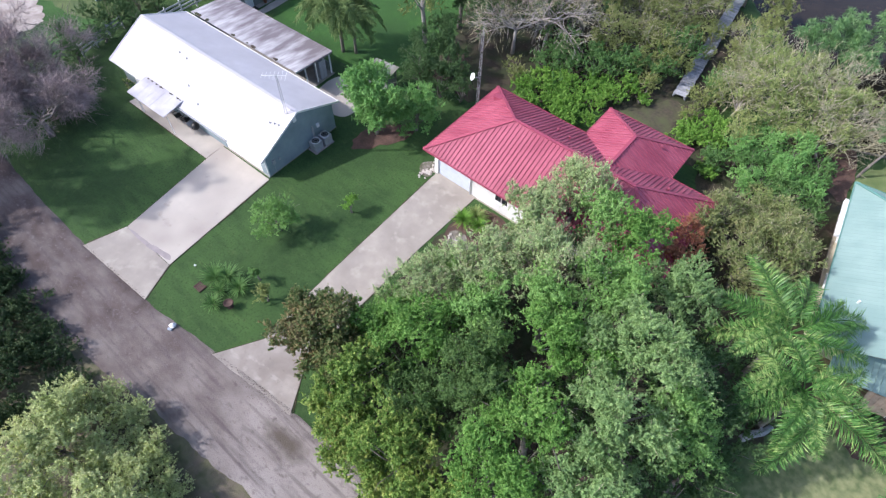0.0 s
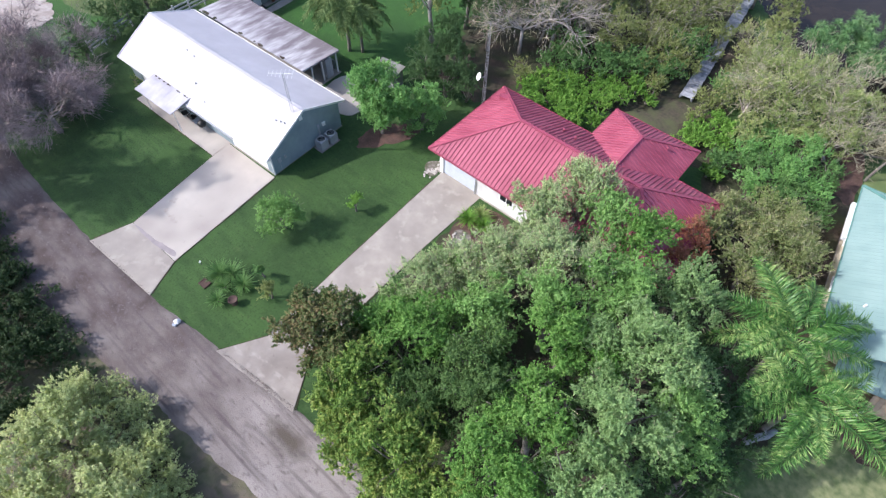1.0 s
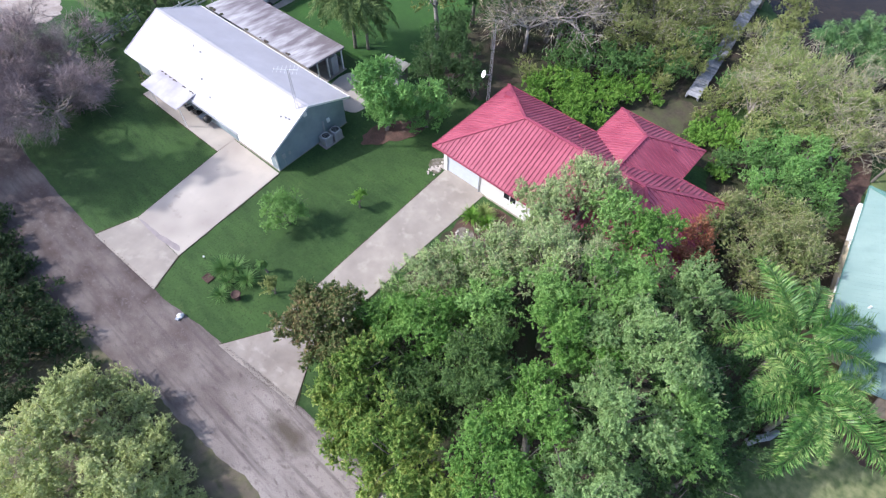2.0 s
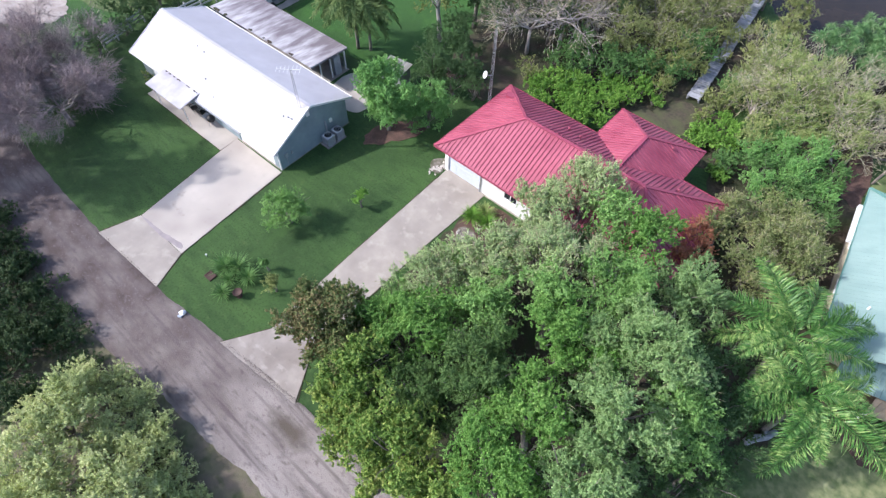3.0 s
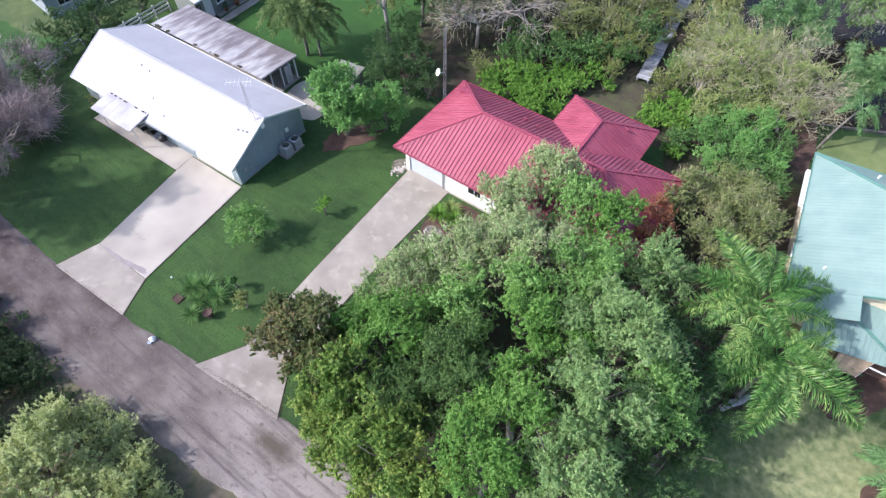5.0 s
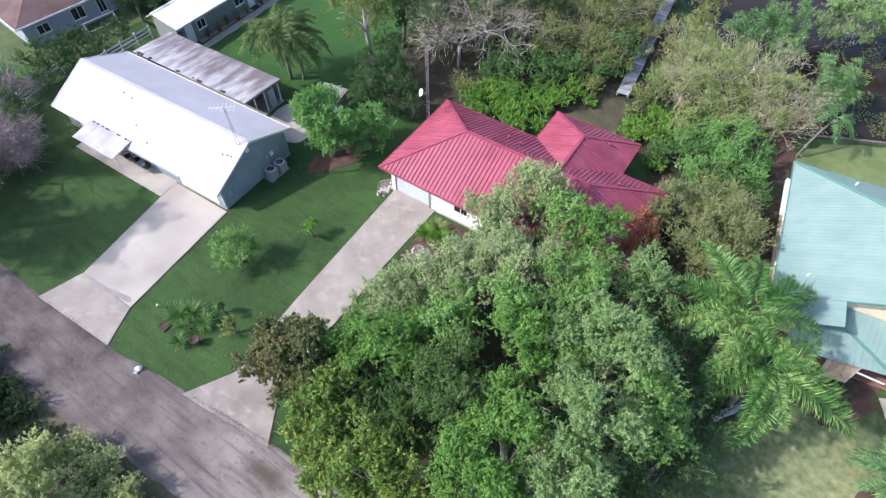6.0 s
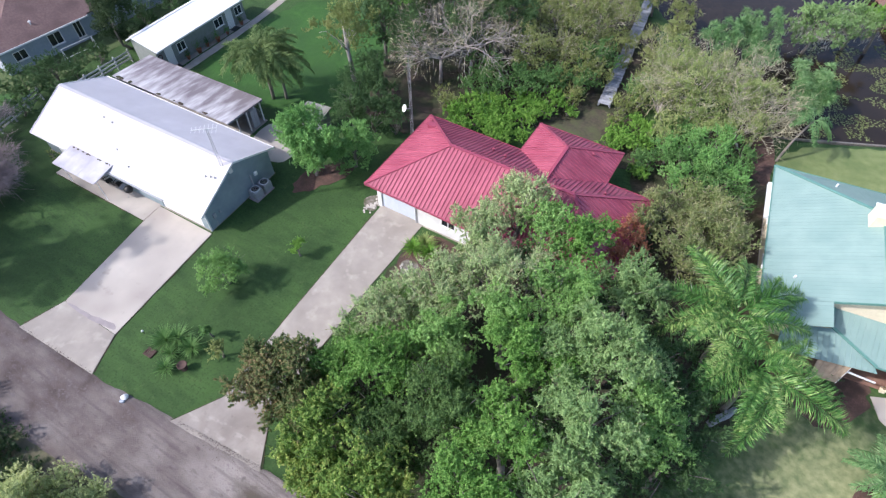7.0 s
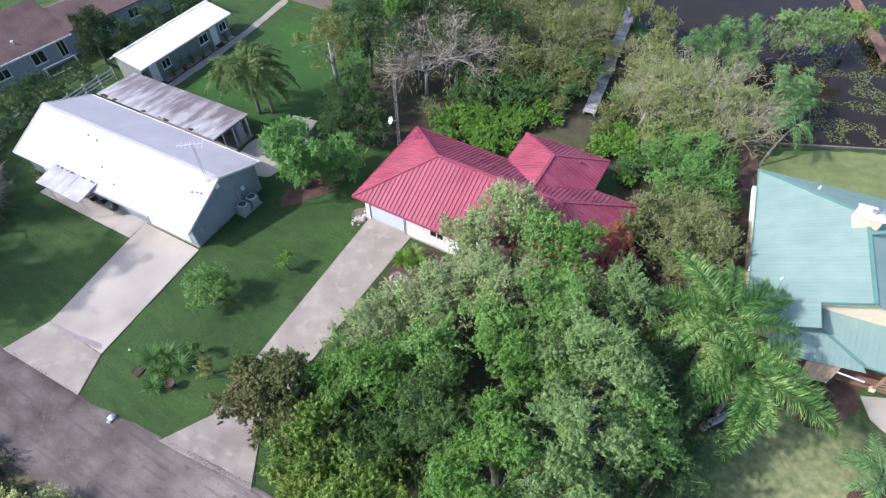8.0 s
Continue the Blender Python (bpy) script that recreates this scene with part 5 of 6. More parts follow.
fence = thing("fence", -30.6, -2.6, 0, 0, "weathered white three-rail timber fence", "fence")
for i in range(5):
    Geo().box(-0.06, 0.06, i * 1.6 - 0.06, i * 1.6 + 0.06, -0.1, 1.35).obj("post", M_RAIL, fence, bevel=0.01)
for z in (0.45, 0.8, 1.15):
    for i in range(4):
        Geo().box(0.062, 0.1, i * 1.6, i * 1.6 + 1.597, z - 0.07, z + 0.07).obj("rail", M_RAIL, fence)
fence2 = thing("fence", -31.5, -9.0, 0, 14, "weathered white three-rail timber fence", "fence")
for i in range(4):
    Geo().box(-0.06, 0.06, i * 1.6 - 0.06, i * 1.6 + 0.06, -0.1, 1.35).obj("post", M_RAIL, fence2, bevel=0.01)
for z in (0.45, 0.8, 1.15):
    for i in range(3):
        Geo().box(0.062, 0.1, i * 1.6, i * 1.6 + 1.597, z - 0.07, z + 0.07).obj("rail", M_RAIL, fence2)
bf = thing("board_fence", -32, 24.2, 0, 0, "dark weathered board fence at the end of the yard", "fence")
rng = random.Random(4)
for i in range(75):
    Geo().box(i * 0.16, i * 0.16 + 0.145, -0.012 + rng.uniform(-0.01, 0.01), 0.012, 0, 1.9 + rng.uniform(-0.06, 0.04)).obj("board", M_BARK, bf)
for z in (0.4, 1.5):
    Geo().box(0, 12, 0.024, 0.08, z - 0.05, z + 0.05).obj("rail", M_BARK, bf)


# ---- teal-roofed house ----
def teal_house():
    h = thing("house", 24.83, 16.83, 0, 7, "house with a pale teal metal roof and cream walls", "house")
    E, P = 2.7, 0.5
    rs, rz = 5.5, 2.7 + 2.75
    # local x: up the slope from the near eave; local y: towards the pond (negative: towards the road)
    wall_run(M_CREAM, h, "y", 0.55, -14.0, -0.6, 0, E + 0.2, 0.2, [(-4.2, -3.0, 0.9, 2.0), (-8.5, -7.2, 0.9, 2.0)])
    wall_run(M_CREAM, h, "x", -0.6, 0.75, 12.2, 0, E + 0.2, -0.2)
    wall_run(M_CREAM, h, "x", -12.9, 0.75, 3.25, 0, E + 0.2, 0.2)
    wall_run(M_CREAM, h, "y", 12.2, -12.9, -0.6, 0, E + 0.2, -0.2)
    Geo().slab([(3.25, -12.25, 0), (10.6, -12.25, 0), (10.6, -12.25, 3.2), (9.5, -12.25, 3.6), (5.5, -12.25, rz - 0.15), (3.25, -12.25, 4.2)], (0, 0.2, 0)).obj("wall", M_CREAM, h)
    window(h, "y", 0.55, -4.2, -3.0, 0.9, 2.0, -1)
    window(h, "y", 0.55, -8.5, -7.2, 0.9, 2.0, -1)
    Geo().box(0.3, 12.4, -12.6, -0.3, E - 0.12, E - 0.07).obj("soffit", M_WHITE, h)
    Geo().box(0.5, 12.2, -12.9, -0.5, -0.1, 0.05).obj("floor_slab", M_CONC_OLD, h)
    roof = Geo().beam((-0.015, -14.45, E - 0.03), (-0.015, 0, E - 0.03), 0.03, 0.16).beam((0, 0.015, E - 0.03), (12.8, 0.015, E - 0.03), 0.03, 0.16) \
        .beam((3.3, -12.66, 2.65 + 1.65), (rs, -12.66, rz - 0.04), 0.03, 0.18).obj("roof", M_TEAL_TRIM, h, "pale teal metal roof")
    z = lambda x: E + x * P
    roof_face(roof, [(0, -14.45, E), (0, -12.65, E), (3.28, -12.65, z(3.28)), (3.28, -14.45, z(3.28))], M_TEAL, 0.3, 0.008, 0.03)
    roof_face(roof, [(0, -12.65, E), (0, 0, E), (rs, -rs, rz), (rs, -12.65, rz)], M_TEAL, 0.3, 0.008, 0.03)
    roof_face(roof, [(0, 0, E), (12.8, 0, E), (rs, -rs, rz)], M_TEAL, 0.3, 0.008, 0.03)
    roof_face(roof, [(12.8, 0, E), (12.8, -12.65, E), (rs, -12.65, rz), (rs, -rs, rz)], M_TEAL, 0.3, 0.008, 0.03)
    for p, q in (((0, 0, E), (rs, -rs, rz)), ((rs, -rs, rz), (rs, -12.65, rz)), ((rs, -7.2, rz), (9.5, -5.2, rz + 0.35))):
        Geo().beam(Vector(p) + Vector((0, 0, 0.03)), Vector(q) + Vector((0, 0, 0.03)), 0.24, 0.045).obj("ridge_cap", M_TEAL_TRIM, roof)
    Geo().box(-0.28, -0.035, -5.4, -1.9, 2.36, 2.66).obj("gutter_box", M_WHITE, h, "white boxed gutter along the eave", bevel=0.03)
    # front porch roof
    pr = Geo().beam((6.3, -14.62, 2.36), (12, -14.62, 2.36), 0.03, 0.14).obj("porch_roof", M_TEAL_TRIM, h, "lower teal porch roof")
    roof_face(pr, [(6.45, -14.6, 2.4), (12.5, -14.6, 2.4), (12.5, -12.3, 3.5), (3.65, -12.3, 3.5), (3.75, -13.25, 3.04)], M_TEAL, 0.3, 0.03, 0.04)
    Geo().beam((3.75, -13.28, 3.06), (6.45, -14.62, 2.43), 0.2, 0.05).beam((3.7, -12.3, 3.53), (3.74, -13.28, 3.07), 0.16, 0.05).obj("flashing", M_TEAL_TRIM, pr)
    roof_face(pr, [(1.3, -15.5, 2.2), (6.6, -14.9, 2.2), (6.42, -14.66, 2.33), (3.9, -13.4, 2.97), (2.0, -13.9, 2.93), (1.3, -14.5, 2.66)], M_TEAL, 0.3, 0.03, 0.04)
    aw = Geo().slab([(3.3, -16.25, 1.9), (4.6, -16.15, 1.9), (5.3, -14.95, 2.12), (3.6, -15.1, 2.12)], (0, 0, -0.06)).obj("awning", M_TIMBER, h, "tan timber awning over a side door")
    for i in range(6):
        u = i / 5
        Geo().beam((3.3 + 1.3 * u, -16.25 + 0.1 * u, 1.915), (3.6 + 1.7 * u, -15.1 + 0.15 * u, 2.135), 0.05, 0.02).obj("batten", M_TIMBER, aw)
    Geo().beam((4.63, -16.15, 1.86), (5.33, -14.95, 2.08), 0.04, 0.12).obj("fascia", M_WHITE, aw)
    Geo().beam((5.2, -15.25, 1.95), (6.6, -15.35, 1.95), 0.06, 0.1).obj("porch_beam", M_WHITE, h)
    for x, y, zz in ((8.0, -14.3, 2.3), (11.4, -14.3, 2.3), (3.45, -16.1, 1.85)):
        p = Geo().box(x - 0.06, x + 0.06, y - 0.06, y + 0.06, 0, zz).obj("post", M_TIMBER if zz > 2 else M_WHITE, h, bevel=0.008)
        Geo().box(x - 0.14, x + 0.14, y - 0.14, y + 0.14, 0.0, 0.28).obj("post_base", M_CREAM, p, bevel=0.015)
    Geo().box(1.2, 12, -14.3, -12.5, 0.05, 0.12).obj("porch_floor", M_WOODBROWN, h)
    for zz in (0.45, 0.7, 0.95):
        Geo().beam((8.1, -14.3, zz), (11.4, -14.3, zz), 0.05, 0.06).obj("rail", M_TIMBER, h)
    ch = Geo().box(4.75, 6.0, -6.6, -5.5, 4.4, 6.05).obj("chimney", M_CREAM, h, "cream stucco chimney with a metal cap", bevel=0.02)
    Geo().box(4.68, 6.07, -6.67, -5.43, 6.054, 6.13).obj("chimney_crown", M_WHITE, ch)
    Geo().lathe([(0.0, 0.5), (0.24, 0.46), (0.24, 0.38), (0.16, 0.38), (0.16, 0.0)], 12, (5.5, -6.0, 6.13)).obj("chimney_cap", M_METAL, ch, smooth=True)
    Geo().lathe([(0.0, 0.28), (0.07, 0.27), (0.07, -0.1)], 9, (3.7, -1.6, E + 0.8)).obj("roof_vent", M_WHITE, roof)
    Geo().lathe([(0.0, 0.2), (0.07, 0.19), (0.07, -0.1)], 9, (1.5, -10.9, E + 0.75)).obj("roof_vent", M_WHITE, roof)
    return h


teal_house()
structure(Geo().slab([(34.0, 2.9, 0.05), (34.6, 1.6, 0.05), (35.5, 1.1, 0.05), (37.5, 2.4, 0.05), (36.5, 4.0, 0.05)], (0, 0, -0.1)).obj("patio", M_CONC, bevel=0.012), "pale concrete entry walk", "patio")


# ---- boardwalks ----
def boardwalk(name, x0, y0, x1, y1, w, z, material, label):
    ln = math.hypot(x1 - x0, y1 - y0)
    t = thing(name, x0, y0, 0, math.degrees(math.atan2(y1 - y0, x1 - x0)), label, "boardwalk")
    n = int(ln / 0.15)
    rng = random.Random(int(ln))
    me = None
    for i in range(n):
        if me is None:
            o = Geo().box(0, 0.14, -w / 2, w / 2, 0, 0.04).obj("plank", material, t)
            me = o.data
        else:
            o = new("plank", me)
            o.parent = t
        o.matrix_basis = pose(i * 0.15, rng.uniform(-0.03, 0.03), z + rng.uniform(-0.006, 0.006), 0, 0, rng.uniform(-0.8, 0.8))
    for s in (-1, 1):
        Geo().box(0, ln, s * w * 0.38 - 0.04, s * w * 0.38 + 0.04, z - 0.16, z - 0.008).obj("joist", material, t)
        for i in range(int(ln / 2.2) + 1):
            Geo().tube([(0.2 + i * 2.2, s * w * 0.46, -1.0), (0.2 + i * 2.2, s * w * 0.46, z + 0.0)], 0.07, 8).obj("support_post", material, t)
    return t


boardwalk("boardwalk", 10.85, 20.3, 8.5, 40.5, 1.1, 0.42, M_WOODGREY, "narrow weathered grey boardwalk through the thicket")
boardwalk("boardwalk", 33.6, 42.0, 29.2, 55.0, 1.3, 0.45, M_WOODBROWN, "reddish-brown boardwalk over the pond")

def patio_chair(x, y, rz):
    t = thing("patio_chair", x, y, 0.055, rz, "dark metal patio chair under the front eave", "chair", "chairs on the front walkway")
    Geo().box(-0.24, 0.24, -0.23, 0.23, 0.40, 0.45).obj("seat", M_BLACK, t, bevel=0.01)
    Geo().slab([(-0.24, 0.23, 0.46), (0.24, 0.23, 0.46), (0.22, 0.32, 0.92), (-0.22, 0.32, 0.92)], (0, 0.03, 0)).obj("backrest", M_BLACK, t)
    for sx in (-0.2, 0.2):
        for sy in (-0.2, 0.2):
            Geo().tube([(sx, sy, 0), (sx * 0.95, sy * 0.95, 0.41)], 0.016, 6).obj("leg", M_GREY, t)
        Geo().beam((sx * 1.2, -0.2, 0.64), (sx * 1.2, 0.25, 0.66), 0.04, 0.03).obj("armrest", M_BLACK, t)


patio_chair(-18.5, -8.35, 170)
patio_chair(-17.6, -8.25, 195)
gr = thing("barbecue_grill", -16.1, -8.35, 0.055, 12, "dark round barbecue grill under the eave", "grill")
Geo().lathe([(0.0, 0.42), (0.2, 0.47), (0.3, 0.6), (0.32, 0.72), (0.3, 0.84), (0.2, 0.95), (0.0, 1.0)], 16).obj("bowl", M_BLACK, gr, smooth=True)
for k in range(3):
    an = 2.1 * k
    Geo().tube([(0.18 * math.cos(an), 0.18 * math.sin(an), 0.5), (0.32 * math.cos(an), 0.32 * math.sin(an), 0)], 0.015, 6).obj("leg", M_METAL, gr)
wt = thing("side_table", -16.9, -8.3, 0.055, 0, "small grey side table under the eave", "table")
Geo().box(-0.25, 0.25, -0.25, 0.25, 0.48, 0.52).obj("tabletop", M_GREY, wt, bevel=0.01)
for sx in (-0.2, 0.2):
    for sy in (-0.2, 0.2):
        Geo().tube([(sx, sy, 0), (sx, sy, 0.485)], 0.018, 6).obj("leg", M_GREY, wt)

# crumbs of dirt along the road edge where the aprons meet it
rng = np.random.default_rng(77)
gx = np.concatenate([rng.normal(-9, 2.4, 120), rng.normal(4.0, 2.0, 420), rng.uniform(-24, 14, 300)])
gy = np.array([road_north(x) for x in gx]) - np.abs(rng.normal(size=len(gx))) ** 1.5 * 0.2 - 0.02
sz = rng.uniform(0.012, 0.04, len(gx))
P = np.stack([gx, gy, np.full(len(gx), 0.078)], 1)
corner = np.array([[1, 0, 0], [-0.5, 0.87, 0], [-0.5, -0.87, 0], [0.1, 0.05, 0.8]])
spin = rng.uniform(0, 6.28, len(gx))
cs, sn = np.cos(spin), np.sin(spin)
co = np.stack([np.stack([k[0] * cs - k[1] * sn, k[0] * sn + k[1] * cs, np.full(len(gx), k[2])], 1) * sz[:, None] + P for k in corner], 1).reshape(-1, 3)
tri = (np.array([[0, 1, 3], [1, 2, 3], [2, 0, 3]])[None] + (np.arange(len(gx)) * 4)[:, None, None]).reshape(-1, 3)
tagged(raw_mesh("road_crumbs", co, tri, mat("dark_crumbs", (0.07, 0.055, 0.048), (0.15, 0.12, 0.11), 9.0, 0.95, 0.3)), "dark crumbs of dirt and gravel along the road edge", "gravel", kind="stuff")

# ---- small yard things ----
mb = thing("paper_bag", -3.3, -19.62, 0.05, 25, "crumpled white and blue bag at the road edge", "bag")
g = Geo()
g.lathe([(0.0, 0.0), (0.15, 0.0), (0.19, 0.1), (0.14, 0.2), (0.07, 0.27), (0.0, 0.26)], 9)
g.v = [(x * (1.25 + 0.3 * noise.noise(Vector((x * 6, y * 6, z * 6)))), y * (1 + 0.5 * noise.noise(Vector((x * 5, z * 9, 4)))), z) for x, y, z in g.v]
g.obj("bag", M_WHITE, mb)
Geo().box(-0.16, 0.1, -0.34, -0.18, 0.0, 0.16).obj("flap", M_BLUE_WALL, mb, bevel=0.03)
bl = thing("globe_light", -5.75, -16.1, 0, 0, "small white globe lawn light on a stake", "garden light")
Geo().tube([(0, 0, -0.05), (0, 0, 0.3)], 0.02, 6).obj("stake", M_BLACK, bl)
Geo().lathe([(0.0, 0.0), (0.055, 0.015), (0.08, 0.07), (0.055, 0.125), (0.0, 0.14)], 12, (0, 0, 0.29)).obj("globe", M_WHITE, bl, smooth=True)
vb = thing("valve_box", -4.4, -16.85, 0.03, 2, "brown ground-level valve cover in a timber frame", "valve box")
Geo().box(-0.25, 0.25, -0.2, 0.2, -0.1, 0.02).obj("lid", M_RUST, vb)
for a, b, c, d in ((-0.33, 0.33, -0.27, -0.21), (-0.33, 0.33, 0.21, 0.27), (-0.33, -0.26, -0.205, 0.205), (0.26, 0.33, -0.205, 0.205)):
    Geo().box(a, b, c, d, -0.1, 0.05).obj("edging", M_RUST, vb)
pot = thing("urn", -1.75, -16.5, 0, 0, "brown stone garden urn on the lawn", "urn")
Geo().lathe([(0.0, 0.0), (0.195, 0.0), (0.18, 0.048), (0.09, 0.112), (0.12, 0.2), (0.255, 0.336), (0.3, 0.48), (0.315, 0.496), (0.3, 0.544), (0.255, 0.536), (0.24, 0.496), (0.0, 0.504)], 16).obj("bowl", M_RUST, pot, smooth=True)
lg = thing("log", 26.3, -3.75, 0, 56, "grey weathered fallen log", "log")
Geo().tube([(0, 0, 0.2), (0.6, 0.05, 0.24), (1.3, -0.04, 0.26), (2.0, 0.06, 0.22)], [0.2, 0.22, 0.2, 0.15], 10).obj("trunk", M_WOODGREY, lg, smooth=True)
Geo().tube([(1.2, 0, 0.3), (1.5, 0.35, 0.45)], [0.09, 0.04], 7).obj("branch_stub", M_WOODGREY, lg)


def rocks(seed, cx, cy, rx, ry, n):
    rng = np.random.default_rng(seed)
    for i in range(n):
        x, y = cx + rng.normal() * rx, cy + rng.normal() * ry
        s = rng.uniform(0.06, 0.13)
        t = thing("rock", x, y, 0.03, rng.uniform(0, 360), "pale angular limestone rock", "rock", "loose rocks")
        g = Geo().lathe([(0.0, -0.3 * s), (0.8 * s, -0.2 * s), (s, 0.25 * s), (0.6 * s, 0.6 * s), (0, 0.66 * s)], 7)
        g.v = [(a * rng.uniform(0.85, 1.2), b * rng.uniform(0.7, 1.0), c) for a, b, c in g.v]
        g.obj("stone", M_STONE, t)


rocks(1, 0.25, 0.25, 0.22, 0.42, 34)
rocks(2, 6.0, -3.5, 0.5, 0.5, 30)


# ---- trees ----
def grove(rows, name, leaves, n, size, label, **kw):
    for i, (x, y, zc, r) in enumerate(rows):
        broad_tree(name, int(abs(x * 31 + y * 17)) + i, x, y, zc, r, leaves, int(n * r * r / 6.5), size, label, **kw)


GROUP = "trees of the grove beside the red roof"
grove([(7.3, -8.9, 2.8, 2.5), (9.8, -6.5, 3.9, 2.8), (12.9, -3.8, 5.0, 2.9)], "tree", L_LIGHT, 19680, 0.122, "thin-leaved grey-green tree with pale twigs", group=GROUP, shell=0.8, twigs=230)
broad_tree("tree", 61, 10.0, -1.5, 4.4, 2.2, L_LIGHT, 17000, 0.14, "thin-leaved grey-green tree leaning over the roof", group=GROUP, shell=0.6, dense=28, twigs=200, off=(0, 0.5))
broad_tree("tree", 62, 11.5, -0.7, 4.9, 2.6, L_LIGHT, 18000, 0.14, "thin-leaved grey-green tree leaning over the roof", group=GROUP, shell=0.6, dense=28, twigs=200, off=(0, 2.4))
broad_tree("tree", 65, 11.4, -3.0, 4.2, 2.2, L_LIGHT, 15000, 0.14, "thin-leaved grey-green tree before the house", group=GROUP, shell=0.6, dense=26, twigs=120)
broad_tree("tree", 64, 13.6, -1.0, 5.0, 2.4, L_OAK, 12300, 0.146, "mid-green oak leaning over the roof", group=GROUP, off=(0, 1.2))
broad_tree("tree", 63, 15.8, -0.8, 5.4, 2.5, L_BRIGHT, 14760, 0.146, "bright green tree leaning over the roof", group=GROUP, off=(0, 1.6))
grove([(8.0, -6.6, 1.9, 2.0), (7.4, -10.8, 2.2, 2.0), (10.8, -9.4, 3.0, 2.2), (10.4, -4.8, 2.8, 1.8)], "tree", L_OAK, 20000, 0.125, "low mid-green tree beside the drive", group=GROUP, twigs=60)
grove([(9.8, -11.8, 4.2, 2.6), (16.4, -8.4, 6.3, 2.5), (17.6, -12.4, 6.5, 2.6), (17.7, -15.5, 6.3, 2.7), (7.6, -12.4, 3.0, 2.1)], "tree", L_BRIGHT, 23780, 0.128, "bright green broadleaf tree with a lumpy crown", group=GROUP)
grove([(16.4, -4.0, 5.8, 2.6), (14.5, -6.6, 5.6, 2.4), (22.6, -8.0, 5.5, 2.7), (12.0, -8.8, 4.6, 2.3)], "tree", L_OAK, 22140, 0.128, "mid-green oak with a dense crown", group=GROUP)
grove([(19.6, -1.2, 5.3, 2.5), (19.9, -6.7, 6.8, 3.0), (20.2, -10.9, 6.8, 3.0), (18.0, -7.4, 6.4, 2.0), (20.6, -14.3, 6.8, 2.6)], "tree", L_GREY, 24600, 0.122, "grey-green oak with a full rounded crown", group=GROUP, twigs=25)
# these two rows put the shade between bright crowns into darker leaf colours
grove([(14.5, -13.1, 5.5, 2.4), (13.6, -11.6, 5.1, 2.4), (12.4, -14.4, 4.0, 2.5)], "tree", L_SHADE, 22000, 0.12, "tree with leaves coloured deep green for shade", group=GROUP)
grove([(23.4, -5.6, 4.2, 2.3), (24.7, -6.4, 3.2, 2.2), (23.0, -2.4, 3.6, 2.0), (25.0, -4.2, 2.6, 1.8), (24.3, -8.8, 3.6, 2.3), (22.0, -4.2, 4.0, 2.2), (24.0, -12.0, 4.4, 2.6), (10.9, -13.2, 2.6, 2.2), (15.0, -11.2, 3.6, 2.4), (11.3, -7.6, 2.6, 2.2), (13.8, -1.4, 3.2, 2.2), (17.6, -1.4, 3.4, 2.2), (22.2, -11.4, 3.6, 2.4), (18.2, -9.6, 4.0, 2.4)], "tree", L_DARK, 8500, 0.13, "tree with leaves coloured dark green for shade", group=GROUP)
broad_tree("magnolia", 5, 5.3, -14.5, 3.2, 2.9, L_MAGNOLIA, 44000, 0.2, "dark magnolia with bronze leaf undersides", group=GROUP, slim=0.5, dense=46, shell=0.4)
broad_tree("magnolia", 6, 6.9, -15.6, 2.3, 1.8, L_MAGNOLIA, 20000, 0.2, "dark magnolia with bronze leaf undersides", group=GROUP, slim=0.5, dense=46, shell=0.4)
grove([(8.3, -17.3, 1.6, 1.5), (10.6, -18.2, 1.8, 1.5), (13.2, -18.6, 2.4, 1.6), (9.3, -15.9, 4.2, 2.2), (12.9, -17.0, 4.4, 2.4), (9.9, -17.6, 2.7, 1.7), (15.6, -17.4, 4.4, 2.1)], "magnolia", L_YELLOW, 20000, 0.19, "yellow-green magnolia with glossy leaves", group=GROUP, slim=0.5, dense=15)
grove([(-0.6, -27.4, 2.3, 2.9), (1.2, -26.3, 1.3, 2.0), (0.3, -30.0, 2.6, 3.0), (4.0, -27.6, 2.0, 2.5), (5.3, -26.2, 1.2, 1.6), (3.0, -30.6, 2.6, 2.6), (-2.6, -26.2, 1.4, 1.8)], "tree", L_SAGE, 22960, 0.128, "pale sage-green roadside tree", group="roadside trees", dense=15)
grove([(2.4, -24.7, 0.8, 1.4), (0.4, -24.5, 0.9, 1.4), (4.4, -24.9, 0.6, 1.2), (6.6, -25.3, 0.4, 1.0), (-1.6, -24.8, 0.8, 1.4), (3.2, -26.2, 1.0, 1.6), (5.4, -26.2, 0.7, 1.3)], "shrub", L_SAGE, 22000, 0.12, "low sage-green bush on the verge", category="shrub", group="roadside trees", flat=0.5)
grove([(-8.4, -26.6, 1.0, 2.2), (-11.2, -26.4, 1.1, 2.4), (-14.2, -26.2, 1.2, 2.4), (-17.2, -26.0, 1.2, 2.4), (-20.4, -25.6, 1.2, 2.4), (-7.8, -29.0, 1.4, 2.9), (-12.0, -29.0, 1.5, 3.0), (-4.6, -28.8, 1.2, 2.4), (-16.5, -29.0, 1.5, 3.0)], "tree", L_PINE, 13000, 0.14, "low dark green roadside tree", group="roadside trees", dense=16, flat=0.5, shell=0.7)
grove([(-6.6, -25.2, 0.5, 1.4), (-8.8, -24.9, 0.5, 1.5), (-11.2, -24.7, 0.5, 1.5), (-13.6, -24.5, 0.5, 1.5), (-16.2, -24.2, 0.5, 1.5), (-18.8, -23.9, 0.5, 1.5), (-4.4, -25.6, 0.5, 1.4)], "shrub", L_PINE, 14000, 0.13, "low dark green shrub at the road edge", category="shrub", group="roadside trees", flat=0.45)
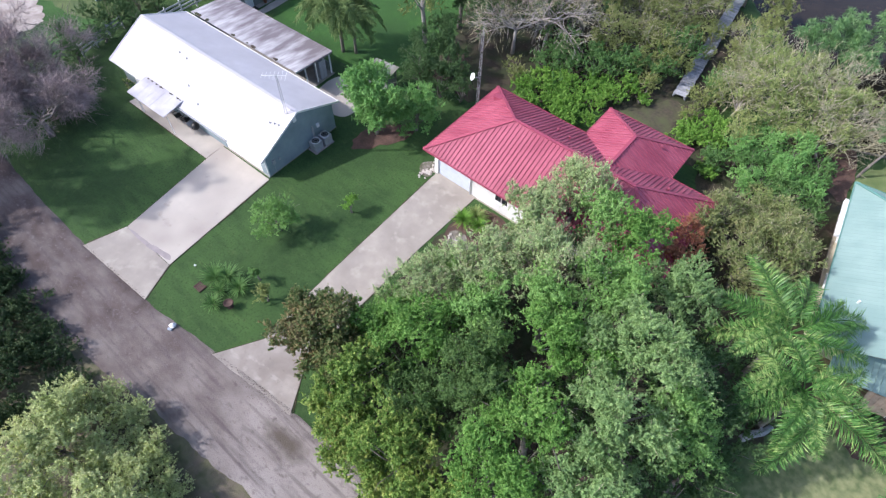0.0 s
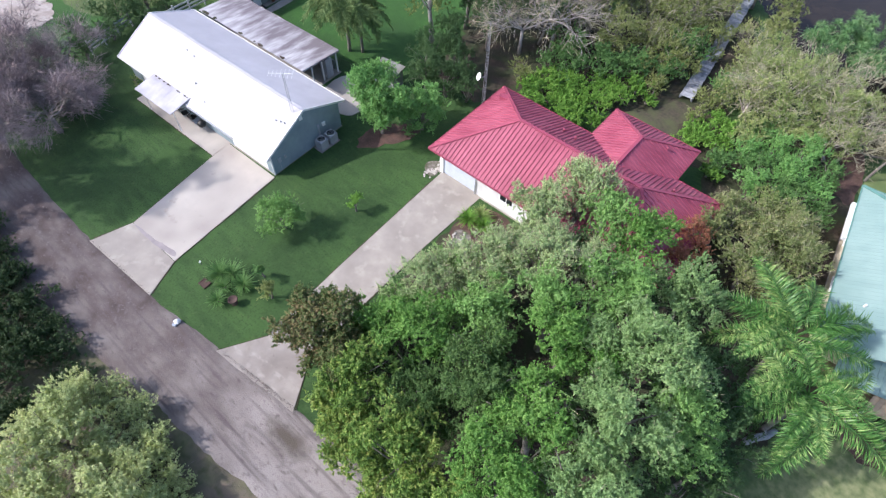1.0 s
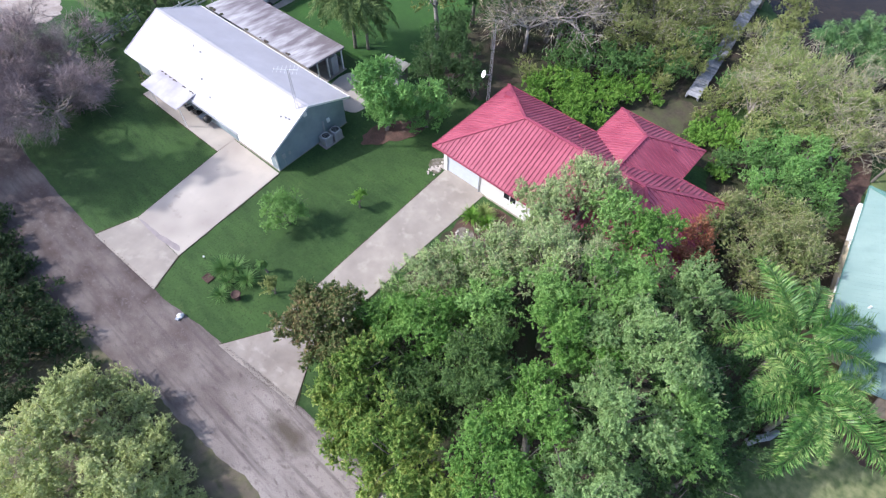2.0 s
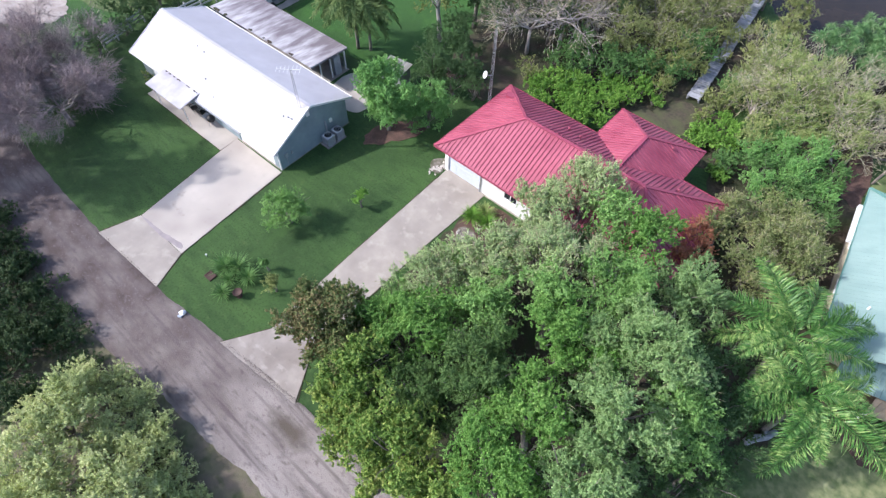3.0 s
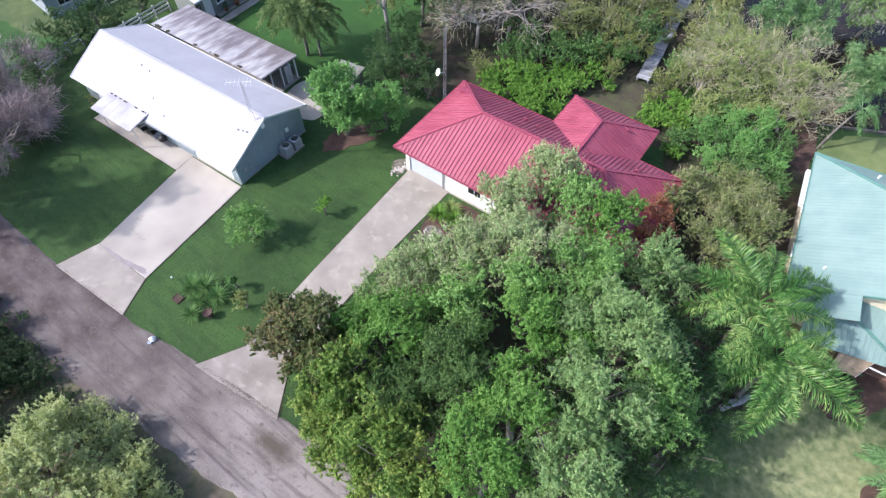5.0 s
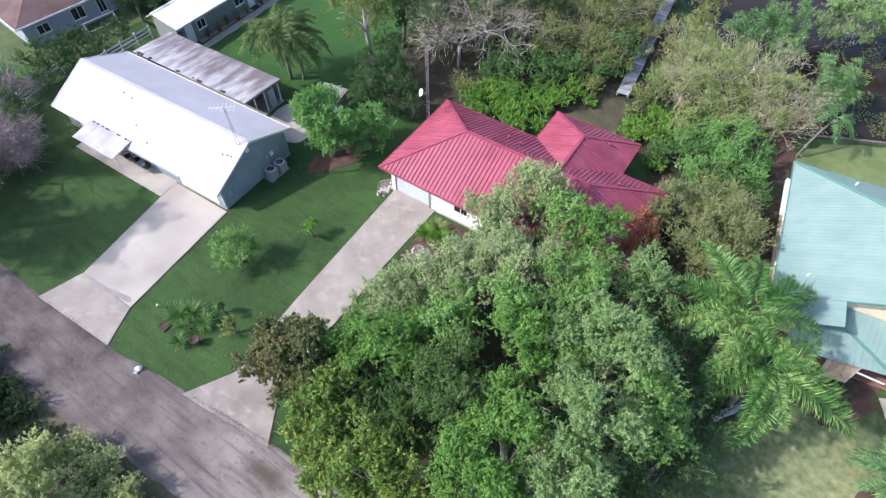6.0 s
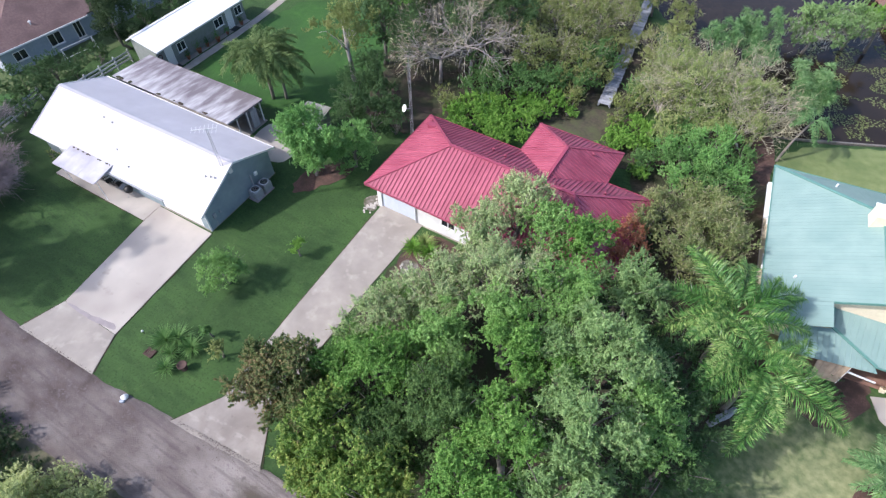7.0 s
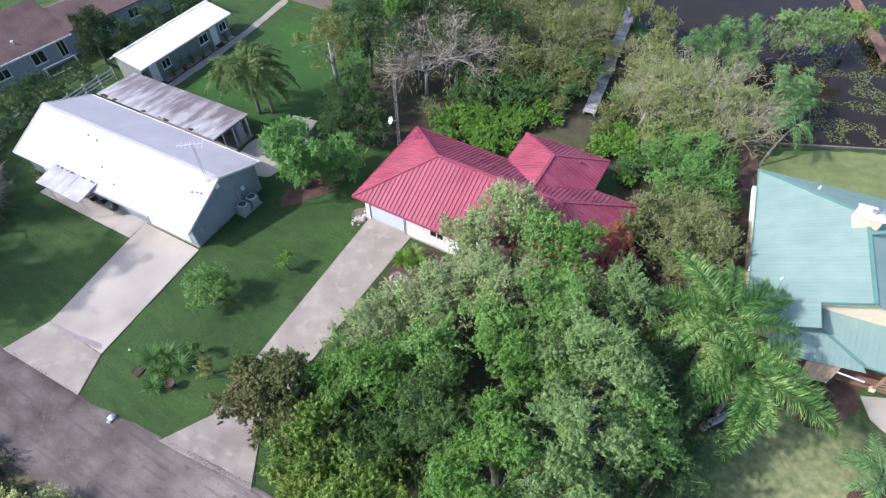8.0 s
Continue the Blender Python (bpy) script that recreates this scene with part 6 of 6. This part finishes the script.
broad_tree("tree", 71, -5.5, 0.7, 3.1, 2.6, L_YOUNG, 60000, 0.15, "round bright green tree between the houses", flat=1.12, dense=60, shell=0.35)
broad_tree("tree", 72, -3.4, 3.1, 2.1, 2.3, L_YOUNG, 20000, 0.15, "small green tree beside the lawn", flat=1.1)
grove([(-4.5, 7.4, 2.1, 2.0), (-6.2, 6.6, 2.3, 1.9), (-2.9, 8.0, 1.6, 1.5), (-7.6, 8.6, 2.4, 1.9), (-5.6, 9.6, 2.2, 1.8)], "shrub", L_DARK, 15000, 0.14, "dark green shrub behind the house", category="shrub", flat=1.0, dense=16)
broad_tree("orange_tree", 73, -4.0, -10.45, 1.45, 1.75, L_OAK, 12000, 0.12, "small round fruit tree on the lawn", shell=0.7)
broad_tree("shrub", 74, -1.35, -6.2, 0.85, 0.75, L_FERN, 1100, 0.16, "small bright green shrub on the lawn", "shrub", k=5)
broad_tree("shrub", 75, -0.3, -14.7, 0.9, 0.95, L_OLIVE, 1300, 0.14, "yellowish shrub on the lawn", "shrub", k=6)
broad_tree("shrub", 76, -1.9, -14.0, 0.7, 0.7, L_VINE, 800, 0.16, "green shrub on the lawn", "shrub", k=5)
grove([(19.1, 8.4, 2.3, 2.3), (22.2, 8.0, 2.4, 2.6), (22.8, 10.4, 2.0, 2.0), (21.6, 5.3, 2.4, 2.2), (23.6, 4.6, 2.6, 1.8), (23.7, 7.8, 3.1, 1.7), (23.9, 10.4, 1.2, 1.3), (20.6, 10.4, 1.8, 1.7)], "shrub", L_BROWN, 13940, 0.128, "tangled browning shrub beside the houses", category="shrub", shell=0.8, twigs=130)
broad_tree("shrub", 79, 18.9, 3.0, 2.6, 1.5, L_RED, 6000, 0.13, "sparse shrub with orange-red leaves", "shrub", shell=0.8, off=(-0.9, 0.1))
broad_tree("shrub", 77, 18.75, 4.6, 2.7, 1.6, L_RED, 6500, 0.13, "sparse shrub with orange-red leaves", "shrub", shell=0.8, off=(-0.9, 0.2))
broad_tree("shrub", 78, 19.0, 6.4, 2.4, 1.6, L_BROWN, 4920, 0.146, "tangled browning shrub beside the eave", "shrub", shell=0.8, off=(-0.6, 0.0))
grove([(17.6, 16.0, 1.3, 1.7), (20.4, 15.4, 1.9, 1.9), (18.9, 18.2, 1.5, 1.7), (19.2, 13.2, 1.5, 1.6), (22.4, 15.2, 1.6, 1.6), (20.8, 18.2, 1.8, 1.7)], "shrub", L_YOUNG, 13000, 0.13, "blue-green shrub in the thicket", category="shrub", flat=0.75)
grove([(18.8, 15.0, 1.7, 1.4), (16.4, 14.4, 1.0, 1.5), (21.4, 13.4, 1.7, 1.7), (22.8, 17.4, 1.4, 1.6), (17.4, 19.4, 1.2, 1.6), (23.6, 13.6, 1.2, 1.4)], "shrub", L_VINE, 13000, 0.13, "dense green thicket covered in vines", category="shrub", flat=0.75)
grove([(20.6, 12.0, 1.9, 1.3), (22.0, 11.8, 1.7, 1.3), (17.0, 17.4, 1.3, 1.3), (16.4, 18.6, 1.3, 1.5), (19.8, 20.0, 1.6, 1.5)], "shrub", L_PALE, 12000, 0.12, "yellow-green shrub among the vines", category="shrub", flat=0.75, twigs=60)
grove([(1.6, 10.9, 0.8, 1.6), (3.6, 12.0, 0.8, 1.7), (5.6, 14.6, 0.8, 1.7), (5.2, 11.2, 0.8, 1.6), (13.6, 16.4, 0.7, 1.5), (14.5, 18.6, 0.8, 1.6), (7.2, 18.4, 0.8, 1.5), (3.0, 14.6, 0.9, 1.8), (0.4, 12.4, 0.9, 1.5), (2.4, 13.2, 0.8, 1.5), (4.4, 13.0, 0.8, 1.5), (6.6, 16.4, 0.8, 1.5), (4.8, 16.4, 0.9, 1.7), (1.4, 14.2, 1.0, 1.6), (6.4, 12.6, 0.7, 1.1), (15.2, 16.4, 0.8, 1.4), (12.6, 14.2, 0.5, 0.9), (12.9, 16.8, 0.6, 1.0), (13.4, 15.4, 0.6, 1.0), (8.6, 17.6, 0.5, 0.8), (16.0, 13.4, 0.7, 1.1)], "shrub", L_FERN, 8200, 0.22, "clump of broad bright green leaves", category="shrub", flat=0.32, slim=0.45, dense=34)
grove([(1.4, 15.6, 1.5, 2.2), (3.8, 17.6, 1.7, 2.4), (0.6, 17.8, 1.8, 2.3), (6.0, 19.6, 1.6, 2.2), (8.2, 21.4, 1.4, 1.9), (8.6, 24.4, 1.8, 2.2), (13.2, 22.6, 1.3, 1.8)], "shrub", L_VINE, 9000, 0.16, "dark leafy thicket behind the house", category="shrub", flat=0.8)
grove([(-0.4, 27.0, 2.8, 4.0), (4.3, 26.5, 2.8, 3.6), (2.7, 21.5, 2.4, 3.3), (6.6, 30.2, 2.5, 3.2), (7.0, 22.8, 2.0, 2.6), (2.0, 32.0, 3.0, 3.8), (7.0, 35.6, 2.6, 3.2), (12.9, 32.2, 1.8, 2.2), (12.6, 37.0, 1.6, 2.0), (-4.5, 31, 3.2, 3.6), (6.5, 26.4, 2.2, 2.6), (-2.2, 20.6, 2.2, 2.6)], "tree", L_OLIVE, 7000, 0.15,
      "olive-green thicket tree by the pond", flat=0.65, twigs=40, group="thicket trees by the pond")
grove([(17.1, 23.6, 2.6, 3.6), (21.0, 23.4, 2.5, 3.2), (15.2, 21.5, 1.8, 2.4), (14.0, 25.4, 2.0, 2.4), (14.6, 28.4, 2.0, 2.6), (18.8, 26.6, 2.4, 2.8), (18.2, 21.0, 1.8, 2.4), (22.4, 26.0, 2.0, 2.4), (22.2, 21.0, 1.9, 2.0), (13.4, 22.0, 1.4, 1.7)], "tree", L_PALE, 9500, 0.12, "pale thinning tree tangled with grey branches", flat=0.7, twigs=70,
      group="thicket trees by the pond", bark=M_PALEBARK, shell=0.7)
for i, (x, y, h, r) in enumerate(((17.5, 23.8, 6.6, 5.6), (21.5, 23.2, 6.2, 5.2), (15.0, 22.4, 5.0, 4.6), (19.6, 26.6, 6.0, 5.0), (14.6, 26.8, 5.4, 4.6), (23.0, 21.6, 4.6, 4.0), (23.8, 24.0, 4.4, 3.2))):
    bare_tree("bare_tree", 200 + i, x, y, h, r, "leafless straw-grey branches rising through the thicket", M_STRAW, 5, 350, M_PALETWIG, 3, 0.085, 0.05, fine=0.03)
for i, (x, y, h, r) in enumerate(((4.6, 26.2, 6.4, 5.0), (7.4, 23.4, 4.6, 4.0), (2.0, 30.0, 6.6, 5.0), (6.6, 29.6, 5.8, 4.6))):
    bare_tree("bare_tree", 220 + i, x, y, h, r, "leafless straw-grey branches rising through the thicket", M_STRAW, 4, 300, M_PALETWIG, 3, 0.075, 0.05)
for i, (x, y, h, r, n) in enumerate(((-3.4, 16.2, 8.6, 6.4, 1200), (-1.6, 18.6, 8.8, 6.2, 1200), (-4.4, 20.6, 8.4, 5.6, 1200))):
    bare_tree("bare_tree", 310 + i, x, y, h, r, "large dead tree with pale bare branches", M_PALEBARK, 5, n, M_PALETWIG, 3, 0.14, 0.03, reach=0.24, fine=0.03)
for i, (x, y, h, r) in enumerate(((-24.4, -15.8, 6.2, 6.5), (-28.6, -13.2, 5.6, 6.0), (-28.4, -17.4, 6.6, 6.0), (-32.0, -15.0, 6.0, 5.5))):
    bare_tree("bare_tree", 320 + i, x, y, h, r, "bare grey tree with dense fine twigs", M_BARK, 5, 9000, M_TWIG, 3, 0.17, 0.10, reach=0.25, fine=0.024, spread=0.22)
broad_tree("thin_tree", 80, -10.4, 12.3, 5.4, 3.2, L_OLIVE, 15000, 0.16, "slender pale-barked tree with sparse yellowing leaves", bark=M_PALEBARK, shell=0.9)
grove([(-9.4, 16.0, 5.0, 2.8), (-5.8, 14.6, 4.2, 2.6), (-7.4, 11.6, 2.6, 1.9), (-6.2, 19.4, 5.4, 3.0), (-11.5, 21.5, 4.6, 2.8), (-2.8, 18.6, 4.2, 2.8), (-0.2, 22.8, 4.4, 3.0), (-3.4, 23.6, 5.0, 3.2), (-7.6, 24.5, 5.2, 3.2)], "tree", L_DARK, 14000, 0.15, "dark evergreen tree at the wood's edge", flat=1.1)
broad_tree("tree", 81, -7.6, 17.6, 6.2, 2.2, L_BRIGHT, 4200, 0.2, "yellow-green tree top at the wood's edge")
grove([(-32.4, -3.4, 1.0, 1.8), (-32.0, -6.6, 1.1, 1.9), (-32.8, -0.6, 1.0, 1.6), (-32.9, 2.0, 1.0, 1.5), (-33.6, -8.8, 1.2, 1.8), (-31.8, 8.5, 1.1, 1.3), (-31.9, 11.4, 1.1, 1.3), (-32.0, 14.2, 1.2, 1.4), (-32.2, 17.0, 1.2, 1.5), (-33.8, -5.0, 1.5, 2.2), (-34.0, -1.8, 1.4, 2.0), (-31.2, -9.6, 1.3, 1.8), (-33.6, 8.2, 1.6, 2.0), (-33.9, 12.0, 1.6, 2.0), (-34.2, 16.0, 1.6, 2.1)], "hedge", L_DARK, 7000, 0.16,
      "dark green hedge bush behind the fence", category="hedge", flat=0.8, group="hedge behind the fence")
broad_tree("tree", 82, -32.6, 5.2, 3.0, 2.9, L_PINE, 34000, 0.15, "dark conifer-like tree behind the cottage", flat=1.0, dense=30)

# tall trees added out of view to shade the road and the front lawn
grove([(-25.6, -25.0, 11.5, 2.8), (-27.0, -27.0, 12.5, 2.8), (-29.4, -29.2, 16.0, 3.2), (-28.8, -25.8, 17.0, 2.6), (-30.2, -26.7, 17.5, 2.8), (-27.4, -27.7, 15.0, 2.4), (-30.4, -28.0, 9.0, 3.0), (-28.0, -30.0, 8.0, 3.0),
       (-31.5, -30.0, 12.0, 3.2), (-33.5, -27.0, 12.0, 3.0)], "tree", L_DARK, 3200, 0.34, "tall dark green tree added out of view for its shade", group="roadside trees")

grove([(6.8, 20.6, 1.4, 1.8), (8.4, 19.2, 1.0, 1.3), (9.2, 22.8, 1.4, 1.6), (5.2, 23.8, 1.8, 2.4), (12.6, 20.4, 1.0, 1.3), (12.8, 24.6, 1.2, 1.5), (12.6, 27.4, 1.4, 1.6), (8.2, 27.6, 1.6, 1.9), (12.6, 18.4, 0.8, 1.1), (-1.0, 13.0, 1.0, 1.4), (10.9, 31.0, 1.4, 1.3), (8.0, 33.4, 1.8, 1.7), (9.6, 37.4, 1.8, 1.8), (9.2, 29.6, 1.2, 1.2), (10.4, 26.4, 0.9, 0.8), (9.9, 28.4, 1.5, 1.0), (10.0, 23.8, 0.8, 0.6)], "shrub", L_OLIVE, 9000, 0.13, "olive-green undergrowth shrub in the thicket", category="shrub", flat=0.7, twigs=30)

# feathery tall clumps by the water
for i, (x, y, h) in enumerate(((17.6, 31.0, 4.6), (19.9, 33.8, 4.8), (20.8, 31.6, 3.6), (25.0, 28.4, 4.4), (26.4, 28.8, 3.4), (25.6, 26.8, 3.0))):
    rng = np.random.default_rng(400 + i)
    t = thing("papyrus", x, y, -0.4, 0, "tall feathery green reed clump in the pond", "reed")
    cs, ax = [], []
    for k in range(26):
        a, ti = rng.uniform(0, 6.28), rng.uniform(0.1, 0.5)
        top = np.array([math.cos(a) * math.sin(ti), math.sin(a) * math.sin(ti), math.cos(ti)]) * h * rng.uniform(0.75, 1.1)
        Geo().tube([(top[0] * 0.08, top[1] * 0.08, 0), tuple(top * 0.6 + np.array([0, 0, 0.25])), tuple(top)], [0.03, 0.025, 0.012], 4).obj("stem", L_REED, t)
        d = unit(rng.normal(size=(90, 3)) + np.array([0, 0, 0.1]) + top / h * 0.5)
        cs.append(top + d * 0.32)
        ax.append(unit(d - np.array([0, 0, 0.35])))
    cs, ax = np.concatenate(cs), np.concatenate(ax)
    co, q = blades(cs, ax, unit(rng.normal(size=cs.shape) + np.array([0, 0, 1.2])), 0.62, 0.045, 0.2)
    raw_mesh("foliage", co, q, L_REED, t)

# tree with hanging moss over the far water
grove([(24.4, 38.4, 2.7, 3.4), (27.6, 41.2, 2.7, 3.0)], "tree", L_GREY, 8000, 0.2, "pond-side tree hung with grey moss", flat=0.7, shell=0.8)
broad_tree("tree", 84, 29.6, 41.6, 3.6, 2.0, L_FERN, 2600, 0.22, "bright green tree over the water")
for i, (x, y) in enumerate(((24.2, 38.0), (27.2, 40.8))):
    rng = np.random.default_rng(500 + i)
    t = thing("hanging_moss", x, y, 2.5, 0, "grey moss strands hanging from branches over the water", "moss")
    p = rng.normal(size=(700, 3)) * np.array([1.05, 1.05, 0.5])
    ax = unit(rng.normal(size=p.shape) * 0.25 - np.array([0, 0, 1.0]))
    co, q = blades(p, ax, unit(np.cross(ax, rng.normal(size=p.shape))), 0.45, 0.05, 0.0)
    tagged(raw_mesh("strand_mass", co, q, M_MOSS, t), kind="stuff")

# palms
FRONDS = [frond_mesh(600 + i, 2.9, 100, 0.62, 0.75 + 0.2 * i, L_PALM, 0.03, (0.12, -0.2, 0.25, -0.1, 0.05)[i], 0.8) for i in range(5)]
FRONDS_OLD = [frond_mesh(620 + i, 2.9, 50, 0.75, 1.25 + 0.22 * i, L_PALMOLD, 0.05, 0.15 * (i - 1), 0.45) for i in range(3)]
FRONDS_SMALL = [frond_mesh(640 + i, 2.0, 34, 0.55, 1.0 + 0.25 * i, L_REED, 0.05, 0.1 * (i - 1), 0.3) for i in range(3)]
palm("palm", 1, 24.9, 0.1, 5.0, 0, FRONDS, "feather palm with bushy arching dark green fronds", (0.0, 0.2), 1.7,
     fans=((178, 0.35, 0.95), (150, 0.6, 1.0), (118, 0.5, 0.9), (98, 0.45, 1.05), (212, 0.15, 0.95), (232, 0.45, 0.8), (60, 0.35, 1.05), (30, 0.0, 0.95), (268, 0.2, 0.7), (330, 0.3, 0.75), (10, 0.15, 0.85), (80, 0.7, 0.85), (130, 1.2, 0.6), (200, 0.9, 0.75)))
palm("palm", 2, 26.8, -2.4, 4.8, 0, FRONDS, "feather palm with bushy arching bright green fronds", (-0.1, 0.2), 1.4,
     fans=((222, 0.2, 0.95), (244, -0.1, 0.95), (262, 0.1, 0.9), (292, -0.2, 1.2), (322, -0.15, 0.8), (345, -0.15, 1.3), (12, 0.1, 1.1), (42, 0.35, 1.0), (66, 0.55, 0.9), (100, 0.8, 0.8), (140, 0.7, 0.85), (180, 0.6, 0.9), (205, 0.5, 0.9), (30, 1.1, 0.7), (300, 0.6, 0.8), (255, 0.7, 0.8)))
palm("palm", 4, -15.0, 6.4, 4.8, 34, FRONDS_OLD, "queen palm with drooping olive-green fronds", (0, 0), 1.2, 0.13, -0.7, 1.2)
palm("palm", 5, -14.0, 7.0, 4.2, 16, FRONDS_OLD, "queen palm with drooping olive-green fronds", (0.1, 0), 1.05, 0.11, -0.7, 1.1)
palm("palm", 6, 25.3, 21.0, 3.2, 8, FRONDS_SMALL, "leaning slim palm at the water's edge", (1.0, 1.9), 1.15, 0.08, -0.5, 0.7)
palm("palm", 7, 34.6, -2.6, 1.6, 14, FRONDS_SMALL, "low feather palm in a mulch bed", (0, 0), 1.1, 0.1)

grove([(-25.0, -8.75, 0.5, 0.6), (-24.1, -8.8, 0.5, 0.65), (-23.2, -8.85, 0.4, 0.5)], "shrub", L_OLIVE, 1500, 0.14, "small shrub along the front wall", category="shrub", k=6)

# spiky plants
for i, (x, y, n, ln) in enumerate(((-4.0, -15.8, 190, 1.15), (-3.5, -15.3, 160, 1.1), (-2.3, -15.3, 170, 1.0), (-2.6, -17.1, 110, 0.85), (-3.1, -16.2, 90, 0.8))):
    spiky("yucca", 700 + i, x, y, n, ln, 0.055, L_VINE, "spiky green yucca in the lawn bed")
for i, (x, y) in enumerate(((5.7, -0.9), (6.4, -1.5), (5.2, -1.7))):
    spiky("flax_lily", 720 + i, x, y, 170, 1.0, 0.06, L_PALE if i == 0 else L_FERN, "arching strap-leaved clump by the house wall")
for i, (x, y) in enumerate(((34.6, -4.2), (35.3, -3.4), (35.8, -4.4), (34.9, -3.2), (36.2, -3.6))):
    spiky("bromeliad", 740 + i, x, y, 60, 0.5, 0.07, L_FERN, "bright green bedding plant in mulch")
grove([(6.9, -1.4, 0.6, 0.7), (7.8, -1.0, 0.6, 0.8), (6.6, -2.6, 0.5, 0.6)], "shrub", L_VINE, 1600, 0.15, "low green shrub by the house wall", category="shrub", k=5)
broad_tree("shrub", 90, 31.2, 1.5, 0.8, 1.0, L_DARK, 1600, 0.16, "dark rounded shrub before the porch", "shrub", k=6)

# floating weed on the pond
rng = np.random.default_rng(9)
n = 15000
c = np.stack([rng.uniform(24, 44, n), rng.uniform(26, 50, n), np.full(n, -0.212)], 1)
keep = np.array([noise.noise(Vector((x * 0.45, y * 0.45, 2))) > -0.02 + 0.12 * (x < 28) and y > shore(x) + 0.8 for x, y, _ in c])
c = c[keep]
up = np.tile(np.array([0, 0, 1.0]), (len(c), 1))
co, q = blades(c, unit(np.cross(up, rng.normal(size=c.shape))), up, rng.uniform(0.08, 0.26, len(c)), rng.uniform(0.08, 0.2, len(c)), 0.0)
tagged(raw_mesh("pond_weed", co, q, L_OLIVE), "patches of floating olive pond weed", "pond weed", kind="stuff")
